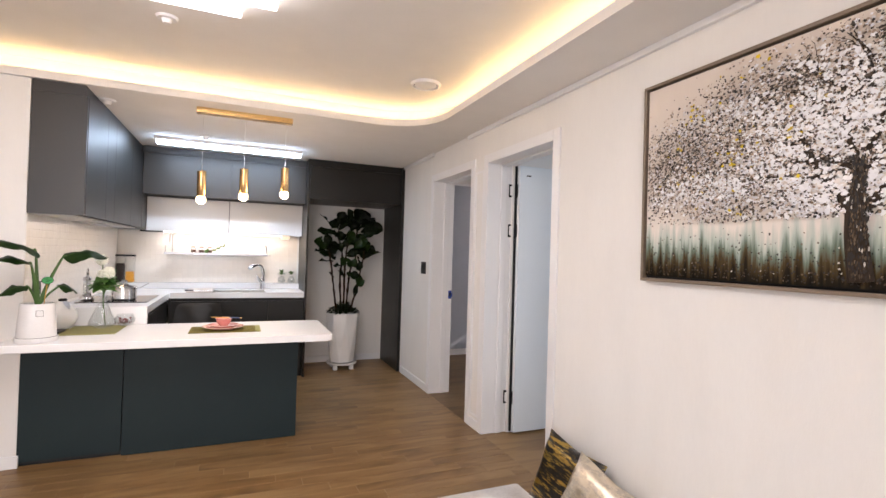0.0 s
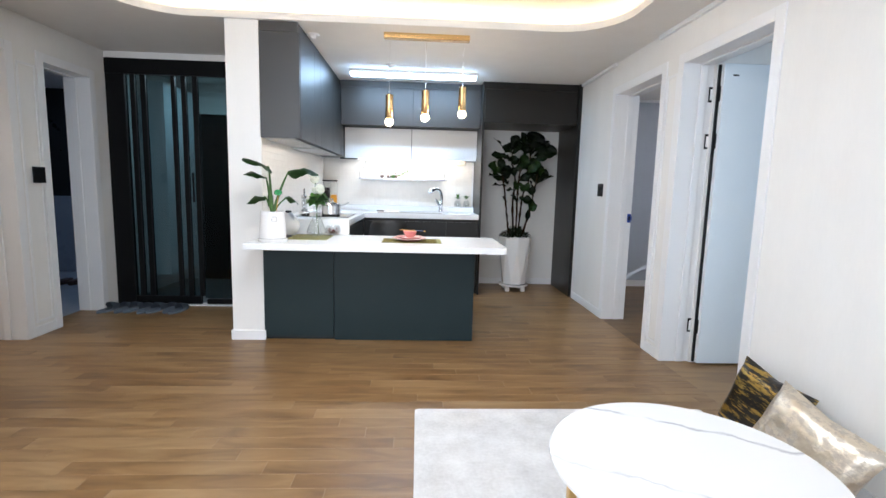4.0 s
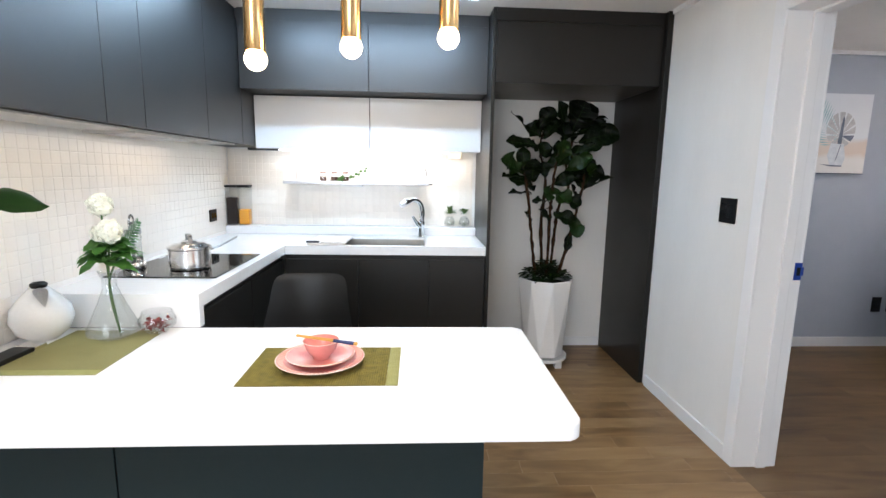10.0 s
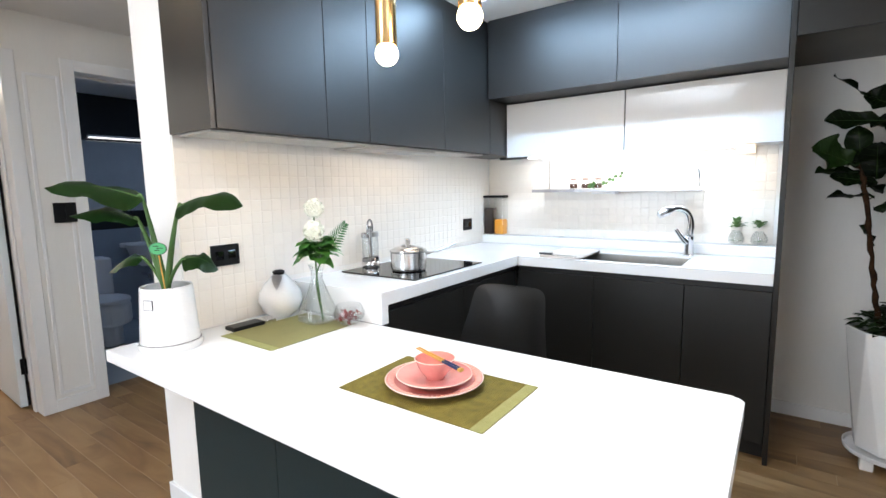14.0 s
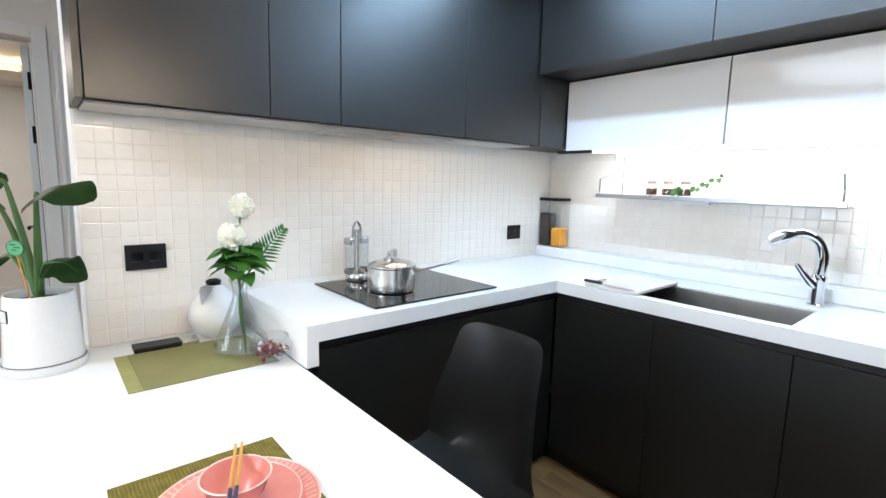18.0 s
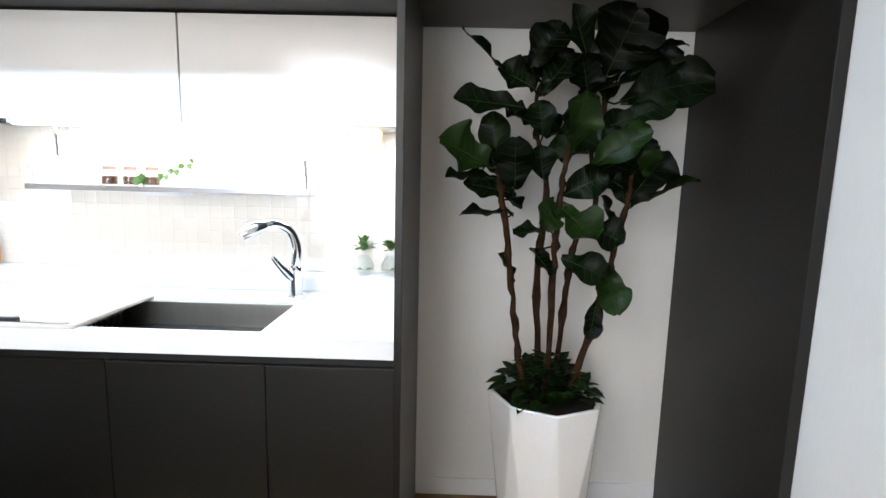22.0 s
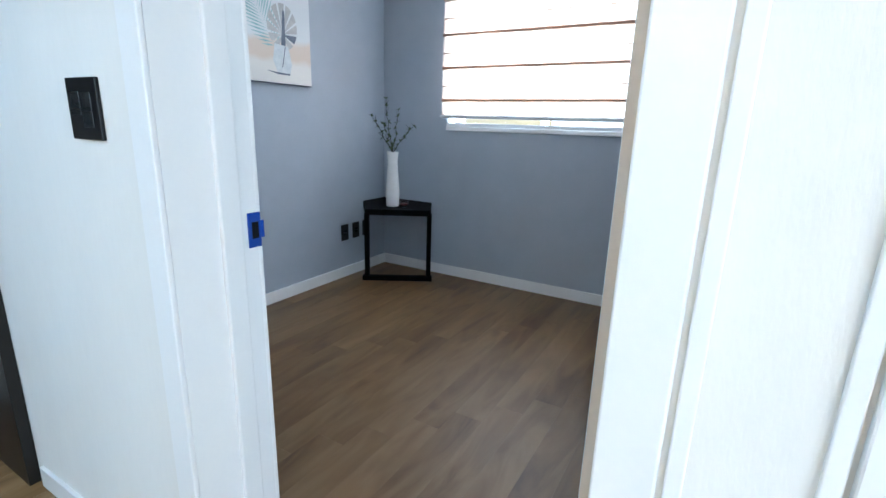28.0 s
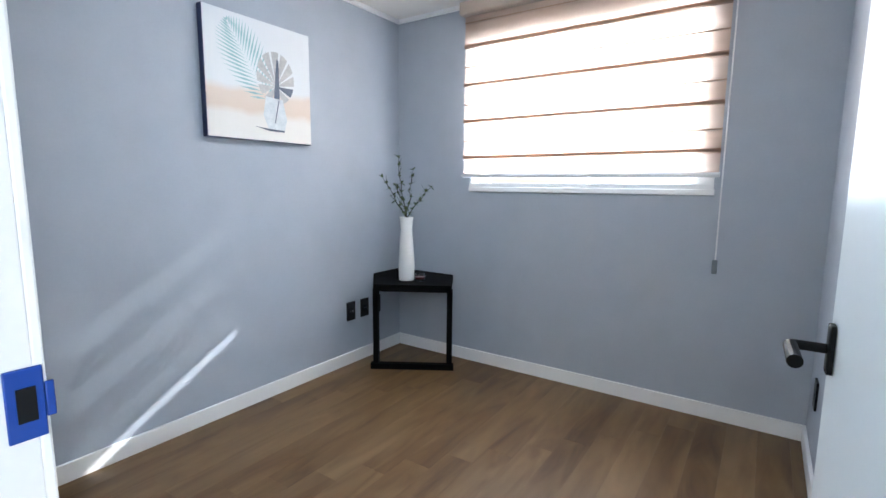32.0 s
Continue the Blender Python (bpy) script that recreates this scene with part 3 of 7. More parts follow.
for z in (0.932, 0.992):
    part("screw", lathe([(0.004, 0), (0.004, 0.0015), (0, 0.0015)], (0, 0, 0), 10), STEEL, strike).matrix_basis = pose(0.016, -0.0045, z - 0.96, 90, 0, 0)

for x0, y0, x1, y1 in ((XR - 0.012, 0.77, XR, 1.60), (XR - 0.012, -0.34, XR, -0.185), (XR - 0.012, -5.4, XR, -1.295)):
    structure("baseboard", box(x0, y0, 0, x1, y1, 0.075, 0.002), TRIM, "white baseboard along the papered wall", "baseboard")
structure("baseboard", box(-0.012, -0.012, 0, 0.247, 0.0, 0.075, 0.002), TRIM, "white baseboard round the partition end", "baseboard")
structure("baseboard", box(-0.012, 0.0, 0, 0.0, 1.0, 0.075, 0.002), TRIM, "white baseboard on the partition", "baseboard")
structure("baseboard", box(2.102, 2.338, 0, 3.124, 2.35, 0.075, 0.002), TRIM, "white baseboard in the niche", "baseboard")
structure("baseboard", box(-1.47, 0.005, 0, -1.458, 0.215, 0.075, 0.002), TRIM, "white baseboard between the doorways", "baseboard")
structure("trim", box(XR - 0.03, 0.72, C - 0.03, XR, 1.605, C, 0.004), TRIM, "white crown moulding", "moulding")
structure("bedroom_trim", box(XE - 0.02, YS, RC - 0.028, XE, YN - 0.0205, RC, 0.004), TRIM, "white crown moulding in the bedroom", "moulding")
structure("trim", box(XR - 0.022, -5.4, C - 0.032, XR, -0.05, C, 0.004), TRIM, "white crown moulding above the doorways", "moulding")
structure("bedroom_trim", box(XR2, YN - 0.02, RC - 0.028, XE, YN, RC, 0.004), TRIM, "white crown moulding in the bedroom", "moulding")


# ---- kitchen ----
def cabinet(name, x0, y0, z0, x1, y1, z1, face, door_mat, label, group, gap=0.0015, body_mat=None):
    """A handleless unit: carcass and one door. face: '+x', '-y'."""
    ob = thing(name, ((x0 + x1) / 2, (y0 + y1) / 2, z0), label, "cabinet", group)
    if face == "+x":
        part("body", box(x0, y0, z0, x1 - 0.02, y1, z1), body_mat or CABDARK, ob)
        part("door", box(x1 - 0.0195, y0 + gap, z0 - 0.004, x1, y1 - gap, z1 - gap, 0.0012), door_mat, ob)
    else:
        part("body", box(x0, y0 + 0.02, z0, x1, y1, z1), body_mat or CABDARK, ob)
        part("door", box(x0 + gap, y0, z0 - 0.004, x1 - gap, y0 + 0.0195, z1 - gap, 0.0012), door_mat, ob)
    return ob


W = 0.239  # face of the side wall behind the tiles
g = "side wall cabinets"
for y0, y1 in ((0.018, 0.503), (0.503, 0.755), (0.755, 1.356), (1.356, 1.862)):
    cabinet("wall_cabinet", W, y0, 1.536, 0.525, y1, 2.275, "+x", CABDOOR, "matt charcoal wall cabinet with a flush door", g)
structure("cabinet_end_panel", box(W, -0.002, 1.53, 0.522, 0.0165, 2.275, 0.001), CABDOOR, "charcoal end panel of the wall cabinets", "panel")
structure("cabinet_filler", box(W, 0.0, 2.277, 0.510, 1.862, C, 0.001), CABDOOR, "charcoal filler above the wall cabinets", "panel")
structure("cabinet_corner", box(W, 1.8635, 1.53, 0.527, 2.346, C, 0.001), CABDOOR, "charcoal corner filler panel", "panel")
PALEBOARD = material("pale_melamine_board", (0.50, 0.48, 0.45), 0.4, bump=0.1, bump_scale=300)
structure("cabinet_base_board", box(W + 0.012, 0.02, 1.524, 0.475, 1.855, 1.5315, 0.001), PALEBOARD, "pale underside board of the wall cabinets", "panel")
g = "back wall cabinets"
for x0, x1 in ((0.53, 1.325), (1.325, 2.078)):
    cabinet("wall_cabinet", x0, 1.833, 1.874, x1, 2.346, 2.275, "-y", CABDOOR, "matt charcoal cabinet above the sink", g)
structure("cabinet_filler", box(0.53, 1.845, 2.277, 2.078, 2.346, C, 0.001), CABDOOR, "charcoal filler above the back cabinets", "panel")
for x0, x1 in ((0.532, 1.308), (1.308, 2.078)):
    cabinet("wall_cabinet", x0, 2.075, 1.52, x1, 2.345, 1.868, "-y", WHITEGLOSS, "white gloss wall cabinet over the sink", g, 0.003, TRIM)
# strip added to put the door gap's shade into colour; carcass behind is white
structure("door_gap_shade", box(1.3052, 2.0905, 1.521, 1.3108, 2.0945, 1.866), CABDARK, "dark strip standing for the shade between the white cabinet doors", "panel")
led2 = thing("under_cabinet_light", (1.35, 2.2, 1.51), "slim wedge-shaped under-cabinet light strip", "light")
part("diffuser", box(0.62, 2.19, 1.509, 1.86, 2.215, 1.515, 0.001), GLOW_COOL, led2)
cap = bmesh.new()
tri2 = [[cap.verts.new((x, y, z)) for y, z in ((2.17, 1.5185), (2.30, 1.5185), (2.27, 1.475))] for x in (1.865, 1.955)]
cap.faces.new(tri2[0][::-1])
cap.faces.new(tri2[1])
for k in range(3):
    cap.faces.new((tri2[0][k], tri2[0][(k + 1) % 3], tri2[1][(k + 1) % 3], tri2[1][k]))
part("end_cap", cap, glowing("warm_lamp_cap", (1.0, 0.72, 0.40), 0.9), led2, "warm glowing end cap")
hood = thing("range_hood", (0.36, 1.055, 1.50), "slim built-in range hood under the wall cabinet", "range hood")
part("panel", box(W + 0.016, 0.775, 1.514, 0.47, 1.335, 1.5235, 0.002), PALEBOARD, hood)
for k in range(2):
    part("filter", box(0.285, 0.80 + 0.27 * k, 1.511, 0.45, 1.04 + 0.27 * k, 1.5135, 0.001), GREYSTEEL, hood, "grey mesh filter")

# worktop
worktop = thing("worktop", (0.5, 1.9, 0.85), "white solid-surface worktop with a sink cut-out", "worktop")
TOP, UND = 0.905, 0.85
wt = box(W, 0.485, UND, 0.81, 1.6865, TOP, 0.0006, 1)
part("side_run", wt, SOLIDTOP, worktop)
for x0, y0, x1, y1 in ((W, 1.6866, 0.955, 2.346), (0.9551, 1.6866, 1.695, 1.735), (0.9551, 2.055, 1.695, 2.346), (1.6951, 1.6866, 2.078, 2.346)):
    part("back_run", box(x0, y0, UND, x1, y1, TOP), SOLIDTOP, worktop)
part("ledge", box(W, 2.235, TOP, 2.078, 2.346, 0.965, 0.006), SOLIDTOP, worktop)
part("end_panel", box(W, 0.485, 0.775, 0.81, 0.524, UND), SOLIDTOP, worktop)

sink = thing("sink", (1.33, 1.9, 0.72), "brushed steel undermount sink", "sink")
sb = box(0.955, 1.735, 0.70, 1.695, 2.055, 0.71)
for a in ((0.955, 1.735, 0.71, 0.963, 2.055, 0.90), (1.687, 1.735, 0.71, 1.695, 2.055, 0.90), (0.963, 1.735, 0.71, 1.687, 1.743, 0.90), (0.963, 2.047, 0.71, 1.687, 2.055, 0.90)):
    box(*a, bm=sb)
part("basin", sb, material("brushed_steel_sink", (0.58, 0.57, 0.54), 0.34, 1.0, stretch=(6, 1, 1)), sink)
part("strainer", lathe([(0.055, 0.712), (0.05, 0.718), (0.02, 0.716), (0, 0.717)], (1.55, 1.9, 0), 24), CHROME, sink, "", True)
part("sticker", box(1.6862, 1.765, 0.80, 1.6868, 1.80, 0.865), material("red_sticker", (0.55, 0.07, 0.02), 0.5), sink, "small red maker sticker")
basket = thing("sink_basket", (0.99, 1.9, 0.74), "dark wire basket hanging in the sink", "basket")
part("rim", box(0.972, 1.76, 0.868, 0.978, 2.03, 0.874, 0.001, bm=box(1.10, 1.76, 0.868, 1.106, 2.03, 0.874, 0.001)), STEEL, basket)
for k in range(12):
    y = 1.77 + 0.0225 * k
    part("wire", tube([(0.975, y, 0.869), (0.977, y, 0.765), (0.99, y, 0.755), (1.09, y, 0.755), (1.101, y, 0.765), (1.103, y, 0.869)], 0.003, 6), BLACKMETAL, basket)
board = thing("cutting_board", (1.06, 1.87, TOP), "white plastic cutting board over the sink edge", "cutting board")
part("board", box(0.945, 1.70, TOP + 0.001, 1.185, 2.07, TOP + 0.016, 0.005), material("pale_board", (0.66, 0.60, 0.55), 0.4, scale=8), board)
part("handle_slot", box(0.96, 1.76, TOP + 0.0165, 0.975, 1.84, TOP + 0.0175), STEEL, board)

knife = thing("knife", (1.04, 1.715, TOP + 0.0165), "kitchen knife with a dark handle on the cutting board", "knife")
part("handle", box(0.938, 1.704, TOP + 0.0166, 1.02, 1.722, TOP + 0.029, 0.004, 2), material("dark_knife_handle", (0.02, 0.022, 0.03), 0.35), knife)
part("blade", slab([(1.0205, 1.703), (1.165, 1.703), (1.172, 1.707), (1.15, 1.727), (1.0205, 1.727)], TOP + 0.0168, TOP + 0.0186), STEEL, knife, "polished steel blade")

# lower cabinets
g = "base cabinets"
for y0, y1 in ((0.526, 1.11), (1.11, 1.70)):
    cabinet("base_cabinet", W, y0, 0.09, 0.795, y1, 0.818, "+x", CABINET, "charcoal handleless base cabinet under the hob", g)
for x0, x1 in ((0.80, 1.262), (1.262, 1.715), (1.715, 2.078)):
    cabinet("base_cabinet", x0, 1.705, 0.09, x1, 2.346, 0.818, "-y", CABINET, "charcoal handleless base cabinet under the sink", g)
structure("cabinet_top_rail", box(0.80, 1.722, 0.8185, 2.078, 1.733, 0.8498, 0, bm=box(0.76, 0.526, 0.8185, 0.778, 1.70, 0.8498)), CABDARK, "dark finger groove behind the worktop edge", "panel")
structure("plinth", box(W, 0.54, 0, 0.75, 1.75, 0.085, 0, bm=box(0.75, 1.75, 0, 2.078, 2.346, 0.085)), CABDARK, "black cabinet plinth", "plinth")

filler = thing("corner_filler", (0.55, 2.08, 1.50), "narrow charcoal filler under the corner of the wall cabinets", "panel", "", "structure")
part("strip", box(0.478, 2.079, 1.502, 0.685, 2.100, 1.5192, 0.001), CABDARK, filler)
# peninsula
pen = thing("peninsula_cabinet", (1.04, 0.2, 0), "dark slate peninsula cabinet with two front panels", "kitchen island")
part("body", box(W, 0.021, 0.05, 1.835, 0.30, 0.728), CABDARK, pen)
part("front_panel", box(0.236, 0.0, 0.03, 0.761, 0.020, 0.726, 0.001), GREENGREY, pen)
part("front_panel", box(0.768, -0.003, 0.004, 1.841, 0.020, 0.728, 0.001), GREENGREY, pen)
part("side_panel", box(1.8355, 0.0205, 0.004, 1.841, 0.30, 0.728, 0.001), GREENGREY, pen)
part("plinth", box(W, 0.03, 0, 1.83, 0.29, 0.05), CABDARK, pen)
ptop = thing("breakfast_bar", (1.1, 0.1, 0.73), "white solid-surface breakfast bar top with rounded corners", "worktop")
r = 0.030
arc = lambda cx, cy, a: [(cx + r * math.cos(radians(a + 15 * k)), cy + r * math.sin(radians(a + 15 * k))) for k in range(7)]
part("top", slab([(0.178, -0.255)] + arc(2.045 - r, -0.255 + r, -90) + arc(2.045 - r, 0.4845 - r, 0) + [(W, 0.4845), (W, -0.002), (0.178, -0.002)], 0.73, 0.7748, 0.005), SOLIDTOP, ptop)

# niche
structure("niche_panel_left", box(2.0795, 1.672, 0, 2.1005, 2.346, C, 0.0015), TAUPE, "taupe side panel of the plant niche", "panel")
structure("niche_panel_right", box(3.125, 1.635, 0, 3.1585, 2.346, C, 0.0015), TAUPE, "taupe side panel of the plant niche", "panel")
nc = thing("niche_cabinet", (2.63, 2.0, 1.92), "taupe cabinet above the plant niche", "cabinet")
part("body", box(2.101, 1.692, 1.9265, 3.1245, 2.346, C), TAUPE, nc)
# underside lighter than the taupe panels: floor bounce light put into its colour
part("bottom_board", box(2.1012, 1.692, 1.918, 3.1243, 2.345, 1.926, 0.001), material("bounce_lit_underside", (0.060, 0.054, 0.043), 0.45, colour2=(0.054, 0.048, 0.038), scale=2), nc, "underside board toned lighter for the bounce light from the floor")
part("door", box(2.1035, 1.672, 1.918, 3.122, 1.691, 2.27, 0.0012), TAUPE, nc)
part("filler", box(2.101, 1.674, 2.273, 3.1245, 1.691, C, 0.001), TAUPE, nc)

# hob
hob = thing("induction_hob", (0.53, 1.05, TOP), "black glass induction hob set on the worktop", "hob")
part("glass", box(0.296, 0.751, TOP + 0.0005, 0.768, 1.34, TOP + 0.007, 0.002), BLACKGLASS, hob)
for k, y in enumerate((1.185, 1.20, 1.215, 1.23)):
    part("touch_mark", box(0.285 + 0.018, y, TOP + 0.0071, 0.316, y + 0.009, TOP + 0.0074), PADWHITE, hob)


# ---- lamps ----
PY2 = 0.168
pendant = thing("pendant_lamp", (1.45, PY2, 1.7), "gold tube pendant lamp with three round bulbs", "pendant lamp")
part("canopy", box(1.115, PY2 - 0.03, C - 0.042, 1.765, PY2 + 0.03, C, 0.004), GOLD, pendant, "flat gold canopy bar")
for x, dz in ((1.161, -0.031), (1.437, 0.011), (1.722, 0.046)):
    part("cord", tube([(x, PY2, 1.925 + dz), (x, PY2, C - 0.04)], 0.0014, 6), STEEL, pendant)
    sh = part("shade", lathe([(0.0, 1.925 + dz), (0.0275, 1.925 + dz), (0.0295, 1.923 + dz), (0.0295, 1.747 + dz), (0.028, 1.745 + dz), (0.027, 1.747 + dz), (0.027, 1.915 + dz), (0, 1.915 + dz)], (x, PY2, 0), 32), GOLD, pendant, "brushed gold tube", True)
    part("bulb", lathe([(0.0, 1.691 + dz)] + [(0.032 * math.sin(radians(a)), 1.723 + dz - 0.032 * math.cos(radians(a))) for a in range(15, 150, 12)] + [(0.017, 1.765 + dz)], (x, PY2, 0), 24), GLOW_BULB, pendant, "glowing round bulb", True)
    bulb_lamp("pendant_bulb_lamp", (x, PY2, 1.670 + dz), 5.0, (1.0, 0.76, 0.50), 0.05)
bar = thing("ceiling_bar_light", (1.33, 1.36, C - 0.04), "long white ceiling light with a glowing diffuser", "ceiling light")
part("housing", box(0.69, 1.31, C - 0.03, 1.97, 1.41, C, 0.004), TRIM, bar)
part("diffuser", box(0.70, 1.315, C - 0.060, 1.96, 1.405, C - 0.0305, 0.010), GLOW_BAR, bar)
bedlight = thing("bedroom_ceiling_light", (4.75, 1.18, 2.3), "square white ceiling light panel", "ceiling light")
part("housing", box(4.49, 0.915, RC - 0.02, 5.01, 1.44, RC, 0.004), TRIM, bedlight)
part("diffuser", box(4.5, 0.925, RC - 0.065, 5.0, 1.43, RC - 0.0205, 0.012), GLOW_BED, bedlight)
live = thing("living_ceiling_light", (1.0, -1.6, C + 0.1), "stepped white ceiling light panels", "ceiling light")
part("panel", box(0.52, -1.95, C + 0.115, 1.40, -1.12, C + 0.168, 0.01), GLOW_COOL, live)
part("panel", box(0.9, -2.5, C + 0.10, 1.55, -1.30, C + 0.1145, 0.01), GLOW_COOL, live)


def pier_panel(x, y0, y1, out):
    """A raised moulding frame on the pier between two doorways."""
    ob = thing("pier_moulding", (x, (y0 + y1) / 2, 0.1), "white moulded panel frame on the pier", "moulding", "", "structure")
    a, b = sorted((x, x + out * 0.007))
    w = 0.018
    for q in ((y0, 0.10, y0 + w, 2.02), (y1 - w, 0.10, y1, 2.02), (y0 + w, 0.10, y1 - w, 0.10 + w), (y0 + w, 2.02 - w, y1 - w, 2.02)):
        part("strip", box(a, q[0], q[1], b, q[2], q[3], 0.002), TRIM, ob)
pier_panel(XR, -0.335, -0.192, -1)
pier_panel(-1.47, 0.03, 0.205, 1)

# ---- shapes for things ----
def leaf_blade(bm, base, way, up, length, width, droop=0.3, fold=0.15, steps=6, shape=0.5, wave=0.0):
    """A leaf of its own curvature: a folded blade that widens and droops along its midrib."""
    way, up = Vector(way).normalized(), Vector(up)
    side = way.cross(up)
    side = side.normalized() if side.length > 1e-4 else way.orthogonal().normalized()
    nrm = side.cross(way).normalized()
    rows, p, d = [], Vector(base), way.copy()
    for i in range(steps + 1):
        f = i / steps
        w = width * 0.5 * (math.sin(math.pi * min(1, f ** shape * 0.98 + 0.02))) ** 0.75
        w = max(w, width * 0.02)
        lift = Vector((0, 0, 0)) + nrm * (fold * w + wave * w * math.sin(f * 9))
        rows.append([bm.verts.new(p + side * w + lift), bm.verts.new(p), bm.verts.new(p - side * w + nrm * (fold * w - wave * w * math.sin(f * 9 + 1)))])
        d = (d - Vector((0, 0, 1)) * droop / steps).normalized()
        p = p + d * (length / steps)
    for a, b in zip(rows, rows[1:]):
        for k in (0, 1):
            bm.faces.new((a[k], a[k + 1], b[k + 1], b[k]))
    return bm


def thicken(bm, t):
    r = bmesh.ops.solidify(bm, geom=bm.faces[:], thickness=t)
    return bm


def curved(points, n=14):
    """A smooth line through points."""
    pts = [Vector(p) for p in points]
    out = []
    for i in range(len(pts) - 1):
        a, b = pts[i], pts[i + 1]
        ta = (b - pts[max(i - 1, 0)]) * 0.5
        tb = (pts[min(i + 2, len(pts) - 1)] - a) * 0.5
        for k in range(n):
            s = k / n
            out.append(a * (2 * s**3 - 3 * s**2 + 1) + ta * (s**3 - 2 * s**2 + s) + b * (-2 * s**3 + 3 * s**2) + tb * (s**3 - s**2))
    return out + [pts[-1]]


def wall_plate(name, axis, at, a0, a1, z0, z1, out, label, rockers=0, holes=0, cat="switch"):
    """A black plate on a wall. axis: the wall's normal axis; at: its face; out: the side it stands out to."""
    ob = thing(name, (at, (a0 + a1) / 2, z0) if axis == "x" else ((a0 + a1) / 2, at, z0), label, cat)
    def piece(nm, u0, u1, v0, v1, d0, d1, mat, bev=0.001):
        lo, hi = sorted((at + out * d0, at + out * d1))
        b = box(lo, u0, v0, hi, u1, v1, bev) if axis == "x" else box(u0, lo, v0, u1, hi, v1, bev)
        part(nm, b, mat, ob)
    piece("plate", a0, a1, z0, z1, 0, 0.009, BLACKPLASTIC, 0.002)
    n = max(rockers, holes)
    for k in range(n):
        w = (a1 - a0 - 0.016) / n
        u0 = a0 + 0.008 + k * w
        if rockers:
            piece("rocker", u0 + 0.001, u0 + w - 0.001, z0 + 0.01, z1 - 0.01, 0.009, 0.0112, BLACKPLASTIC)
        else:
            c, cz = u0 + w / 2, (z0 + z1) / 2
            piece("socket", c - 0.017, c + 0.017, cz - 0.017, cz + 0.017, 0.009, 0.0105, BLACKGLASS)
            for dx in (-0.0095, 0.0095):
                piece("pin_hole", c + dx - 0.002, c + dx + 0.002, cz - 0.002, cz + 0.002, 0.0105, 0.0112, STEEL if n == 1 else BLACKPLASTIC, 0)
    return ob


main_switch = wall_plate("light_switch", "x", XR, 0.883, 1.002, 1.154, 1.276, -1, "black glass light switch with four grey touch fields", 0)
GREYGLASS = material("grey_touch_glass", (0.013, 0.015, 0.017), 0.12, rough_var=0.02)
for u0, u1, v0, v1 in ((0.13, 0.44, 0.52, 0.78), (0.13, 0.44, 0.40, 0.50), (0.48, 0.81, 0.48, 0.76), (0.48, 0.81, 0.20, 0.465)):
    part("touch_field", box(XR - 0.0102, 1.002 - u1 * 0.119, 1.154 + v0 * 0.122, XR - 0.0091, 1.002 - u0 * 0.119, 1.154 + v1 * 0.122, 0.0003), GREYGLASS, main_switch)
wall_plate("light_switch", "x", -1.463, 0.10, 0.215, 1.155, 1.275, 1, "black light switch between the doorways", 2)
wall_plate("wall_socket", "x", 0.2435, 0.112, 0.232, 1.02, 1.105, 1, "black double wall socket on white tiles", 0, 2, "socket")
wall_plate("wall_socket", "x", 0.2435, 1.965, 2.07, 1.017, 1.098, 1, "black double wall socket on white tiles", 0, 2, "socket")
for x in (5.392, 5.522, 5.645):
    wall_plate("wall_socket", "y", YN, x, x + 0.076, 0.295, 0.42, -1, "black wall socket on the blue-grey wall", 0, 1, "socket")
wall_plate("wall_socket", "y", YS, 5.62, 5.70, 0.28, 0.40, 1, "black wall socket beside the bedroom door", 0, 1, "socket")

# ---- foyer sliding door ----
slide = thing("sliding_door", (-0.735, 1.05, 0), "black framed glass sliding door with slim bars", "door", "", "structure")
Y0, Y1 = 1.03, 1.07
part("head_rail", box(-1.469, Y0 - 0.015, 2.155, -0.001, Y1 + 0.015, 2.29, 0.003), BLACKMETAL, slide)
part("left_stile", box(-1.469, Y0 - 0.01, 0.0, -1.304, Y1 + 0.01, 2.1545, 0.003), BLACKMETAL, slide)
part("bottom_rail", box(-1.3035, Y0, 0.012, -0.69, Y1, 0.09, 0.003), BLACKMETAL, slide)
part("bottom_rail", box(-0.64, Y0 + 0.005, 0.012, -0.001, Y1 + 0.005, 0.06, 0.003), BLACKMETAL, slide)
for a, b in ((-1.259, -1.218), (-1.168, -1.122), (-0.895, -0.860), (-0.804, -0.764), (-0.703, -0.66)):
    part("bar", box(a, Y0, 0.0905, b, Y1, 2.1545, 0.002), BLACKMETAL, slide)
part("pull", box(-0.73, Y0 - 0.012, 1.0, -0.712, Y0 - 0.0005, 1.28, 0.003), BLACKMETAL, slide)
for a, b in ((-1.3035, -0.70), (-0.659, -0.001)):
    pane = part("pane", box(a, 1.047, 0.07, b, 1.053, 2.15), TINTGLASS, slide, "tinted glass pane")
    pane.visible_shadow = False
part("threshold", box(-1.469, 1.0, 0.0, -0.001, 1.1, 0.011, 0.002), TRIM, slide)
structure("wall_over_sliding_door", box(-1.47, 1.02, 2.291, 0, 1.08, C), WALLPAPER, "white wall strip above the sliding door", "wall")
structure("foyer_floor_tile", box(-1.47, 1.101, -0.004, 0, 2.35, 0.004), material("foyer_grey_tile", (0.16, 0.17, 0.18), 0.3, scale=3), "grey foyer floor tile", "floor")
shoe = thing("shoe_cabinet", (-1.2, 1.9, 0.2), "tall pale shoe cabinet in the foyer", "cabinet")
part("body", box(-1.47, 1.55, 0.2, -1.245, 2.35, 2.2, 0.002), DOORWHITE, shoe)
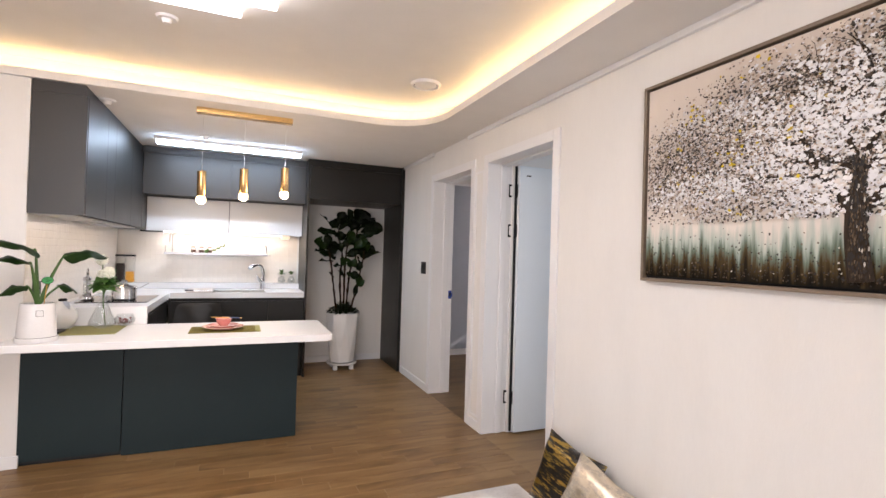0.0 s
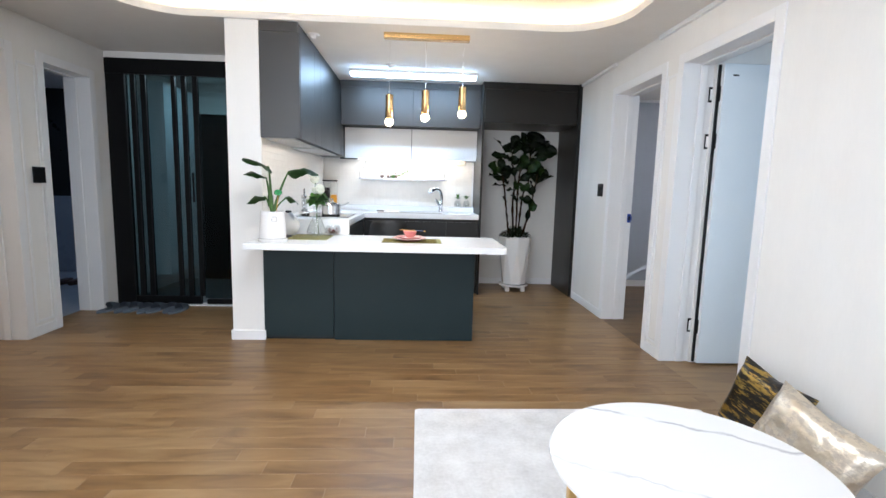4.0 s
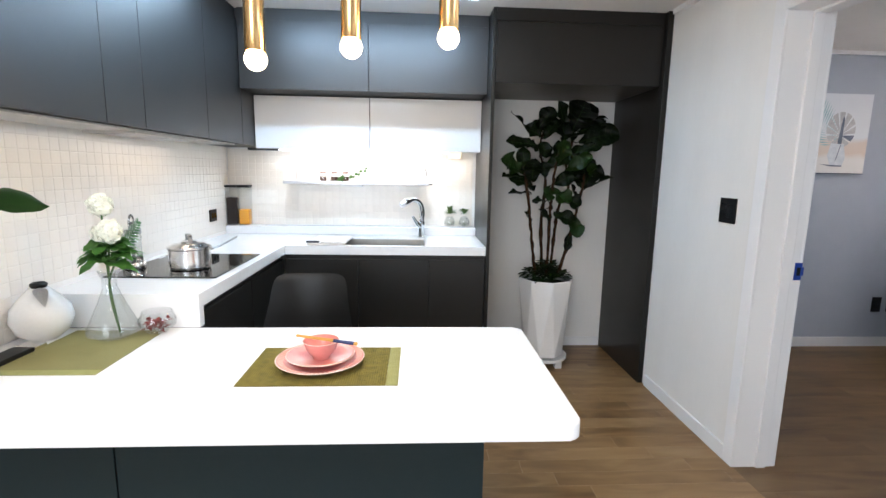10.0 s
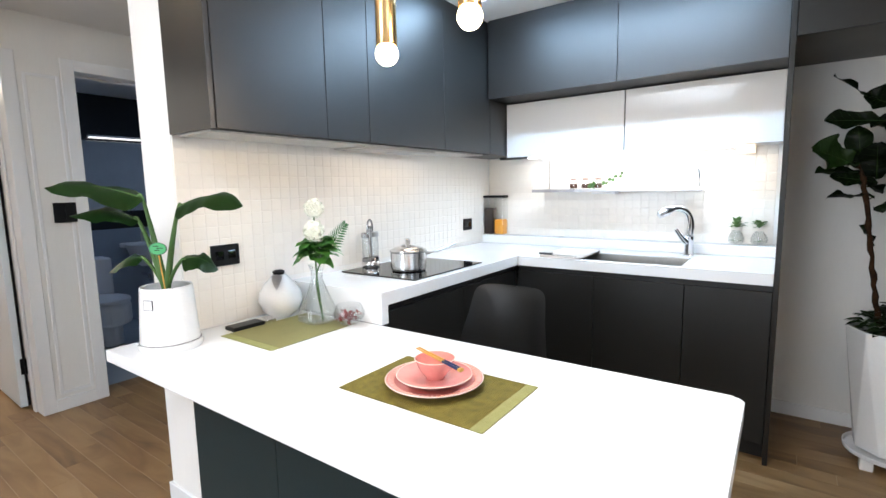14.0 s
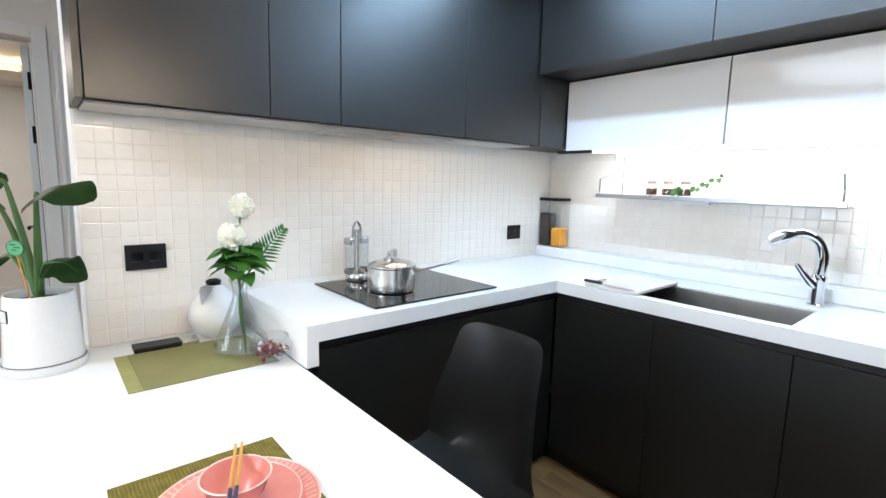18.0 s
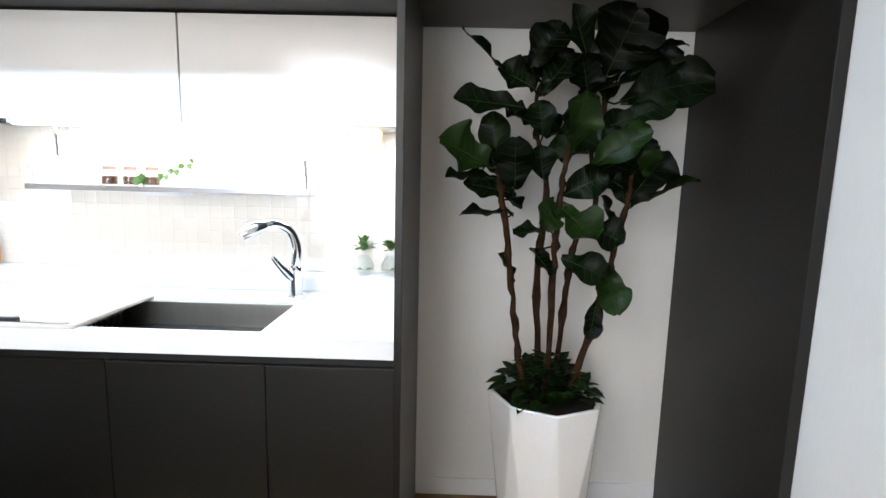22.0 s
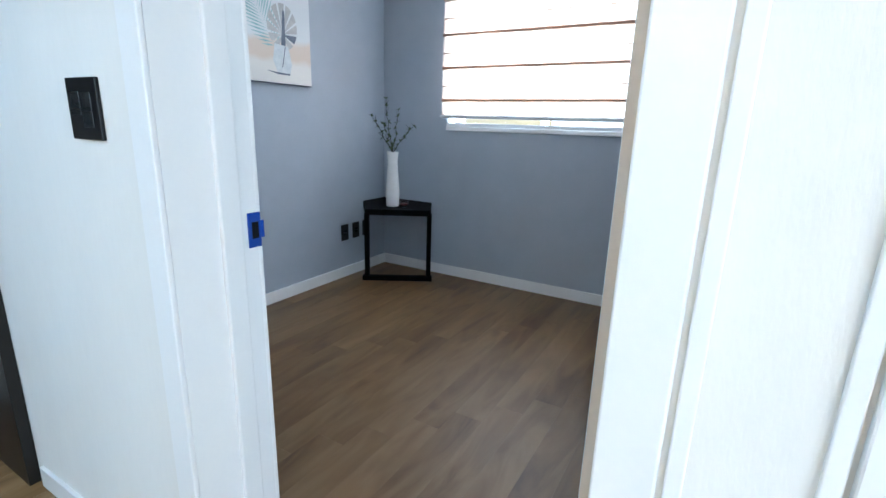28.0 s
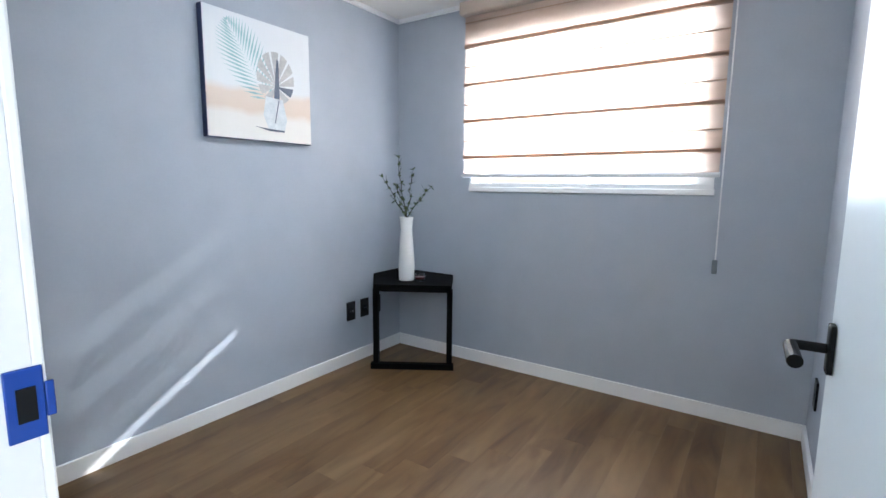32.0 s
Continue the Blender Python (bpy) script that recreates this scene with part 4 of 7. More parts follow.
part("door", box(-1.244, 1.552, 0.2, -1.225, 1.948, 2.2, 0.002), DOORWHITE, shoe)
part("door", box(-1.244, 1.952, 0.2, -1.225, 2.348, 2.2, 0.002), DOORWHITE, shoe)
front = thing("entrance_door", (-0.78, 2.33, 0), "black steel entrance door", "door", "", "structure")
part("leaf", box(-1.205, 2.31, 0.01, -0.36, 2.348, 1.99, 0.003), BLACKMETAL, front)
part("handle", box(-0.47, 2.29, 0.95, -0.44, 2.309, 1.25, 0.004), STEEL, front)

SLIP = material("grey_blue_felt", (0.10, 0.125, 0.155), 0.95, colour2=(0.13, 0.155, 0.19), bump=0.6, bump_scale=300)
def slipper(x, y, turn):
    ob = thing("slipper", (0, 0, 0), "grey-blue felt house slipper on the floor", "slipper", "slippers by the foyer door")
    sole = [(0.045 * math.cos(a) * (1.0 if math.sin(a) > 0 else 0.86), 0.13 * math.sin(a)) for a in [2 * math.pi * k / 20 for k in range(20)]]
    part("sole", slab(sole, 0.001, 0.02, 0.004), SLIP, ob)
    up = bmesh.new()
    rows = []
    for i in range(6):
        yy = -0.125 + 0.125 * i / 5
        w = 0.045 * math.sqrt(max(0.08, 1 - (yy / 0.13) ** 2))
        h = 0.018 + 0.045 * (i / 5) ** 0.7
        rows.append([up.verts.new((w * math.cos(math.pi * k / 8), yy, 0.018 + h * math.sin(math.pi * k / 8))) for k in range(9)])
    for a, b in zip(rows, rows[1:]):
        for k in range(8):
            up.faces.new((a[k], a[k + 1], b[k + 1], b[k]))
    thicken(up, 0.006)
    part("upper", up, SLIP, ob, "", True)
    ob.matrix_basis = pose(x, y, 0, 0, 0, turn)
for k in range(7):
    slipper(-1.42 + 0.104 * k + (0.02 if k % 2 else 0), 0.80 + 0.012 * (k % 3), 168 + 9 * (k % 2) + 2 * (k % 3))

# bathroom seen through its doorway
basin = thing("wash_basin", (-3.25, 1.37, 0.58), "white ceramic wash basin on the bathroom wall", "basin")
BX, BY = -3.245, 1.37
part("bowl", lathe([(0, 0.585), (0.10, 0.59), (0.17, 0.66), (0.215, 0.80), (0.225, 0.815), (0.215, 0.822), (0.195, 0.81), (0.15, 0.70), (0, 0.66)], (BX, BY, 0), 32), TRIM, basin, "", True)
part("deck", box(-3.4695, BY - 0.20, 0.775, BX - 0.14, BY + 0.20, 0.822, 0.015, 3), TRIM, basin)
part("drain_pipe", tube(curved([(BX, BY, 0.584), (BX, BY, 0.46), (BX - 0.05, BY, 0.42), (BX - 0.10, BY, 0.47), (-3.47, BY, 0.48)], 5), 0.018, 10), CHROME, basin, "chrome drain pipe", True)
part("tap", tube(curved([(-3.42, BY, 0.823), (-3.42, BY, 0.93), (-3.36, BY, 0.96), (-3.30, BY, 0.93)], 5), 0.012, 10), CHROME, basin, "chrome tap", True)
mirror = thing("bathroom_mirror", (-3.49, 1.4, 1.15), "wide frameless mirror above the wash basin", "mirror")
part("mirror_glass", box(-3.499, 0.95, 1.15, -3.493, 1.95, 1.85, 0.001), material("mirror_glass", (0.85, 0.87, 0.88), 0.02, 1.0, rough_var=0.005), mirror)
shade = thing("mirror_light", (-3.47, 1.4, 1.90), "slim wall light above the bathroom mirror", "light")
part("housing", box(-3.499, 1.0, 1.885, -3.44, 1.90, 1.905, 0.004), PADWHITE, shade)
part("diffuser", box(-3.495, 1.01, 1.875, -3.445, 1.89, 1.8845, 0.003), glowing("mirror_diffuser", (1.0, 0.95, 0.9), 1.5), shade)
for k, dx in enumerate((0.0, 0.13)):
    m = thing("bath_slipper", (-2.62 + dx, 1.95, 0), "brown plastic bathroom slipper", "slipper")
    part("sole", slab([(-2.62 + dx + 0.05 * math.cos(a), 1.95 + 0.12 * math.sin(a)) for a in [2 * math.pi * i / 16 for i in range(16)]], 0.0, 0.05, 0.01), material("brown_plastic", (0.06, 0.025, 0.015), 0.5), m)
VIOLET = glowing("violet_white", (0.55, 0.62, 1.0), 6.0)
for y in (0.70, 2.33):
    downl = thing("bathroom_downlight", (-2.62, y, 2.28), "round glowing bathroom downlight", "downlight", "bathroom downlights")
    part("rim", lathe([(0.0905, 2.2995), (0.105, 2.2995), (0.103, 2.29), (0.0905, 2.288)], (-2.62, y, 0), 28), TRIM, downl, "", True)
    part("diffuser", lathe([(0, 2.285), (0.085, 2.285), (0.09, 2.299), (0, 2.299)], (-2.62, y, 0), 28), VIOLET, downl)

# toilet
toilet = thing("toilet", (-2.8, 0.72, 0), "white ceramic toilet with a closed lid in the bathroom", "toilet")
TC = Vector((-2.72, 0.74, 0))
def oval(rx, ry, cx=0.0, n=24):
    return [(TC.x + cx + rx * math.cos(2 * math.pi * k / n), TC.y + ry * math.sin(2 * math.pi * k / n)) for k in range(n)]
part("base", slab(oval(0.20, 0.12, -0.06), 0.0005, 0.20, 0.02), TRIM, toilet)
part("bowl", slab(oval(0.26, 0.18), 0.2005, 0.39, 0.03), TRIM, toilet)
part("lid", slab(oval(0.25, 0.185), 0.3905, 0.42, 0.01), TRIM, toilet, "closed white lid")
part("tank", box(-3.2, 0.56, 0.40, -2.985, 0.92, 0.74, 0.02, 3), TRIM, toilet)
part("tank_base", box(-3.2, 0.60, 0.0005, -2.985, 0.88, 0.3995, 0.02), TRIM, toilet)

# ---- media wall ----
for z0, z1, y0, y1, nm, lb in ((1.34, 1.53, -1.17, -0.965, "intercom", "white intercom with a dark screen"), (1.175, 1.30, -1.12, -0.945, "thermostat", "white thermostat with a dark screen")):
    pad = thing(nm, (-1.04, y0, z0), lb, nm)
    part("case", box(-1.0395, y0, z0, -1.015, y1, z1, 0.006), PADWHITE, pad)
    part("screen", box(-1.0148, y0 + 0.02, z0 + 0.035, -1.013, y1 - 0.02, z1 - 0.025, 0.0005), BLACKGLASS, pad)
for y, z in ((-1.0, 1.72), (-0.97, 1.10), (-0.98, 0.52)):
    h = thing("bolt_hole_cap", (-1.04, y, z), "small dark bolt cap on the panelled wall", "bolt cap")
    part("cap", box(-1.0395, y - 0.005, z - 0.005, -1.038, y + 0.005, z + 0.005), BLACKPLASTIC, h)
for z in (0.50, 1.10, 1.70):
    structure("panel_joint", box(-1.0395, -5.39, z, -1.0388, -0.935, z + 0.003), GROUT, "fine joint in the media wall", "trim")
GREYPLASTIC = material("grey_plastic", (0.16, 0.18, 0.20), 0.4, bump=0.1, bump_scale=150)
stb = thing("storage_box", (-0.8, -1.7, 0), "grey storage box with a white lid", "storage box")
part("body", box(-1.02, -2.05, 0, -0.58, -1.41, 0.29, 0.03, 4), GREYPLASTIC, stb)
part("lid", box(-1.03, -2.07, 0.2905, -0.56, -1.39, 0.345, 0.012, 3), PADWHITE, stb, "flat white lid")
part("front_recess", box(-0.5805, -1.98, 0.05, -0.577, -1.48, 0.25, 0.0015), GREYPLASTIC, stb)

# ---- large painting ----
def canvas_material():
    m = bpy.data.materials.new("painted_tree_canvas")
    m.use_nodes = True
    n, l = m.node_tree.nodes, m.node_tree.links
    b = n["Principled BSDF"]
    tc, sep = n.new("ShaderNodeTexCoord"), n.new("ShaderNodeSeparateXYZ")
    l.new(tc.outputs["Object"], sep.inputs[0])
    mp, nz = n.new("ShaderNodeMapping"), n.new("ShaderNodeTexNoise")
    mp.inputs["Scale"].default_value = (1, 26, 2.2)
    nz.inputs["Scale"].default_value, nz.inputs["Detail"].default_value = 1.6, 8
    l.new(tc.outputs["Object"], mp.inputs[0])
    l.new(mp.outputs[0], nz.inputs["Vector"])
    add = n.new("ShaderNodeMath")
    add.operation = "MULTIPLY_ADD"
    add.inputs[1].default_value = 0.29
    l.new(nz.outputs["Fac"], add.inputs[0])
    l.new(sep.outputs["Z"], add.inputs[2])
    rmp = n.new("ShaderNodeValToRGB")
    stops = ((0.115, (0.004, 0.003, 0.002)), (0.170, (0.016, 0.010, 0.004)), (0.215, (0.075, 0.050, 0.020)), (0.255, (0.15, 0.20, 0.16)), (0.30, (0.46, 0.52, 0.47)), (0.37, (0.74, 0.68, 0.62)), (0.95, (0.68, 0.60, 0.53)))
    while len(rmp.color_ramp.elements) < len(stops):
        rmp.color_ramp.elements.new(0.5)
    for e, (p, c) in zip(rmp.color_ramp.elements, stops):
        e.position, e.color = p, (*c, 1)
    l.new(add.outputs[0], rmp.inputs[0])
    l.new(rmp.outputs[0], b.inputs["Base Color"])
    b.inputs["Roughness"].default_value = 0.6
    b.inputs["Specular IOR Level"].default_value = 0.15
    bn = n.new("ShaderNodeBump")
    bn.inputs["Strength"].default_value, bn.inputs["Distance"].default_value = 0.5, 0.004
    l.new(nz.outputs["Fac"], bn.inputs["Height"])
    l.new(bn.outputs[0], b.inputs["Normal"])
    return m


def island_material(name, stops, rough=0.45):
    """Pieces of one mesh that each take their own colour from a ramp."""
    m = bpy.data.materials.new(name)
    m.use_nodes = True
    n, l = m.node_tree.nodes, m.node_tree.links
    geo, rmp = n.new("ShaderNodeNewGeometry"), n.new("ShaderNodeValToRGB")
    rmp.color_ramp.interpolation = "CONSTANT"
    while len(rmp.color_ramp.elements) < len(stops):
        rmp.color_ramp.elements.new(0.5)
    for e, (p, c) in zip(rmp.color_ramp.elements, stops):
        e.position, e.color = p, (*c, 1)
    l.new(geo.outputs["Random Per Island"], rmp.inputs[0])
    l.new(rmp.outputs[0], n["Principled BSDF"].inputs["Base Color"])
    n["Principled BSDF"].inputs["Roughness"].default_value = rough
    return m


PY0, PY1, PZ0, PZ1 = -3.62, -1.985, 1.285, 2.12
big = thing("tree_painting", (XR - 0.03, (PY0 + PY1) / 2, PZ0), "large textured painting of a blossoming tree in a wooden frame", "painting")
part("canvas", box(XR - 0.028, PY0, PZ0, XR - 0.002, PY1, PZ1), canvas_material(), big)
FRAMEWOOD = material("taupe_wood_frame", (0.22, 0.165, 0.12), 0.45, colour2=(0.17, 0.125, 0.09), stretch=(1, 1, 8), bump=0.2)
FO, FI = 0.024, 0.010
for a in ((PY0 - FO, PZ0 - FO, PY1 + FO, PZ0 - FI), (PY0 - FO, PZ1 + FI, PY1 + FO, PZ1 + FO), (PY0 - FO, PZ0 - FI + 0.0002, PY0 - FI, PZ1 + FI - 0.0002), (PY1 + FI, PZ0 - FI + 0.0002, PY1 + FO, PZ1 + FI - 0.0002)):
    part("frame", box(XR - 0.036, a[0], a[1], XR - 0.002, a[2], a[3], 0.0015), FRAMEWOOD, big, "taupe wooden frame strip")
part("shadow_gap", box(XR - 0.012, PY0 - FI + 0.0001, PZ0 - FI + 0.0001, XR - 0.0021, PY1 + FI - 0.0001, PZ1 + FI - 0.0001), BLACKPLASTIC, big)
rnd = random.Random(5)
BARK = material("painted_bark", (0.008, 0.005, 0.004), 0.6, colour2=(0.055, 0.036, 0.022), spec=0.2, stretch=(1, 3, 0.6), scale=40, fine=150, bump=0.8, bump_scale=90)
tb = bmesh.new()
TY, TX = -2.80, XR - 0.028
def painted_limb(p, q, w0, w1, bend, depth):
    """A flat, slightly raised branch on the canvas, from (y, z) to (y, z), with smaller ones."""
    pts = []
    for k in range(9):
        s = k / 8
        pts.append(Vector((TX, p[0] + (q[0] - p[0]) * s + bend * math.sin(s * math.pi) + rnd.uniform(-1, 1) * 0.004, p[1] + (q[1] - p[1]) * s)))
    tube(pts, [(w0 + (w1 - w0) * k / 8) for k in range(9)], 6, tb)
    if depth:
        for s in (0.35, 0.55, 0.75):
            y, z = p[0] + (q[0] - p[0]) * s, p[1] + (q[1] - p[1]) * s
            a = math.atan2(q[1] - p[1], q[0] - p[0]) + rnd.choice((-1, 1)) * rnd.uniform(0.4, 0.9)
            ln = math.hypot(q[0] - p[0], q[1] - p[1]) * rnd.uniform(0.4, 0.6)
            e = (min(PY1 - 0.05, max(PY0 + 0.05, y + ln * math.cos(a))), min(PZ1 - 0.03, max(PZ0 + 0.3, z + ln * math.sin(a))))
            painted_limb((y, z), e, w1 * 1.1, w1 * 0.35, rnd.uniform(-0.02, 0.02), depth - 1)
painted_limb((TY - 0.01, PZ0 + 0.02), (TY, PZ0 + 0.40), 0.036, 0.022, 0.01, 0)
for e, w in (((TY + 0.05, 1.98), 0.013), ((TY + 0.22, 1.80), 0.010), ((TY + 0.34, 1.66), 0.007), ((TY - 0.25, 1.85), 0.010), ((TY - 0.38, 1.68), 0.007), ((TY - 0.06, 2.03), 0.011)):
    painted_limb((TY, PZ0 + 0.36), e, w, w * 0.4, rnd.uniform(-0.05, 0.05), 2)
painted_limb((TY + 0.02, PZ0 + 0.24), (TY + 0.17, PZ0 + 0.52), 0.016, 0.008, 0.02, 1)
painted_limb((TY - 0.02, PZ0 + 0.24), (TY - 0.19, PZ0 + 0.52), 0.016, 0.008, -0.02, 1)
for v in tb.verts:
    v.co.x = TX - 0.0075 + (v.co.x - TX) * 0.26
part("painted_trunk", tb, BARK, big)
def dabs(count, groups, size, reach, seed, name, stops, centre, spread=0.55):
    """Loose strokes of thick paint in clusters on the canvas."""
    rq, bm = random.Random(seed), bmesh.new()
    heads = []
    while len(heads) < groups:
        u, v = rq.gauss(centre, spread), rq.gauss(0, 0.5)
        if u * u + v * v < 1.05:
            heads.append((u, v))
    for k in range(count):
        u, v = rq.choice(heads)
        u, v = u + rq.gauss(0, reach), v + rq.gauss(0, reach)
        y, z = TY + u * 0.80, 1.77 + v * 0.40 - abs(u) * 0.07
        if not (PY0 + 0.012 < y < PY1 - 0.012 and PZ0 + 0.22 < z < PZ1 - 0.012):
            continue
        s, a = rq.uniform(*size), rq.uniform(0, 6.28)
        x = TX - rq.uniform(0.001, 0.012)
        bm.faces.new([bm.verts.new((x - rq.uniform(0, 0.002), y + s * rq.uniform(0.6, 1.3) * math.cos(a + j * 1.257), z + s * rq.uniform(0.5, 1.1) * math.sin(a + j * 1.257))) for j in range(5)])
    tagged(part("paint_layer", bm, island_material(name, stops, 0.55), big), "", "", "", "stuff")


dabs(7000, 120, (0.0018, 0.0062), 0.09, 5, "umber_dabs", ((0.0, (0.10, 0.07, 0.05)), (0.3, (0.045, 0.035, 0.03)), (0.55, (0.24, 0.17, 0.12)), (0.8, (0.36, 0.27, 0.20))), 0.35)
dabs(4200, 90, (0.002, 0.0075), 0.09, 6, "white_dabs", ((0.0, (0.78, 0.77, 0.80)), (0.5, (0.66, 0.65, 0.68)), (0.8, (0.72, 0.66, 0.62))), 0.05)
dabs(7500, 90, (0.0015, 0.006), 0.11, 7, "mixed_dabs", ((0.0, (0.62, 0.50, 0.42)), (0.35, (0.42, 0.32, 0.25)), (0.6, (0.12, 0.10, 0.09)), (0.85, (0.70, 0.66, 0.64))), 0.45)
dabs(5600, 34, (0.004, 0.011), 0.10, 11, "bright_dabs", ((0.0, (0.90, 0.90, 0.92)), (0.7, (0.84, 0.83, 0.84)), (0.88, (0.80, 0.74, 0.70))), -0.1, 0.36)
dabs(4600, 70, (0.002, 0.007), 0.09, 12, "dark_dabs", ((0.0, (0.035, 0.026, 0.02)), (0.4, (0.018, 0.014, 0.012)), (0.7, (0.10, 0.075, 0.055))), 0.2)
rq, spk = random.Random(31), bmesh.new()
for k in range(1100):
    y, z, s, a = rq.uniform(PY0 + 0.01, PY1 - 0.01), PZ0 + 0.008 + abs(rq.gauss(0, 0.07)), rq.uniform(0.0012, 0.0042), rq.uniform(0, 6.28)
    spk.faces.new([spk.verts.new((TX - rq.uniform(0.001, 0.003), y + s * math.cos(a + j * 1.571), z + s * rq.uniform(0.6, 1.6) * math.sin(a + j * 1.571))) for j in range(4)])
for k in range(420):
    z = rq.uniform(PZ0 + 0.03, PZ0 + 0.40)
    w = 0.030 - 0.03 * (z - PZ0)
    y, s, a = TY - 0.005 + rq.uniform(-w, w), rq.uniform(0.003, 0.007), rq.uniform(0, 6.28)
    spk.faces.new([spk.verts.new((TX - 0.0175 + abs(y - TY) * 0.12, y + s * 0.5 * math.cos(a + j * 1.571), z + s * 1.4 * math.sin(a + j * 1.571))) for j in range(4)])
tagged(part("paint_spatter", spk, island_material("spatter", ((0.0, (0.010, 0.007, 0.005)), (0.6, (0.06, 0.033, 0.015)), (0.87, (0.14, 0.09, 0.05)), (0.965, (0.6, 0.56, 0.5))), 0.5), big), "", "", "", "stuff")
dabs(140, 60, (0.005, 0.010), 0.05, 8, "yellow_dabs", ((0.0, (0.72, 0.52, 0.02)), (0.6, (0.60, 0.42, 0.02))), 0.1)

# ---- rug, low table, cushions ----
rug = thing("rug", (2.1, -2.3, 0), "pale grey shaggy rug with soft marbling", "rug")
RUG = material("pale_rug_pile", (0.72, 0.71, 0.70), 0.95, colour2=(0.50, 0.48, 0.47), scale=7, fine=60, bump=1.0, bump_scale=220)
part("mat", slab(rounded(1.40, -3.35, 2.98, -1.195, 0.02, 3), 0.001, 0.016, 0.004), RUG, rug)
def marble(name):
    """White marble with one long grey vein and a fainter one beside it."""
    m = material(name, (0.82, 0.82, 0.82), 0.12, colour2=(0.80, 0.80, 0.81), scale=3, rough_var=0.03)
    n, l = m.node_tree.nodes, m.node_tree.links
    tc, nz, cl, dot = n.new("ShaderNodeTexCoord"), n.new("ShaderNodeTexNoise"), n.new("ShaderNodeTexNoise"), n.new("ShaderNodeVectorMath")
    nz.inputs["Scale"].default_value, nz.inputs["Detail"].default_value = 6.0, 6
    cl.inputs["Scale"].default_value = 9.0
    dot.operation = "DOT_PRODUCT"
    dot.inputs[1].default_value = (0.491, 0.871, 0.0)
    for q in (nz, cl):
        l.new(tc.outputs["Object"], q.inputs["Vector"])
    l.new(tc.outputs["Object"], dot.inputs[0])
    wob = n.new("ShaderNodeMath")
    wob.operation = "MULTIPLY_ADD"
    wob.inputs[1].default_value = 0.13
    l.new(nz.outputs["Fac"], wob.inputs[0])
    l.new(dot.outputs["Value"], wob.inputs[2])
    masks = []
    for at, wide, top in ((0.30, 0.012, 0.72), (-0.10, 0.008, 0.4)):
        sub, ab, rmp = n.new("ShaderNodeMath"), n.new("ShaderNodeMath"), n.new("ShaderNodeMapRange")
        sub.operation, ab.operation = "SUBTRACT", "ABSOLUTE"
        sub.inputs[1].default_value = at
        rmp.inputs["From Max"].default_value, rmp.inputs["To Min"].default_value, rmp.inputs["To Max"].default_value = wide, top, 0.0
        l.new(wob.outputs[0], sub.inputs[0])
        l.new(sub.outputs[0], ab.inputs[0])
        l.new(ab.outputs[0], rmp.inputs["Value"])
        masks.append(rmp.outputs[0])
    both, cut, fac, mx = n.new("ShaderNodeMath"), n.new("ShaderNodeMapRange"), n.new("ShaderNodeMath"), n.new("ShaderNodeMix")
    both.operation, fac.operation = "MAXIMUM", "MULTIPLY"
    l.new(masks[0], both.inputs[0])
    l.new(masks[1], both.inputs[1])
    cut.inputs["From Min"].default_value, cut.inputs["From Max"].default_value = 0.30, 0.55
    l.new(cl.outputs["Fac"], cut.inputs["Value"])
    l.new(both.outputs[0], fac.inputs[0])
    l.new(cut.outputs[0], fac.inputs[1])
    mx.data_type = "RGBA"
    mx.inputs[6].default_value, mx.inputs[7].default_value = (0.83, 0.83, 0.83, 1), (0.26, 0.27, 0.33, 1)
    l.new(fac.outputs[0], mx.inputs[0])
    l.new(mx.outputs[2], n["Principled BSDF"].inputs["Base Color"])
    return m
rt = thing("round_table", (2.22, -2.34, 0), "round white marble low table on gold legs", "table")
part("top", lathe([(0, 0.382), (0.400, 0.382), (0.407, 0.386), (0.407, 0.396), (0.402, 0.40), (0, 0.40)], (2.22, -2.34, 0), 72), marble("white_marble"), rt)
for k in range(3):
    a0, a1 = radians(198 + 120 * k - 14), radians(198 + 120 * k + 14)
    for a in (a0, a1):
        part("leg", box(2.22 + 0.36 * math.cos(a) - 0.012, -2.34 + 0.36 * math.sin(a) - 0.012, 0.016, 2.22 + 0.36 * math.cos(a) + 0.012, -2.34 + 0.36 * math.sin(a) + 0.012, 0.381, 0.002), BRASSLEG, rt)
ringb = lathe([(0.36, 0.362), (0.372, 0.362), (0.372, 0.381), (0.36, 0.381), (0.36, 0.362)], (2.22, -2.34, 0), 48)
part("ring", ringb, BRASSLEG, rt)

def cushion_mesh(w, h, d):
    bm = bmesh.new()
    n = 16
    def pt(i, j, s):
        u, v = i / n * 2 - 1, j / n * 2 - 1
        pinch = 1 - 0.13 * (1 - abs(u * v)) * max(abs(u), abs(v)) ** 4
        t = ((1 - u**4) * (1 - v**4)) ** 0.55
        return (u * w / 2 * pinch, s * d / 2 * t, v * h / 2 * pinch)
    fr = [[bm.verts.new(pt(i, j, -1)) for j in range(n + 1)] for i in range(n + 1)]
    bk = [[fr[i][j] if i in (0, n) or j in (0, n) else bm.verts.new(pt(i, j, 1)) for j in range(n + 1)] for i in range(n + 1)]
    for g, s in ((fr, 1), (bk, -1)):
        for i in range(n):
            for j in range(n):
                q = [g[i][j], g[i + 1][j], g[i + 1][j + 1], g[i][j + 1]]
                bm.faces.new(q if s > 0 else q[::-1])
    return bm
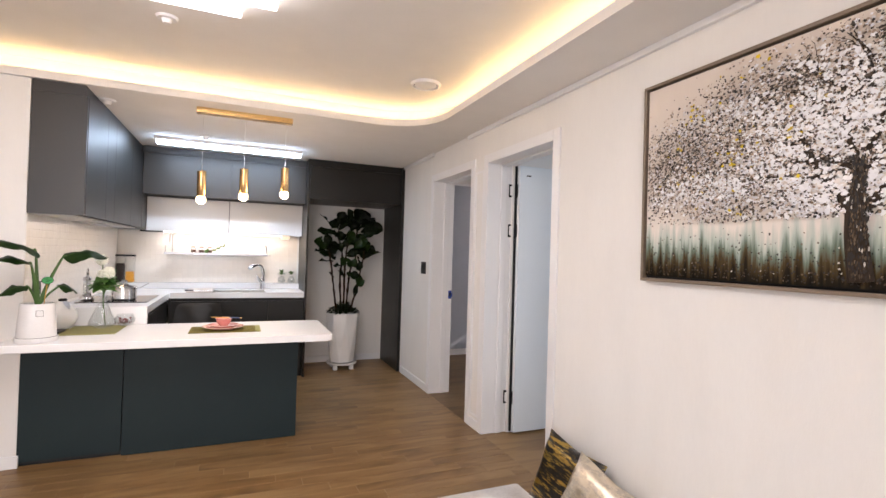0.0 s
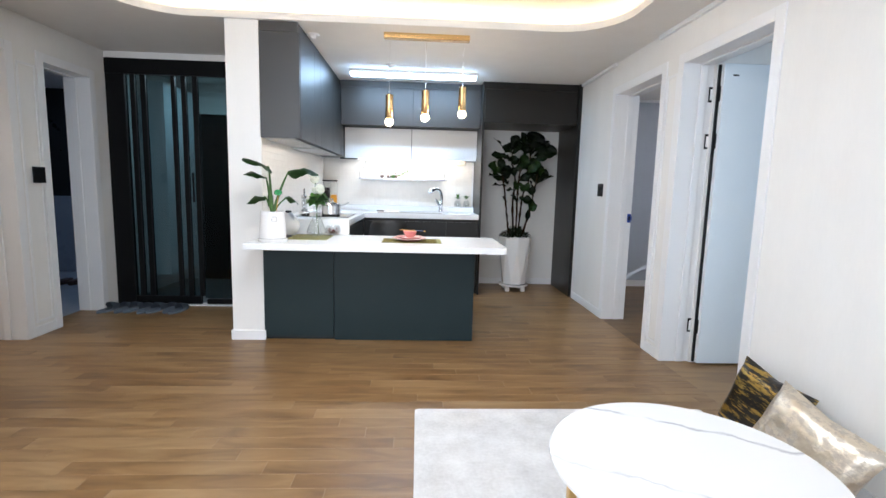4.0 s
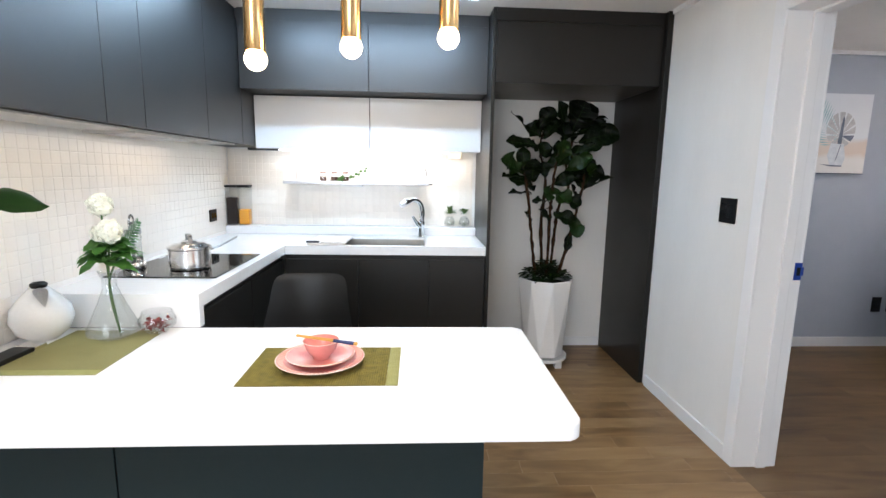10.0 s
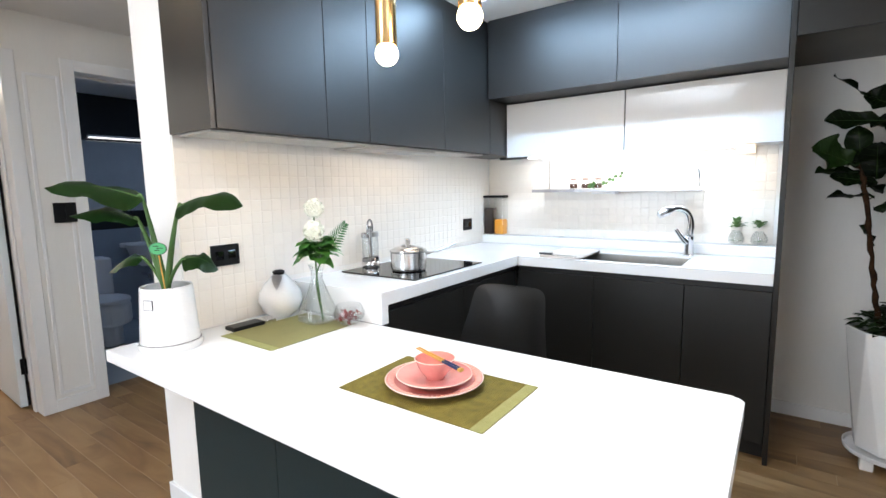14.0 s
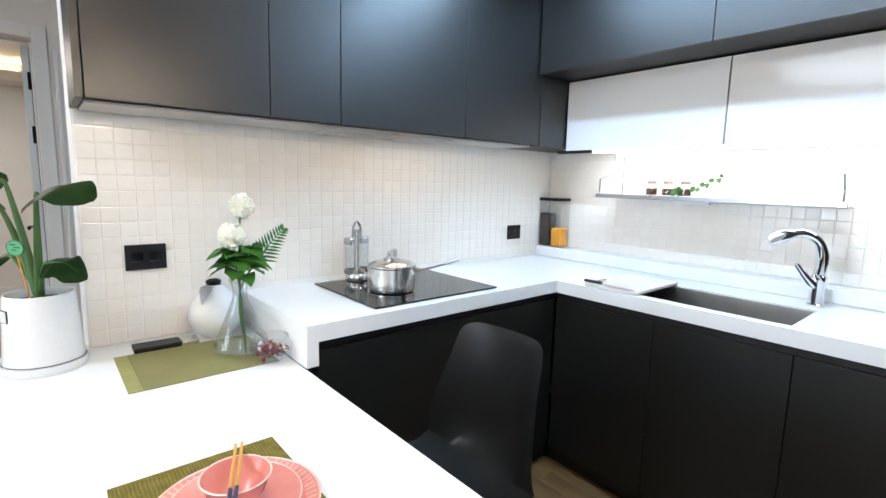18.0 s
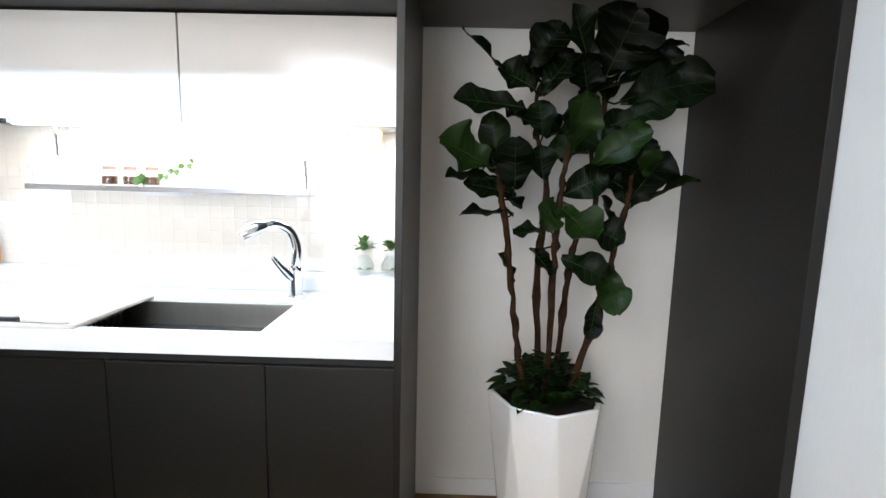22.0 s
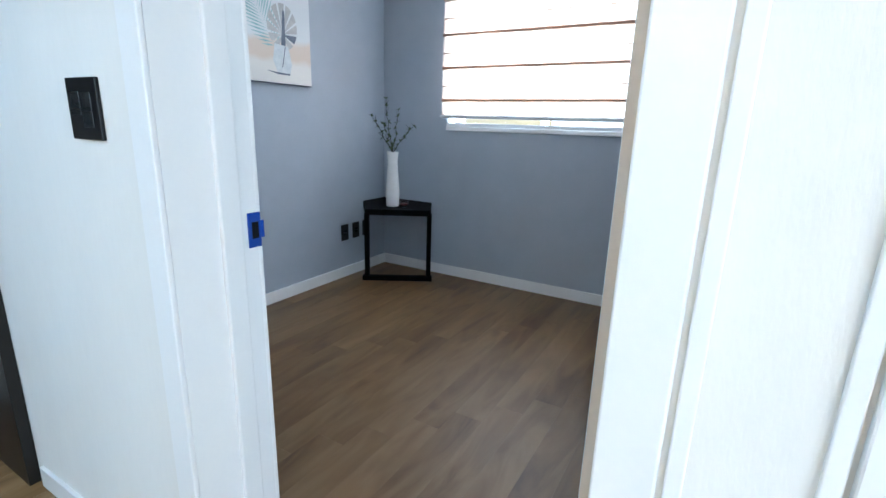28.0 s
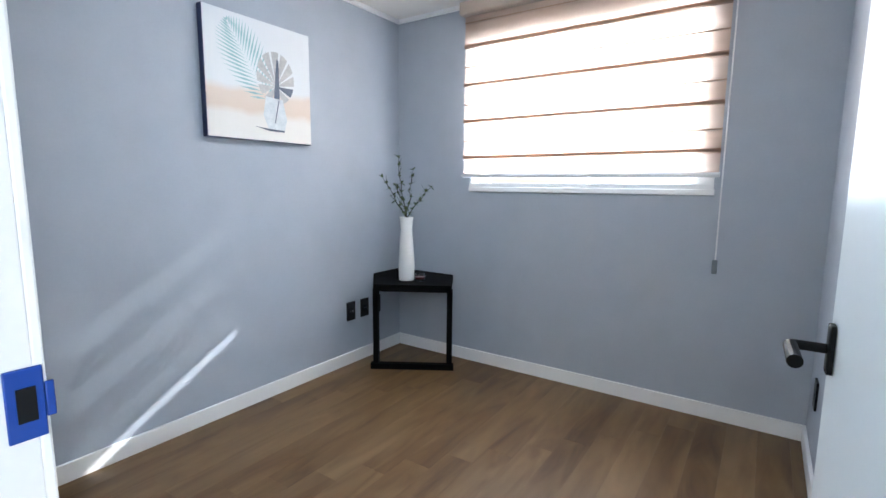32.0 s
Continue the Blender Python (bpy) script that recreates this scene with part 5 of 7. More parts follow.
def foil(name, base, shiny, rough, lim, grain=(10, 10, 30)):
    """Cloth with patches of worn foil print."""
    m = bpy.data.materials.new(name)
    m.use_nodes = True
    n, l = m.node_tree.nodes, m.node_tree.links
    b = n["Principled BSDF"]
    tc, mp, nz = n.new("ShaderNodeTexCoord"), n.new("ShaderNodeMapping"), n.new("ShaderNodeTexNoise")
    mp.inputs["Scale"].default_value = grain
    nz.inputs["Scale"].default_value, nz.inputs["Detail"].default_value, nz.inputs["Roughness"].default_value = 1.0, 6, 0.7
    l.new(tc.outputs["Object"], mp.inputs[0])
    l.new(mp.outputs[0], nz.inputs["Vector"])
    rmp = n.new("ShaderNodeMapRange")
    rmp.inputs["From Min"].default_value, rmp.inputs["From Max"].default_value = lim - 0.03, lim + 0.05
    l.new(nz.outputs["Fac"], rmp.inputs["Value"])
    mx = n.new("ShaderNodeMix")
    mx.data_type = "RGBA"
    mx.inputs[6].default_value, mx.inputs[7].default_value = (*base, 1), (*shiny, 1)
    l.new(rmp.outputs[0], mx.inputs[0])
    l.new(mx.outputs[2], b.inputs["Base Color"])
    l.new(rmp.outputs[0], b.inputs["Metallic"])
    b.inputs["Roughness"].default_value = rough
    bn, wn2 = n.new("ShaderNodeBump"), n.new("ShaderNodeTexNoise")
    wn2.inputs["Scale"].default_value, wn2.inputs["Detail"].default_value = 14, 4
    l.new(tc.outputs["Object"], wn2.inputs["Vector"])
    bn.inputs["Strength"].default_value, bn.inputs["Distance"].default_value = 0.5, 0.02
    l.new(wn2.outputs["Fac"], bn.inputs["Height"])
    l.new(bn.outputs[0], b.inputs["Normal"])
    return m
c1 = thing("cushion", (0, 0, 0), "black cushion with gold foil print leaning on the wall", "cushion")
part("cover", cushion_mesh(0.385, 0.385, 0.13), foil("black_gold_foil", (0.008, 0.006, 0.005), (0.52, 0.35, 0.10), 0.30, 0.535, (9, 9, 46)), c1, "", True)
c1.matrix_basis = pose(3.03, -1.585, 0.190, 0, 0, 0) @ pose(0, 0, 0, 0, 0, -78) @ pose(0, 0, 0, -14, 0, 0) @ pose(0, 0, 0, 0, 10, 0)
c2 = thing("cushion", (0, 0, 0), "champagne cushion with silvery foil print leaning on the wall", "cushion")
part("cover", cushion_mesh(0.47, 0.36, 0.15), foil("champagne_foil", (0.52, 0.45, 0.37), (0.74, 0.66, 0.54), 0.40, 0.46, (16, 16, 30)), c2, "", True)
c2.matrix_basis = pose(2.96, -1.93, 0.195, 0, 0, 0) @ pose(0, 0, 0, 0, 0, -80) @ pose(0, 0, 0, -22, 0, 0) @ pose(0, 0, 0, 0, 12, 0)

# ---- ceiling fittings ----
def ceiling_vent(x, y, z, r=0.075):
    ob = thing("ceiling_vent", (x, y, z), "round white ceiling air vent", "vent", "ceiling vents")
    part("ring", lathe([(r * 0.78, z - 0.004), (r * 0.82, z - 0.020), (r * 0.93, z - 0.018), (r, z - 0.001), (r * 0.78, z - 0.001)], (x, y, 0), 32), TRIM, ob, "", True)
    part("slot", lathe([(0, z - 0.0035), (r * 0.79, z - 0.0035)], (x, y, 0), 32), BLACKPLASTIC, ob, "dark air gap")
    part("disc", lathe([(0, z - 0.013), (r * 0.66, z - 0.013), (r * 0.72, z - 0.010), (0, z - 0.006)], (x, y, 0), 32), TRIM, ob, "", True)
CU = C + 0.17
ceiling_vent(2.56, -0.575, CU, 0.105)
ceiling_vent(-0.46, -0.64, CU, 0.105)
ceiling_vent(5.43, 1.49, RC)
def detector(x, y, z):
    ob = thing("heat_detector", (x, y, z), "small round white ceiling detector", "detector")
    part("base", lathe([(0, z - 0.012), (0.045, z - 0.012), (0.052, z - 0.001), (0, z - 0.001)], (x, y, 0), 28), TRIM, ob, "", True)
    part("head", lathe([(0, z - 0.034), (0.018, z - 0.034), (0.026, z - 0.0125), (0, z - 0.0125)], (x, y, 0), 20), TRIM, ob, "", True)
detector(1.115, 1.11, C)
detector(1.05, -0.85, CU)
detector(0.56, 0.28, C)

# ---- on the worktop ----
faucet = thing("kitchen_faucet", (1.668, 2.13, TOP), "curved chrome kitchen faucet with a lever", "faucet")
part("base", lathe([(0, TOP), (0.03, TOP), (0.03, TOP + 0.008), (0.025, TOP + 0.012), (0.0235, TOP + 0.075), (0.026, TOP + 0.085), (0.026, TOP + 0.115), (0.018, TOP + 0.125), (0, TOP + 0.125)], (1.668, 2.13, 0), 28), CHROME, faucet, "", True)
part("neck", tube(curved([(1.668, 2.13, TOP + 0.12), (1.674, 2.124, TOP + 0.19), (1.657, 2.108, TOP + 0.247), (1.617, 2.078, TOP + 0.274), (1.573, 2.044, TOP + 0.264)]), [0.020 - 0.004 * k / 56 for k in range(57)], 16), CHROME, faucet, "", True)
part("spray_head", tube(curved([(1.592, 2.058, TOP + 0.273), (1.568, 2.040, TOP + 0.263), (1.545, 2.022, TOP + 0.249), (1.528, 2.008, TOP + 0.236)], 4), [0.017, 0.019, 0.0215, 0.024, 0.0255, 0.026, 0.026, 0.0255, 0.0245, 0.023, 0.021, 0.0195, 0.018], 16), CHROME, faucet, "", True)
part("lever", tube(curved([(1.656, 2.116, TOP + 0.078), (1.632, 2.096, TOP + 0.112), (1.606, 2.072, TOP + 0.158)], 6), [0.020, 0.020, 0.0195, 0.019, 0.0175, 0.016, 0.0145, 0.0135, 0.0125, 0.0115, 0.0105, 0.0095, 0.008], 12), CHROME, faucet, "", True)

PANSTEEL = material("satin_steel", (0.80, 0.78, 0.76), 0.20, 1.0, colour2=(0.62, 0.60, 0.58), stretch=(1, 1, 0.04), scale=45, fine=160, rough_var=0.10)
HANDLESTEEL = material("handle_steel", (0.46, 0.45, 0.44), 0.28, 1.0)
pan = thing("saucepan", (0.59, 0.95, TOP + 0.0075), "polished steel saucepan with lid on the hob", "saucepan")
PZ, PX, PY = TOP + 0.0078, 0.575, 0.945
part("body", lathe([(0, PZ), (0.080, PZ), (0.086, PZ + 0.004), (0.087, PZ + 0.012), (0.0895, PZ + 0.013), (0.0895, PZ + 0.092), (0.094, PZ + 0.096), (0.094, PZ + 0.099), (0.088, PZ + 0.099), (0.087, PZ + 0.012), (0, PZ + 0.010)], (PX, PY, 0), 48), PANSTEEL, pan, "", True)
lid = part("lid", lathe([(0.0925, PZ + 0.0995), (0.0925, PZ + 0.103), (0.078, PZ + 0.108), (0.072, PZ + 0.113), (0.03, PZ + 0.121), (0, PZ + 0.122)], (PX, PY, 0), 48), PANSTEEL, pan, "domed steel lid", True)
part("lid_boss", lathe([(0.034, PZ + 0.1205), (0.034, PZ + 0.124), (0.03, PZ + 0.127), (0, PZ + 0.127)], (PX, PY, 0), 24), HANDLESTEEL, lid, "", True)
strap = bmesh.new()
for q in ((-0.034, 0.124, -0.028, 0.152), (0.028, 0.124, 0.034, 0.152), (-0.034, 0.1525, 0.034, 0.158)):
    b = box(-0.009, q[0], q[1], 0.009, q[2], q[3], 0.0015)
    bmesh.ops.transform(b, matrix=pose(PX, PY, PZ, 0, 0, 35), verts=b.verts)
    me = bpy.data.meshes.new("strap_piece")
    b.to_mesh(me)
    b.free()
    strap.from_mesh(me)
    bpy.data.meshes.remove(me)
part("lid_handle", strap, HANDLESTEEL, lid, "flat steel strap handle")
part("long_handle", tube(curved([(PX + 0.058, PY + 0.069, PZ + 0.080), (PX + 0.09, PY + 0.105, PZ + 0.088), (0.71, 1.17, PZ + 0.118)], 6), [0.008] * 4 + [0.0048] * 9, 8), HANDLESTEEL, pan, "thin steel handle", True)
part("rivet_plate", tube([(PX + 0.052, PY + 0.066, PZ + 0.062), (PX + 0.056, PY + 0.072, PZ + 0.092)], 0.011, 8), HANDLESTEEL, pan)

cr = thing("cruet_set", (0.325, 0.93, TOP + 0.0075), "two glass cruets on a chunky steel stand with a loop handle", "cruet set")
CZ = TOP + 0.0078
part("tray", lathe([(0, CZ), (0.046, CZ), (0.048, CZ + 0.004), (0.048, CZ + 0.027), (0.045, CZ + 0.031), (0, CZ + 0.031)], (0.33, 0.93, 0), 32), PANSTEEL, cr, "", True)
for dy in (-0.007, 0.007):
    part("post", tube([(0.33, 0.93 + dy, CZ + 0.03), (0.33, 0.93 + dy, CZ + 0.215)], 0.0045, 8), HANDLESTEEL, cr)
part("loop", tube(curved([(0.33, 0.912, CZ + 0.17), (0.33, 0.913, CZ + 0.225), (0.33, 0.93, CZ + 0.247), (0.33, 0.947, CZ + 0.225), (0.33, 0.948, CZ + 0.17)], 6), 0.005, 8), HANDLESTEEL, cr, "", True)
for dx, dy in ((0.004, -0.036), (-0.004, 0.036)):
    bt = part("bottle", lathe([(0, CZ + 0.0315), (0.019, CZ + 0.0315), (0.021, CZ + 0.036), (0.021, CZ + 0.148), (0.018, CZ + 0.156), (0.0165, CZ + 0.156), (0.019, CZ + 0.146), (0.019, CZ + 0.038), (0, CZ + 0.035)], (0.33 + dx, 0.93 + dy, 0), 20), GLASS, cr, "clear glass bottle", True)
    part("cup", lathe([(0.0218, CZ + 0.0315), (0.0228, CZ + 0.033), (0.0228, CZ + 0.05), (0.0218, CZ + 0.05)], (0.33 + dx, 0.93 + dy, 0), 20), HANDLESTEEL, bt, "", True)
    part("cap", lathe([(0, CZ + 0.1565), (0.023, CZ + 0.1565), (0.024, CZ + 0.16), (0.024, CZ + 0.178), (0.020, CZ + 0.183), (0, CZ + 0.183)], (0.33 + dx, 0.93 + dy, 0), 20), HANDLESTEEL, bt, "steel screw cap", True)

PASTA = material("dry_pasta", (0.85, 0.40, 0.03), 0.6, colour2=(0.70, 0.26, 0.015), scale=60, fine=160, bump=1.0, bump_scale=110)
COFFEE = material("coffee_beans", (0.03, 0.014, 0.009), 0.5, colour2=(0.012, 0.006, 0.004), scale=90, bump=1.0, bump_scale=130)
LZ = 0.9655
for x, fill, hgt, lb in ((0.285, COFFEE, 0.20, "tall clear canister of coffee beans with a black lid"), (0.372, PASTA, 0.115, "tall clear canister of yellow pasta with a black lid")):
    cn = thing("canister", (x, 2.285, LZ), lb, "canister")
    part("jar", box(x - 0.04, 2.245, LZ + 0.0005, x + 0.04, 2.325, LZ + 0.275, 0.008, 3), GLASS, cn, "clear square jar")
    part("contents", box(x - 0.035, 2.25, LZ + 0.006, x + 0.035, 2.32, LZ + hgt, 0.006, 2), fill, cn)
    part("lid", box(x - 0.042, 2.243, LZ + 0.2755, x + 0.042, 2.327, LZ + 0.292, 0.004), BLACKPLASTIC, cn, "black lid")

IVY = material("ivy_green", (0.045, 0.12, 0.02), 0.4, colour2=(0.12, 0.21, 0.05), scale=30)
for x, y in ((1.885, 2.29), (1.995, 2.29)):
    jp = thing("glass_plant_jar", (x, y, LZ), "round glass jar with a small ivy cutting", "plant jar", "ivy jars on the ledge")
    part("jar", lathe([(0, LZ), (0.025, LZ + 0.001), (0.04, LZ + 0.02), (0.042, LZ + 0.04), (0.03, LZ + 0.065), (0.02, LZ + 0.075), (0.0215, LZ + 0.08), (0.018, LZ + 0.079), (0.028, LZ + 0.064), (0.039, LZ + 0.04), (0.037, LZ + 0.021), (0, LZ + 0.004)], (x, y, 0), 28), GLASS, jp, "", True)
    lb2, rr = bmesh.new(), random.Random(int(x * 1000))
    for k in range(26):
        a, e = rr.uniform(0, 6.28), rr.uniform(0.4, 1.4)
        d = Vector((math.cos(a) * math.cos(e), math.sin(a) * math.cos(e), math.sin(e)))
        b = Vector((x, y, LZ + 0.096)) + d * rr.uniform(0.0, 0.040)
        leaf_blade(lb2, b, d, (0, 0, 1), 0.036, 0.030, 0.8, 0.2, 3)
    for k in range(8):
        a = rr.uniform(0, 6.28)
        leaf_blade(lb2, (x + 0.01 * math.cos(a), y + 0.01 * math.sin(a), LZ + 0.02), (math.cos(a), math.sin(a), 0.4), (0, 0, 1), 0.024, 0.018, 0.2, 0.2, 3)
    part("ivy", lb2, IVY, jp)

# dish rack under the white cabinets
rack = thing("dish_rack_shelf", (1.2, 2.25, 1.27), "white shelf with chrome brackets under the cabinet", "shelf")
part("shelf", box(0.70, 2.15, 1.279, 1.70, 2.335, 1.295, 0.003), TRIM, rack)
part("front_rail", box(0.69, 2.14, 1.277, 1.72, 2.1495, 1.297, 0.002), GREYSTEEL, rack, "brushed steel front rail")
for x in (0.70,):
    part("bracket", tube([(x, 2.16, 1.30), (x, 2.16, 1.37), (x + (0.03 if x < 1 else -0.03), 2.25, 1.40), (x + (0.03 if x < 1 else -0.03), 2.25, 1.519)], 0.005, 8), CHROME, rack)
    part("bracket", tube([(x + 0.05, 2.30, 1.296), (x + 0.05, 2.30, 1.519)], 0.004, 8), CHROME, rack)
part("bracket", tube([(1.705, 2.15, 1.30), (1.705, 2.15, 1.345), (1.695, 2.17, 1.40)], 0.005, 8), CHROME, rack)
part("bracket", box(1.70, 2.15, 1.282, 1.745, 2.175, 1.292, 0.002), CHROME, rack)
part("drip_tray", box(1.09, 2.17, 1.262, 1.24, 2.26, 1.2785, 0.002), TRIM, rack)
SPICE = material("spice", (0.10, 0.04, 0.02), 0.8, bump=0.6)
CORK = material("lid_rose", (0.34, 0.22, 0.17), 0.5)
for x in (0.96, 1.04, 1.12):
    sj = thing("spice_jar", (x, 2.2, 1.2955), "small glass spice jar with a rose lid", "spice jar", "spice jars on the shelf")
    part("jar", lathe([(0, 1.2955), (0.026, 1.2955), (0.028, 1.30), (0.028, 1.338), (0.02, 1.352), (0.018, 1.352), (0.025, 1.336), (0.025, 1.301), (0, 1.299)], (x, 2.2, 0), 20), GLASS, sj, "", True)
    part("spice", lathe([(0, 1.3), (0.0245, 1.3), (0.0245, 1.33), (0, 1.331)], (x, 2.2, 0), 16), SPICE, sj)
    part("lid", lathe([(0, 1.3525), (0.021, 1.3525), (0.021, 1.366), (0, 1.367)], (x, 2.2, 0), 20), CORK, sj, "rose lid")
gar = thing("ivy_garland", (1.2, 2.22, 1.3), "trailing green ivy along the shelf", "plant")
ib, rr = bmesh.new(), random.Random(8)
path = curved([(1.09, 2.185, 1.302), (1.15, 2.19, 1.325), (1.19, 2.195, 1.345), (1.225, 2.20, 1.365), (1.265, 2.21, 1.385)], 6)
tube(path, 0.0018, 5, ib)
for i, p in enumerate(path[::2]):
    a = 2.2 * i
    leaf_blade(ib, p, (math.cos(a), -0.5, math.sin(a)), (0, -1, 0.3), rr.uniform(0.020, 0.030), 0.024, 0.3, 0.2, 4)
for k in range(7):
    a = rr.uniform(0, 6.28)
    leaf_blade(ib, (1.105 + rr.uniform(-0.02, 0.03), 2.172, 1.303 + rr.uniform(0, 0.02)), (math.cos(a), -0.3, abs(math.sin(a))), (0, -1, 0.2), rr.uniform(0.022, 0.032), 0.026, 0.3, 0.2, 4)
part("vine", ib, IVY, gar)

# ---- on the peninsula ----
T = 0.7752
def woven(name, light, dark):
    """A coarse basket weave: crossing bands of thread, uneven in height and tone."""
    m = bpy.data.materials.new(name)
    m.use_nodes = True
    n, l = m.node_tree.nodes, m.node_tree.links
    b = n["Principled BSDF"]
    tc, nz = n.new("ShaderNodeTexCoord"), n.new("ShaderNodeTexNoise")
    nz.inputs["Scale"].default_value = 45
    l.new(tc.outputs["Object"], nz.inputs["Vector"])
    bands = []
    for way in ("X", "Y"):
        w = n.new("ShaderNodeTexWave")
        w.bands_direction = way
        w.inputs["Scale"].default_value, w.inputs["Distortion"].default_value, w.inputs["Detail"].default_value = 48, 2.2, 2
        l.new(tc.outputs["Object"], w.inputs["Vector"])
        bands.append(w)
    mul, add, mix, bn = n.new("ShaderNodeMath"), n.new("ShaderNodeMath"), n.new("ShaderNodeMix"), n.new("ShaderNodeBump")
    mul.operation, add.operation = "MAXIMUM", "MULTIPLY"
    l.new(bands[0].outputs["Fac"], mul.inputs[0])
    l.new(bands[1].outputs["Fac"], mul.inputs[1])
    l.new(mul.outputs[0], add.inputs[0])
    l.new(nz.outputs["Fac"], add.inputs[1])
    mix.data_type = "RGBA"
    mix.inputs[6].default_value, mix.inputs[7].default_value = (*dark, 1), (*light, 1)
    l.new(add.outputs[0], mix.inputs[0])
    l.new(mix.outputs[2], b.inputs["Base Color"])
    b.inputs["Roughness"].default_value = 0.9
    bn.inputs["Strength"].default_value, bn.inputs["Distance"].default_value = 0.8, 0.003
    l.new(mul.outputs[0], bn.inputs["Height"])
    l.new(bn.outputs[0], b.inputs["Normal"])
    return m


MATG = woven("olive_woven_mat", (0.34, 0.27, 0.035), (0.085, 0.068, 0.007))
MATL = material("pale_olive_band", (0.33, 0.32, 0.12), 0.9, colour2=(0.28, 0.27, 0.09), scale=30, fine=300, bump=1.0, bump_scale=420)
def placemat(x0, y0, x1, y1, label, band, mat):
    ob = thing("placemat", (x0, y0, T), label, "placemat", "placemats on the breakfast bar")
    part("weave", box(x0, y0, T, x1, y1, T + 0.0025, 0.001), mat, ob)
    if band == "x":
        part("band", box(x1 + 0.0002, y0, T, x1 + 0.035, y1, T + 0.0025, 0.001), MATL, ob, "paler band")
    else:
        part("band", box(x0, y0 - 0.035, T, x1, y0 - 0.0002, T + 0.0025, 0.001), MATL, ob, "paler band")
placemat(1.125, -0.035, 1.548, 0.262, "olive woven placemat under the plates", "x", MATG)
placemat(0.385, 0.085, 0.70, 0.445, "pale olive placemat under the vases", "y", material("pale_olive_mat", (0.25, 0.225, 0.085), 0.9, colour2=(0.21, 0.19, 0.07), fine=300, bump=0.6, bump_scale=420))
PINK = material("pink_glaze", (0.76, 0.32, 0.285), 0.14, colour2=(0.69, 0.26, 0.235), scale=12, rough_var=0.05)
# pale rim glaze that also carries the highlight along the edges
PALEPINK = material("pale_pink_glaze", (0.84, 0.62, 0.54), 0.2)
PCX, PCY = 1.335, 0.125
pl = thing("plate", (PCX, PCY, T + 0.0026), "large pink ribbed dinner plate", "plate")
z = T + 0.0027
part("dish", lathe([(0, z), (0.075, z), (0.08, z + 0.003), (0.128, z + 0.017), (0.134, z + 0.02), (0.131, z + 0.022), (0.088, z + 0.009), (0.08, z + 0.006), (0, z + 0.006)], (PCX, PCY, 0), 56), PINK, pl, "", True)
rbm = bmesh.new()
for k in range(64):
    a = 2 * math.pi * k / 64
    c, s_ = math.cos(a), math.sin(a)
    tube([(PCX + 0.112 * c, PCY + 0.112 * s_, z + 0.0155), (PCX + 0.129 * c, PCY + 0.129 * s_, z + 0.0212)], 0.0024, 5, rbm)
tagged(part("rim_ribs", rbm, material("rib_glaze", (0.80, 0.46, 0.38), 0.2), pl), "", "", "", "stuff")
part("rim", lathe([(0.1325, z + 0.0215), (0.1345, z + 0.0235), (0.1365, z + 0.0215), (0.1345, z + 0.0195), (0.1325, z + 0.0215)], (PCX, PCY, 0), 64), PALEPINK, pl, "pale rim with the edge highlight in its colour", True)
p2 = thing("plate", (PCX, PCY, T + 0.02), "smaller pink plate stacked on the dinner plate", "plate")
z2 = z + 0.0185
part("dish", lathe([(0, z + 0.0065), (0.055, z + 0.0065), (0.06, z + 0.011), (0.10, z2 + 0.010), (0.104, z2 + 0.013), (0.10, z2 + 0.0145), (0.06, z2 + 0.002), (0, z2)], (PCX, PCY, 0), 56), PINK, p2, "", True)
part("rim", lathe([(0.1025, z2 + 0.0138), (0.104, z2 + 0.0156), (0.1056, z2 + 0.0138), (0.104, z2 + 0.012), (0.1025, z2 + 0.0138)], (PCX, PCY, 0), 64), PALEPINK, p2, "pale rim with the edge highlight in its colour", True)
bw2 = thing("bowl", (PCX, PCY, z2), "pink ceramic rice bowl on the plates", "bowl")
part("body", lathe([(0, z2 + 0.0005), (0.025, z2 + 0.0005), (0.027, z2 + 0.006), (0.045, z2 + 0.03), (0.054, z2 + 0.055), (0.0565, z2 + 0.0575), (0.053, z2 + 0.0575), (0.042, z2 + 0.03), (0.02, z2 + 0.009), (0, z2 + 0.008)], (PCX + 0.003, PCY, 0), 48), PINK, bw2, "", True)
part("rim", lathe([(0.0532, z2 + 0.0577), (0.0549, z2 + 0.0592), (0.0566, z2 + 0.0577), (0.0549, z2 + 0.0562), (0.0532, z2 + 0.0577)], (PCX + 0.003, PCY, 0), 56), PALEPINK, bw2, "pale rim with the edge highlight in its colour", True)
CHOP = material("chopstick_wood", (0.62, 0.32, 0.06), 0.4)
NAVY = material("navy_lacquer", (0.012, 0.022, 0.09), 0.35)
for k, dy in enumerate((0.0, 0.011)):
    ch = thing("chopstick", (PCX, PCY, z2 + 0.06), "wooden chopstick with a navy patterned end on the bowl", "chopstick", "chopsticks")
    a, b = Vector((1.255, 0.150 + dy, z2 + 0.062)), Vector((1.455, 0.076 + dy * 0.8, z2 + 0.061))
    part("stick", tube([a, a.lerp(b, 0.62)], [0.0024, 0.0032], 8), CHOP, ch)
    part("handle", tube([a.lerp(b, 0.621), a.lerp(b, 0.95)], [0.0033, 0.0042], 8), NAVY, ch, "navy handle")
    part("tip", tube([a.lerp(b, 0.951), b], [0.0042, 0.0042], 8), CHOP, ch)

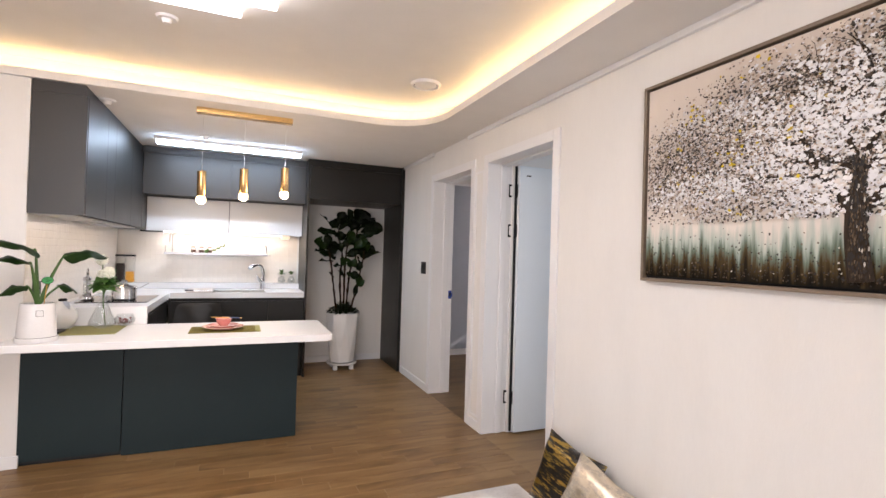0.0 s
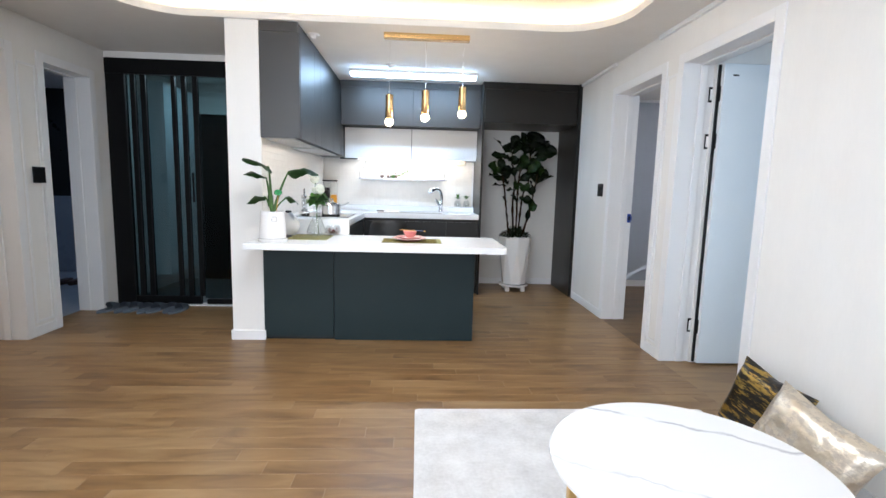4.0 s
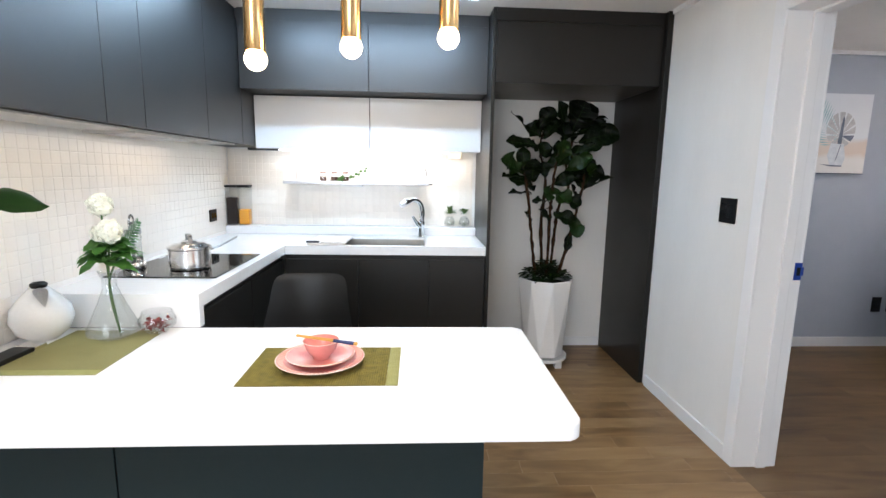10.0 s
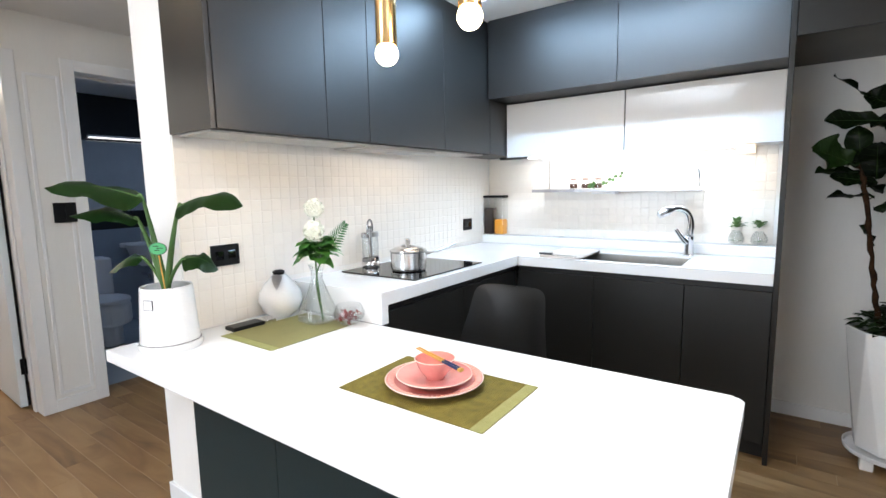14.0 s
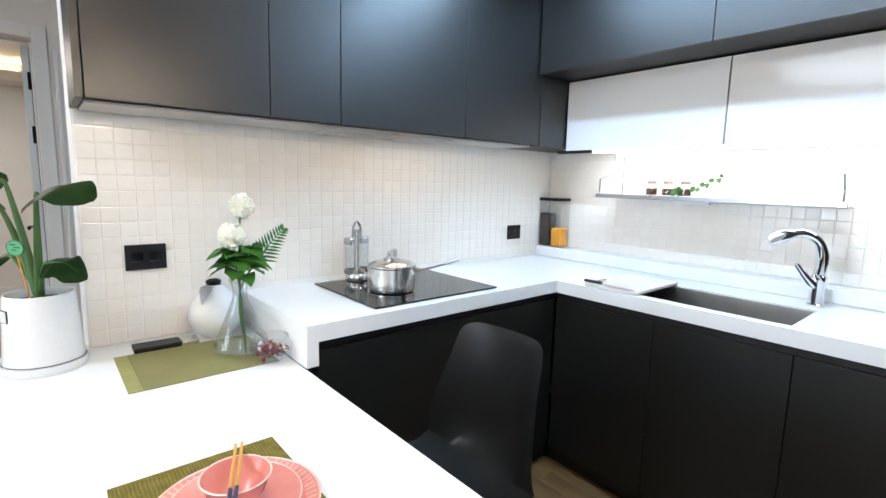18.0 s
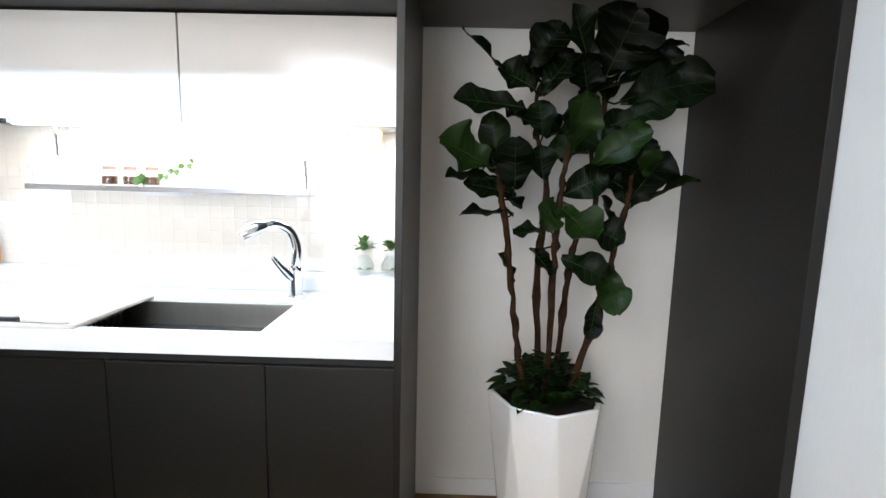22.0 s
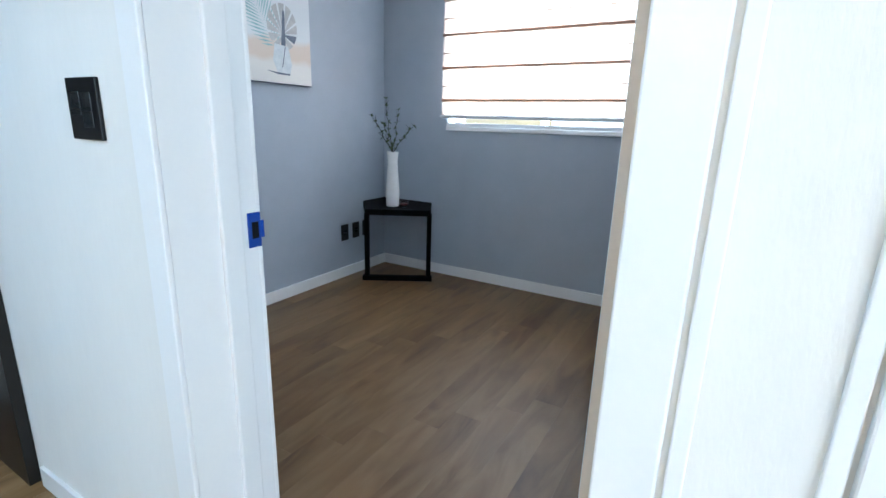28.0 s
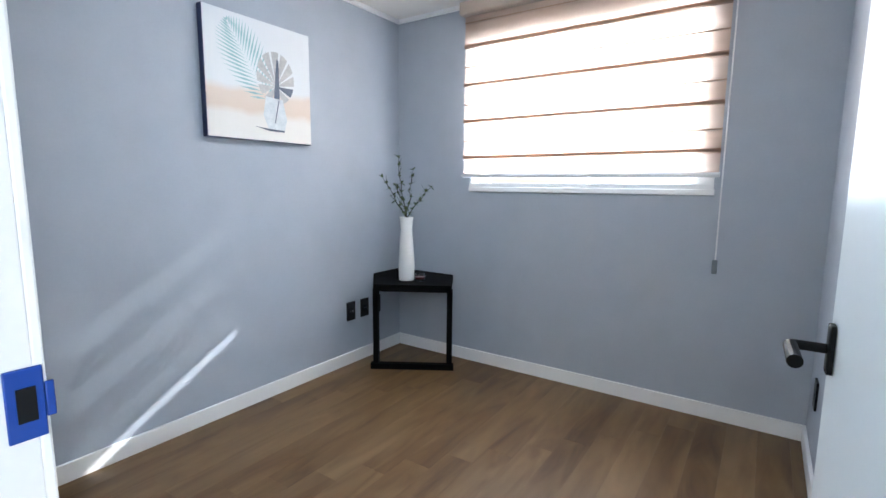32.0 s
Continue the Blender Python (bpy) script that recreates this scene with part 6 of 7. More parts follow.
# potted strelitzia
SPX, SPY = 0.343, -0.108
po = thing("potted_plant", (SPX, SPY, T), "broad-leaved green plant in a white ceramic pot", "potted plant")
part("saucer", lathe([(0, T), (0.098, T), (0.102, T + 0.006), (0.104, T + 0.026), (0.099, T + 0.026), (0.097, T + 0.008), (0, T + 0.008)], (SPX, SPY, 0), 48), CERAMIC, po, "white saucer", True)
part("pot", lathe([(0, T + 0.009), (0.094, T + 0.009), (0.0955, T + 0.02), (0.083, T + 0.215), (0.081, T + 0.222), (0.077, T + 0.221), (0.077, T + 0.195), (0, T + 0.195)], (SPX, SPY, 0), 48), CERAMIC, po, "white tapered pot", True)
part("soil", lathe([(0, T + 0.199), (0.0765, T + 0.197)], (SPX, SPY, 0), 24), material("soil", (0.03, 0.02, 0.013), 0.95, bump=1.0, bump_scale=90), po)
for nm, w, h, d, mt in (("label_border", 0.0172, 0.0172, 0.0878, BLACKPLASTIC), ("pot_label", 0.0156, 0.0156, 0.0882, CERAMIC)):
    lab = box(0.0845, -w, T + 0.1685 - h, d, w, T + 0.1685 + h)
    bmesh.ops.transform(lab, matrix=pose(SPX, SPY, 0, 0, 0, -66), verts=lab.verts)
    part(nm, lab, mt, po)
part("base_line", lathe([(0.0958, T + 0.0265), (0.0966, T + 0.0275), (0.0957, T + 0.0285)], (SPX, SPY, 0), 48), BLACKPLASTIC, po)
LEAFG = material("deep_green_leaf", (0.010, 0.034, 0.007), 0.34, colour2=(0.022, 0.062, 0.012), scale=14, fine=60, spec=0.25)
STEMG = material("leaf_stem", (0.06, 0.13, 0.03), 0.45)
LEAFRIB = material("pale_leaf_rib", (0.05, 0.12, 0.025), 0.45)
SB = Vector((SPX, SPY, T + 0.198))


def paddle_leaf(joint, tip, width, sag, tilt, seed):
    """A paddle-shaped leaf from its stalk joint to its tip: arched midrib, wavy rims, one side hanging lower."""
    joint, tip = Vector(joint), Vector(tip)
    way = tip - joint
    side = way.cross(Vector((0, 0, 1))).normalized()
    bm, rib, rows, n, rq = bmesh.new(), bmesh.new(), [], 16, random.Random(seed)
    ph = rq.uniform(0, 6)
    if side.dot(Vector((1, -1, 0))) < 0:
        side.negate()
    for i in range(n + 1):
        f = i / n
        p = joint + way * f + Vector((0, 0, sag * math.sin(math.pi * f)))
        w = width * 0.5 * max(0.03, math.sin(math.pi * min(1, 0.04 + f ** 0.72 * 0.96)) ** 0.65)
        row = []
        for u in (-1, -0.66, -0.33, 0, 0.33, 0.66, 1):
            wave = 0.16 * w * abs(u) * math.sin(9 * f + ph + (1.7 if u > 0 else 0)) + 0.05 * w * abs(u) * math.sin(23 * f + ph)
            row.append(bm.verts.new(p + side * w * u * 0.96 + Vector((0, 0, -tilt * w * u - 0.30 * w * abs(u) ** 1.6 + wave))))
        rows.append(row)
    for a, b in zip(rows, rows[1:]):
        for k in range(6):
            bm.faces.new((a[k], a[k + 1], b[k + 1], b[k]))
    tube([r[3].co + Vector((0, 0, -0.0022)) for r in rows], [0.0034 * (1 - 0.8 * i / n) + 0.0004 for i in range(n + 1)], 6, rib)
    return thicken(bm, 0.0008), rib


for joint, tip, width, sag, tilt in (((0.339, -0.157, 1.303), (0.236, -0.387, 1.340), 0.135, 0.022, 0.50), ((0.324, -0.170, 1.230), (0.221, -0.327, 1.249), 0.100, 0.024, 0.40), ((0.453, -0.096, 1.271), (0.653, 0.012, 1.270), 0.135, 0.034, 0.45), ((0.310, -0.159, 1.099), (0.203, -0.227, 1.049), 0.085, 0.018, 0.45), ((0.434, -0.089, 1.092), (0.505, -0.005, 1.050), 0.100, 0.022, 0.50)):
    J = Vector(joint)
    high = joint[2] > 1.2
    mid = SB.lerp(J, 0.5) + Vector((0, 0, 0.02 if high else 0.015))
    part("stem", tube(curved([SB + (J - SB) * 0.04, mid, J, J.lerp(Vector(tip), 0.06)], 6), [0.0125, 0.012, 0.0115, 0.011, 0.0105, 0.010, 0.0092, 0.0085, 0.0078, 0.007, 0.0064, 0.0058] + [0.0052] * 7 if high else [0.006] * 12 + [0.0045] * 7, 10), STEMG, po, "", True)
    blade, rib = paddle_leaf(joint, tip, width, sag, tilt, int(joint[0] * 1000))
    lf = part("leaf", blade, LEAFG, po, "", True)
    part("midrib", rib, LEAFRIB, lf)
part("plant_tag_stick", tube([(0.375, -0.125, T + 0.19), (0.395, -0.146, 1.11)], 0.0022, 6), CHOP, po)
tg = lathe([(0, 0), (0.024, 0), (0.0255, 0.0005), (0.0255, 0.002), (0, 0.002)], (0, 0, 0), 28)
bmesh.ops.transform(tg, matrix=pose(0.397, -0.148, 1.133, 90, 0, 38) @ Matrix.Diagonal((1.15, 0.82, 1, 1)), verts=tg.verts)
tag_disc = part("plant_tag", tg, material("green_tag", (0.045, 0.33, 0.10), 0.4), po, "round green plant tag")
rim_b = lathe([(0.0235, -0.0004), (0.0262, -0.0004), (0.0262, 0.0024), (0.0235, 0.0024), (0.0235, -0.0004)], (0, 0, 0), 28)
bmesh.ops.transform(rim_b, matrix=pose(0.397, -0.148, 1.133, 90, 0, 38) @ Matrix.Diagonal((1.15, 0.82, 1, 1)), verts=rim_b.verts)
part("tag_rim", rim_b, material("dark_green_rim", (0.01, 0.06, 0.02), 0.4), tag_disc)
for k, (u0, u1) in enumerate(((-0.016, 0.004), (-0.004, 0.017), (-0.010, 0.006))):
    line_b = box(u0, 0.0075 - 0.007 * k, 0.0022, u1, 0.0102 - 0.007 * k, 0.0026)
    bmesh.ops.transform(line_b, matrix=pose(0.397, -0.148, 1.133, 90, 0, 38), verts=line_b.verts)
    part("tag_line", line_b, BLACKPLASTIC, tag_disc)

# white vase, glass vase with flowers, glass bowl, phone
wv2 = thing("white_vase", (0.325, 0.365, T), "round white ceramic vase with a silver-edged slit", "vase")
part("body", lathe([(0, T + 0.001), (0.04, T + 0.001), (0.075, T + 0.03), (0.092, T + 0.075), (0.085, T + 0.115), (0.06, T + 0.15), (0.034, T + 0.178), (0.026, T + 0.186), (0.022, T + 0.184), (0.03, T + 0.17), (0, T + 0.16)], (0.33, 0.362, 0), 48), CERAMIC, wv2, "", True)
cut = bmesh.new()
leaf_blade(cut, (0.352, 0.334, T + 0.190), (0.75, -0.62, -0.85), (0.4, -0.3, 0.8), 0.075, 0.042, 0.5, 0.05, 8, 0.45)
part("silver_collar", thicken(cut, 0.003), material("crushed_silver", (0.55, 0.55, 0.57), 0.35, 0.9, bump=1.0, bump_scale=160), wv2, "sparkling silver collar")
part("mouth", lathe([(0, T + 0.186), (0.022, T + 0.187), (0.026, T + 0.198), (0.02, T + 0.204), (0, T + 0.192)], (0.335, 0.357, 0), 24), BLACKPLASTIC, wv2, "dark mouth", True)
gv = thing("flower_vase", (0.558, 0.378, T + 0.0026), "clear glass vase with white flowers and green leaves", "vase")
gz = T + 0.0028
part("glass", lathe([(0, gz), (0.050, gz), (0.083, gz + 0.018), (0.082, gz + 0.036), (0.049, gz + 0.11), (0.023, gz + 0.18), (0.024, gz + 0.215), (0.034, gz + 0.24), (0.032, gz + 0.24), (0.0215, gz + 0.215), (0.0205, gz + 0.18), (0.0465, gz + 0.11), (0.079, gz + 0.036), (0.079, gz + 0.02), (0, gz + 0.006)], (0.558, 0.378, 0), 48), GLASS, gv, "thin clear glass", True)
for tip in ((0.545, 0.39, 1.24), (0.595, 0.345, 1.155), (0.59, 0.46, 1.12)):
    part("stem", tube(curved([(0.575, 0.385, gz + 0.012), (0.558, 0.378, gz + 0.20), tip], 6), 0.0032, 6), STEMG, gv, "", True)
PETAL = material("white_petal", (0.88, 0.88, 0.80), 0.6, colour2=(0.84, 0.85, 0.72), scale=40)
for c, rad in (((0.54, 0.395, 1.245), 0.041), ((0.592, 0.348, 1.160), 0.041), ((0.548, 0.362, 1.150), 0.028)):
    fb, rr = bmesh.new(), random.Random(int(c[2] * 1000))
    bmesh.ops.create_icosphere(fb, subdivisions=2, radius=rad * 0.62, matrix=Matrix.Translation(c))
    for k in range(150):
        zc = 1 - 2 * (k + 0.5) / 150
        a = k * 2.39996
        v = Vector((math.cos(a) * math.sqrt(1 - zc * zc), math.sin(a) * math.sqrt(1 - zc * zc), zc))
        s = Vector((rr.gauss(0, 1), rr.gauss(0, 1), rr.gauss(0, 1))).cross(v).normalized()
        leaf_blade(fb, Vector(c) + v * rad * rr.uniform(0.60, 0.78) - s * rad * 0.2, s + v * rr.uniform(0.1, 0.9), v, rad * 0.5, rad * 0.52, rr.uniform(-0.1, 0.2), 0.35, 4, 0.75, 0.2)
    tagged(part("flower_head", fb, PETAL, gv, "white ruffled flower head"), "", "", "", "")
FLEAF = material("fresh_leaf", (0.075, 0.25, 0.035), 0.42, colour2=(0.14, 0.36, 0.07), scale=20)
for k in range(30):
    rr = random.Random(60 + k)
    a = k * 2.4
    b = bmesh.new()
    leaf_blade(b, (0.562 + 0.012 * math.cos(a), 0.38 + 0.012 * math.sin(a), 1.035 + 0.008 * (k % 5) + 0.011 * (k // 5)), (math.cos(a), math.sin(a), rr.uniform(-0.1, 0.7)), (0, 0, 1), rr.uniform(0.07, 0.105), rr.uniform(0.055, 0.075), 0.8, 0.25, 7, 0.6, 0.25)
    part("leaf", thicken(b, 0.0006), FLEAF, gv, "", True)
fern = bmesh.new()
fl = curved([(0.57, 0.40, 1.03), (0.59, 0.45, 1.11), (0.60, 0.505, 1.175)], 8)
tube(fl, 0.0016, 5, fern)
for i, p in enumerate(fl[5:]):
    for q in (-1, 1):
        ln = 0.050 * (1 - i / (len(fl) - 4)) + 0.012
        leaf_blade(fern, p, (0.15, 0.42 + 0.72 * q, 0.50 - 0.60 * q), (1, 0, 0.1), ln, 0.0085, 0.15, 0.1, 3, 0.6)
part("fern_frond", fern, material("fern_green", (0.035, 0.14, 0.03), 0.5), gv)
gb = thing("glass_bowl", (0.684, 0.428, T), "small round glass bowl of red dried petals", "bowl")
bz = T + 0.0028
part("glass", lathe([(0, bz), (0.032, bz), (0.060, bz + 0.026), (0.063, bz + 0.048), (0.049, bz + 0.080), (0.047, bz + 0.079), (0.060, bz + 0.048), (0.057, bz + 0.028), (0, bz + 0.006)], (0.684, 0.428, 0), 36), GLASS, gb, "", True)
rp, rr = bmesh.new(), random.Random(3)
for k in range(90):
    a, q = rr.uniform(0, 6.28), rr.uniform(0, 0.046)
    leaf_blade(rp, (0.684 + q * math.cos(a), 0.428 + q * math.sin(a), bz + 0.016 + rr.uniform(0, 0.030)), (rr.uniform(-1, 1), rr.uniform(-1, 1), rr.uniform(-0.2, 0.5)), (0, 0, 1), 0.02, 0.014, 0.4, 0.3, 3)
part("petals", rp, material("dried_red_petals", (0.30, 0.025, 0.02), 0.5, colour2=(0.13, 0.014, 0.012), scale=50), gb)
ph = thing("remote_control", (0.31, 0.22, T), "dark handset with a silver end on the bar", "handset")
pm = pose(0.356, 0.205, T + 0.007, 0, 0, 89)
for nm, a, m in (("body", (-0.10, -0.034, -0.0068, 0.035, 0.034, 0.010), BLACKPLASTIC), ("silver_end", (0.0352, -0.034, -0.0068, 0.088, 0.034, 0.010), STEEL)):
    b = box(*a, 0.004)
    bmesh.ops.transform(b, matrix=pm, verts=b.verts)
    part(nm, b, m, ph)

# ---- dining chair ----
SHELL = material("dark_grey_moulded_plastic", (0.037, 0.037, 0.037), 0.34, colour2=(0.029, 0.029, 0.029), bump=0.15, bump_scale=400)
chair = thing("dining_chair", (0, 0, 0), "dark grey moulded shell chair facing the breakfast bar", "chair")
sb2 = bmesh.new()
prof = [(-0.23, 0.445, 0.20, 0.0), (-0.20, 0.455, 0.218, 0.0), (-0.05, 0.44, 0.228, 0.0), (0.08, 0.435, 0.23, 0.0), (0.16, 0.452, 0.23, 0.03), (0.20, 0.49, 0.228, 0.08), (0.222, 0.56, 0.222, 0.10), (0.236, 0.65, 0.206, 0.09), (0.247, 0.74, 0.188, 0.07), (0.254, 0.80, 0.180, 0.055), (0.258, 0.836, 0.174, 0.045), (0.262, 0.855, 0.165, 0.038), (0.267, 0.866, 0.150, 0.03), (0.272, 0.872, 0.124, 0.02)]
rows = []
for y, z, w, bend in prof:
    cup = 0.03 if z <= 0.5 else 0.0
    rows.append([sb2.verts.new((w * u, y - bend * abs(u) ** 2.4, z + cup * u * u)) for u in [k / 6 - 1 for k in range(13)]])
for a, b in zip(rows, rows[1:]):
    for k in range(12):
        sb2.faces.new((a[k], a[k + 1], b[k + 1], b[k]))
thicken(sb2, 0.012)
part("shell", sb2, SHELL, chair, "", True)
for sx in (-1, 1):
    for y0, y1 in ((-0.13, -0.2), (0.1, 0.2)):
        part("leg", tube([(sx * 0.13, y0, 0.435), (sx * 0.21, y1, 0.0)], [0.016, 0.010], 10), BLACKMETAL, chair)
part("stretcher", box(-0.14, -0.14, 0.405, 0.14, 0.11, 0.425, 0.003), BLACKMETAL, chair)
chair.matrix_basis = pose(1.122, 0.765, 0, 0, 0, 1)

# ---- fiddle-leaf fig ----
FX, FY = 2.562, 1.985
fig = thing("fig_tree", (FX, FY, 0), "tall fiddle-leaf fig in a faceted white planter", "potted plant")
plz = bmesh.new()
N = 8
low = [Vector((FX + 0.142 * math.cos(2 * math.pi * (k + 0.5) / N), FY + 0.142 * math.sin(2 * math.pi * (k + 0.5) / N), 0.085)) for k in range(N)]
top8 = [Vector((FX + 0.194 * math.cos(2 * math.pi * k / N), FY + 0.194 * math.sin(2 * math.pi * k / N), 0.618)) for k in range(N)]
rim = [Vector((FX + 0.196 * math.cos(2 * math.pi * k / N), FY + 0.196 * math.sin(2 * math.pi * k / N), 0.647)) for k in range(N)]
inn = [Vector((FX + 0.178 * math.cos(2 * math.pi * k / N), FY + 0.178 * math.sin(2 * math.pi * k / N), 0.645)) for k in range(N)]
dn = [v - Vector((0, 0, 0.06)) for v in inn]
L0, L1, L2, L3, L4 = ([plz.verts.new(v) for v in q] for q in (low, top8, rim, inn, dn))
for k in range(N):
    j = (k + 1) % N
    plz.faces.new((L0[k], L1[j], L1[k]))
    plz.faces.new((L0[k], L0[j], L1[j]))
    for a, b in ((L1, L2), (L2, L3), (L3, L4)):
        plz.faces.new((a[k], a[j], b[j], b[k]))
plz.faces.new(L0[::-1])
plz.faces.new(L4)
bmesh.ops.bevel(plz, geom=[e for e in plz.edges], offset=0.003, segments=1, affect="EDGES")
part("planter", plz, CERAMIC, fig, "faceted white planter")
part("tray", lathe([(0, 0.058), (0.165, 0.058), (0.172, 0.062), (0.175, 0.082), (0.168, 0.082), (0.165, 0.068), (0, 0.066)], (FX, FY, 0), 40), CERAMIC, fig, "", True)
for k in range(4):
    a = radians(45 + 90 * k)
    part("foot", box(FX + 0.13 * math.cos(a) - 0.025, FY + 0.13 * math.sin(a) - 0.025, 0, FX + 0.13 * math.cos(a) + 0.025, FY + 0.13 * math.sin(a) + 0.025, 0.0575, 0.006), CERAMIC, fig)
part("soil", lathe([(0, 0.615), (0.17, 0.60)], (FX, FY, 0), 24), material("dark_soil", (0.02, 0.015, 0.01), 0.95, bump=1.0, bump_scale=60), fig)
FIGBARK = material("fig_bark", (0.044, 0.021, 0.009), 0.9, colour2=(0.012, 0.006, 0.003), scale=26, fine=80, bump=1.0, bump_scale=70, spec=0.12)
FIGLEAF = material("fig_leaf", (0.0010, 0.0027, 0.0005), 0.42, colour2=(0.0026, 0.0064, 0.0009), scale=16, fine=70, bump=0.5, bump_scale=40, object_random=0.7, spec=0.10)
# lighter green, used on the leaves that stand furthest forward
FIGPALE = material("lighter_fig_leaf", (0.0045, 0.0125, 0.0016), 0.42, colour2=(0.012, 0.030, 0.0035), scale=16, fine=70, bump=0.5, bump_scale=40, spec=0.15)
FIGVEIN = material("fig_leaf_vein", (0.016, 0.036, 0.006), 0.5, spec=0.15)


def fig_leaf(base, way, up, length, width, droop, rnd):
    """A fiddle-shaped leaf: narrow at the stalk, broad and blunt at the end, wavy, with a raised midrib and side veins."""
    bm, vn = bmesh.new(), bmesh.new()
    way, up = Vector(way).normalized(), Vector(up)
    side = way.cross(up).normalized()
    nrm = side.cross(way).normalized()
    p, d, rows, n, ph = Vector(base), way.copy(), [], 14, rnd.uniform(0, 6)
    for i in range(n + 1):
        f = i / n
        w = 0.36 + 0.64 * math.sin(math.pi * min(0.5, max(0.0, f - 0.12) * 0.85)) if f > 0.12 else 0.10 + 2.2 * f
        if f > 0.62:
            w *= math.sqrt(max(0.0, 1 - ((f - 0.62) / 0.385) ** 2))
        w *= width * 0.5
        row = []
        for u in (-1, -0.5, 0, 0.5, 1):
            lift = 0.42 * w * u * u + 0.15 * width * u * u * math.sin(11 * f + ph + (1.3 if u > 0 else 0)) + 0.05 * width * abs(u) * math.sin(24 * f + 2 * ph)
            row.append(bm.verts.new(p + side * w * u + nrm * lift))
        rows.append(row)
        nrm = side.cross(d).normalized()
        d = (d - Vector((0, 0, 1)) * droop / n).normalized()
        p = p + d * (length / n)
    for a, b in zip(rows, rows[1:]):
        for k in range(4):
            bm.faces.new((a[k], a[k + 1], b[k + 1], b[k]))
    off = nrm * 0.0012
    tube([r[2].co + off for r in rows[:-1]], [0.0018 * (1 - 0.7 * i / n) for i in range(n)], 5, vn)
    for i in (3, 5, 7, 9, 11):
        for k in (1, 3):
            tube([rows[i][2].co + off, rows[min(n, i + 1)][k].co + off, rows[min(n, i + 2)][0 if k == 1 else 4].co * 0.75 + rows[min(n, i + 2)][k].co * 0.25 + off], [0.0007, 0.0006, 0.0003], 4, vn)
    return bm, vn
rr = random.Random(21)
# each stem: its line, then its leaves as (foot x, foot z, tip x, tip z, width, how far it stands forward)
fig_stems = [
    ([(-0.081, -0.02, 0.66), (-0.116, -0.04, 0.848), (-0.144, -0.05, 1.059), (-0.18, -0.05, 1.286), (-0.20, -0.05, 1.39)],
     [(-0.227, 1.391, -0.357, 1.458, 0.12, 0.10), (-0.195, 1.392, -0.214, 1.537, 0.081, 0.02), (-0.139, 1.32, -0.151, 1.458, 0.102, 0.06), (-0.203, 1.351, -0.34, 1.364, 0.061, 0.05), (-0.131, 1.304, -0.282, 1.341, 0.07, 0.0), (-0.14, 1.245, -0.292, 1.241, 0.06, 0.04), (-0.124, 1.024, -0.173, 1.108, 0.024, 0.0)]),
    ([(-0.02, 0.05, 0.66), (-0.036, 0.06, 1.057), (-0.023, 0.06, 1.347), (-0.074, 0.05, 1.541), (-0.06, 0.03, 1.66)],
     [(-0.192, 1.675, -0.302, 1.768, 0.047, 0.08), (-0.106, 1.688, -0.034, 1.802, 0.097, 0.02), (-0.09, 1.627, -0.192, 1.682, 0.081, 0.0), (-0.122, 1.57, -0.316, 1.583, 0.073, 0.05), (-0.066, 1.613, 0.015, 1.736, 0.082, -0.03), (-0.057, 1.485, -0.074, 1.581, 0.075, 0.0), (-0.049, 1.355, -0.065, 1.445, 0.076, 0.0)]),
    ([(-0.006, -0.03, 0.66), (-0.005, -0.04, 1.091), (-0.002, -0.05, 1.229), (0.01, -0.04, 1.381), (0.042, -0.02, 1.547), (0.074, 0.0, 1.661)],
     [(0.074, 1.677, 0.003, 1.831, 0.077, 0.06), (0.125, 1.673, 0.19, 1.837, 0.189, 0.02), (0.075, 1.589, 0.04, 1.707, 0.086, 0.04), (0.075, 1.613, 0.181, 1.649, 0.06, 0.05), (0.035, 1.44, 0.033, 1.587, 0.10, 0.10), (-0.041, 1.429, 0.094, 1.516, 0.101, 0.0), (0.002, 1.272, 0.081, 1.187, 0.113, 0.10), (0.011, 1.272, -0.07, 1.238, 0.079, 0.09), (-0.023, 1.195, -0.132, 1.187, 0.063, 0.05), (-0.082, 1.136, -0.018, 1.066, 0.062, 0.03)]),
    ([(0.039, 0.03, 0.66), (0.058, 0.04, 0.984), (0.082, 0.04, 1.16), (0.132, 0.03, 1.282), (0.112, 0.03, 1.434), (0.144, 0.02, 1.601)],
     [(0.175, 1.716, 0.32, 1.763, 0.053, 0.04), (0.168, 1.659, 0.324, 1.74, 0.079, 0.0), (0.17, 1.594, 0.391, 1.674, 0.132, 0.04), (0.145, 1.519, 0.294, 1.584, 0.079, 0.06), (0.112, 1.451, 0.188, 1.554, 0.078, 0.0), (0.078, 1.391, 0.22, 1.489, 0.084, 0.09), (0.087, 1.366, 0.262, 1.456, 0.088, 0.03), (0.011, 1.306, 0.113, 1.367, 0.086, 0.06), (0.17, 1.213, 0.132, 1.299, 0.047, 0.02)]),
    ([(0.07, -0.03, 0.66), (0.139, -0.05, 0.927), (0.172, -0.06, 1.125), (0.204, -0.06, 1.283), (0.215, -0.06, 1.387)],
     [(0.213, 1.283, 0.29, 1.432, 0.10, 0.05), (0.222, 1.274, 0.366, 1.364, 0.059, 0.08), (0.234, 1.353, 0.248, 1.435, 0.037, 0.10), (0.09, 1.213, 0.179, 1.178, 0.089, 0.07), (0.016, 1.109, 0.133, 1.063, 0.084, 0.08), (0.145, 1.089, 0.166, 0.977, 0.084, 0.12), (0.142, 0.981, 0.108, 0.873, 0.033, 0.06)])]
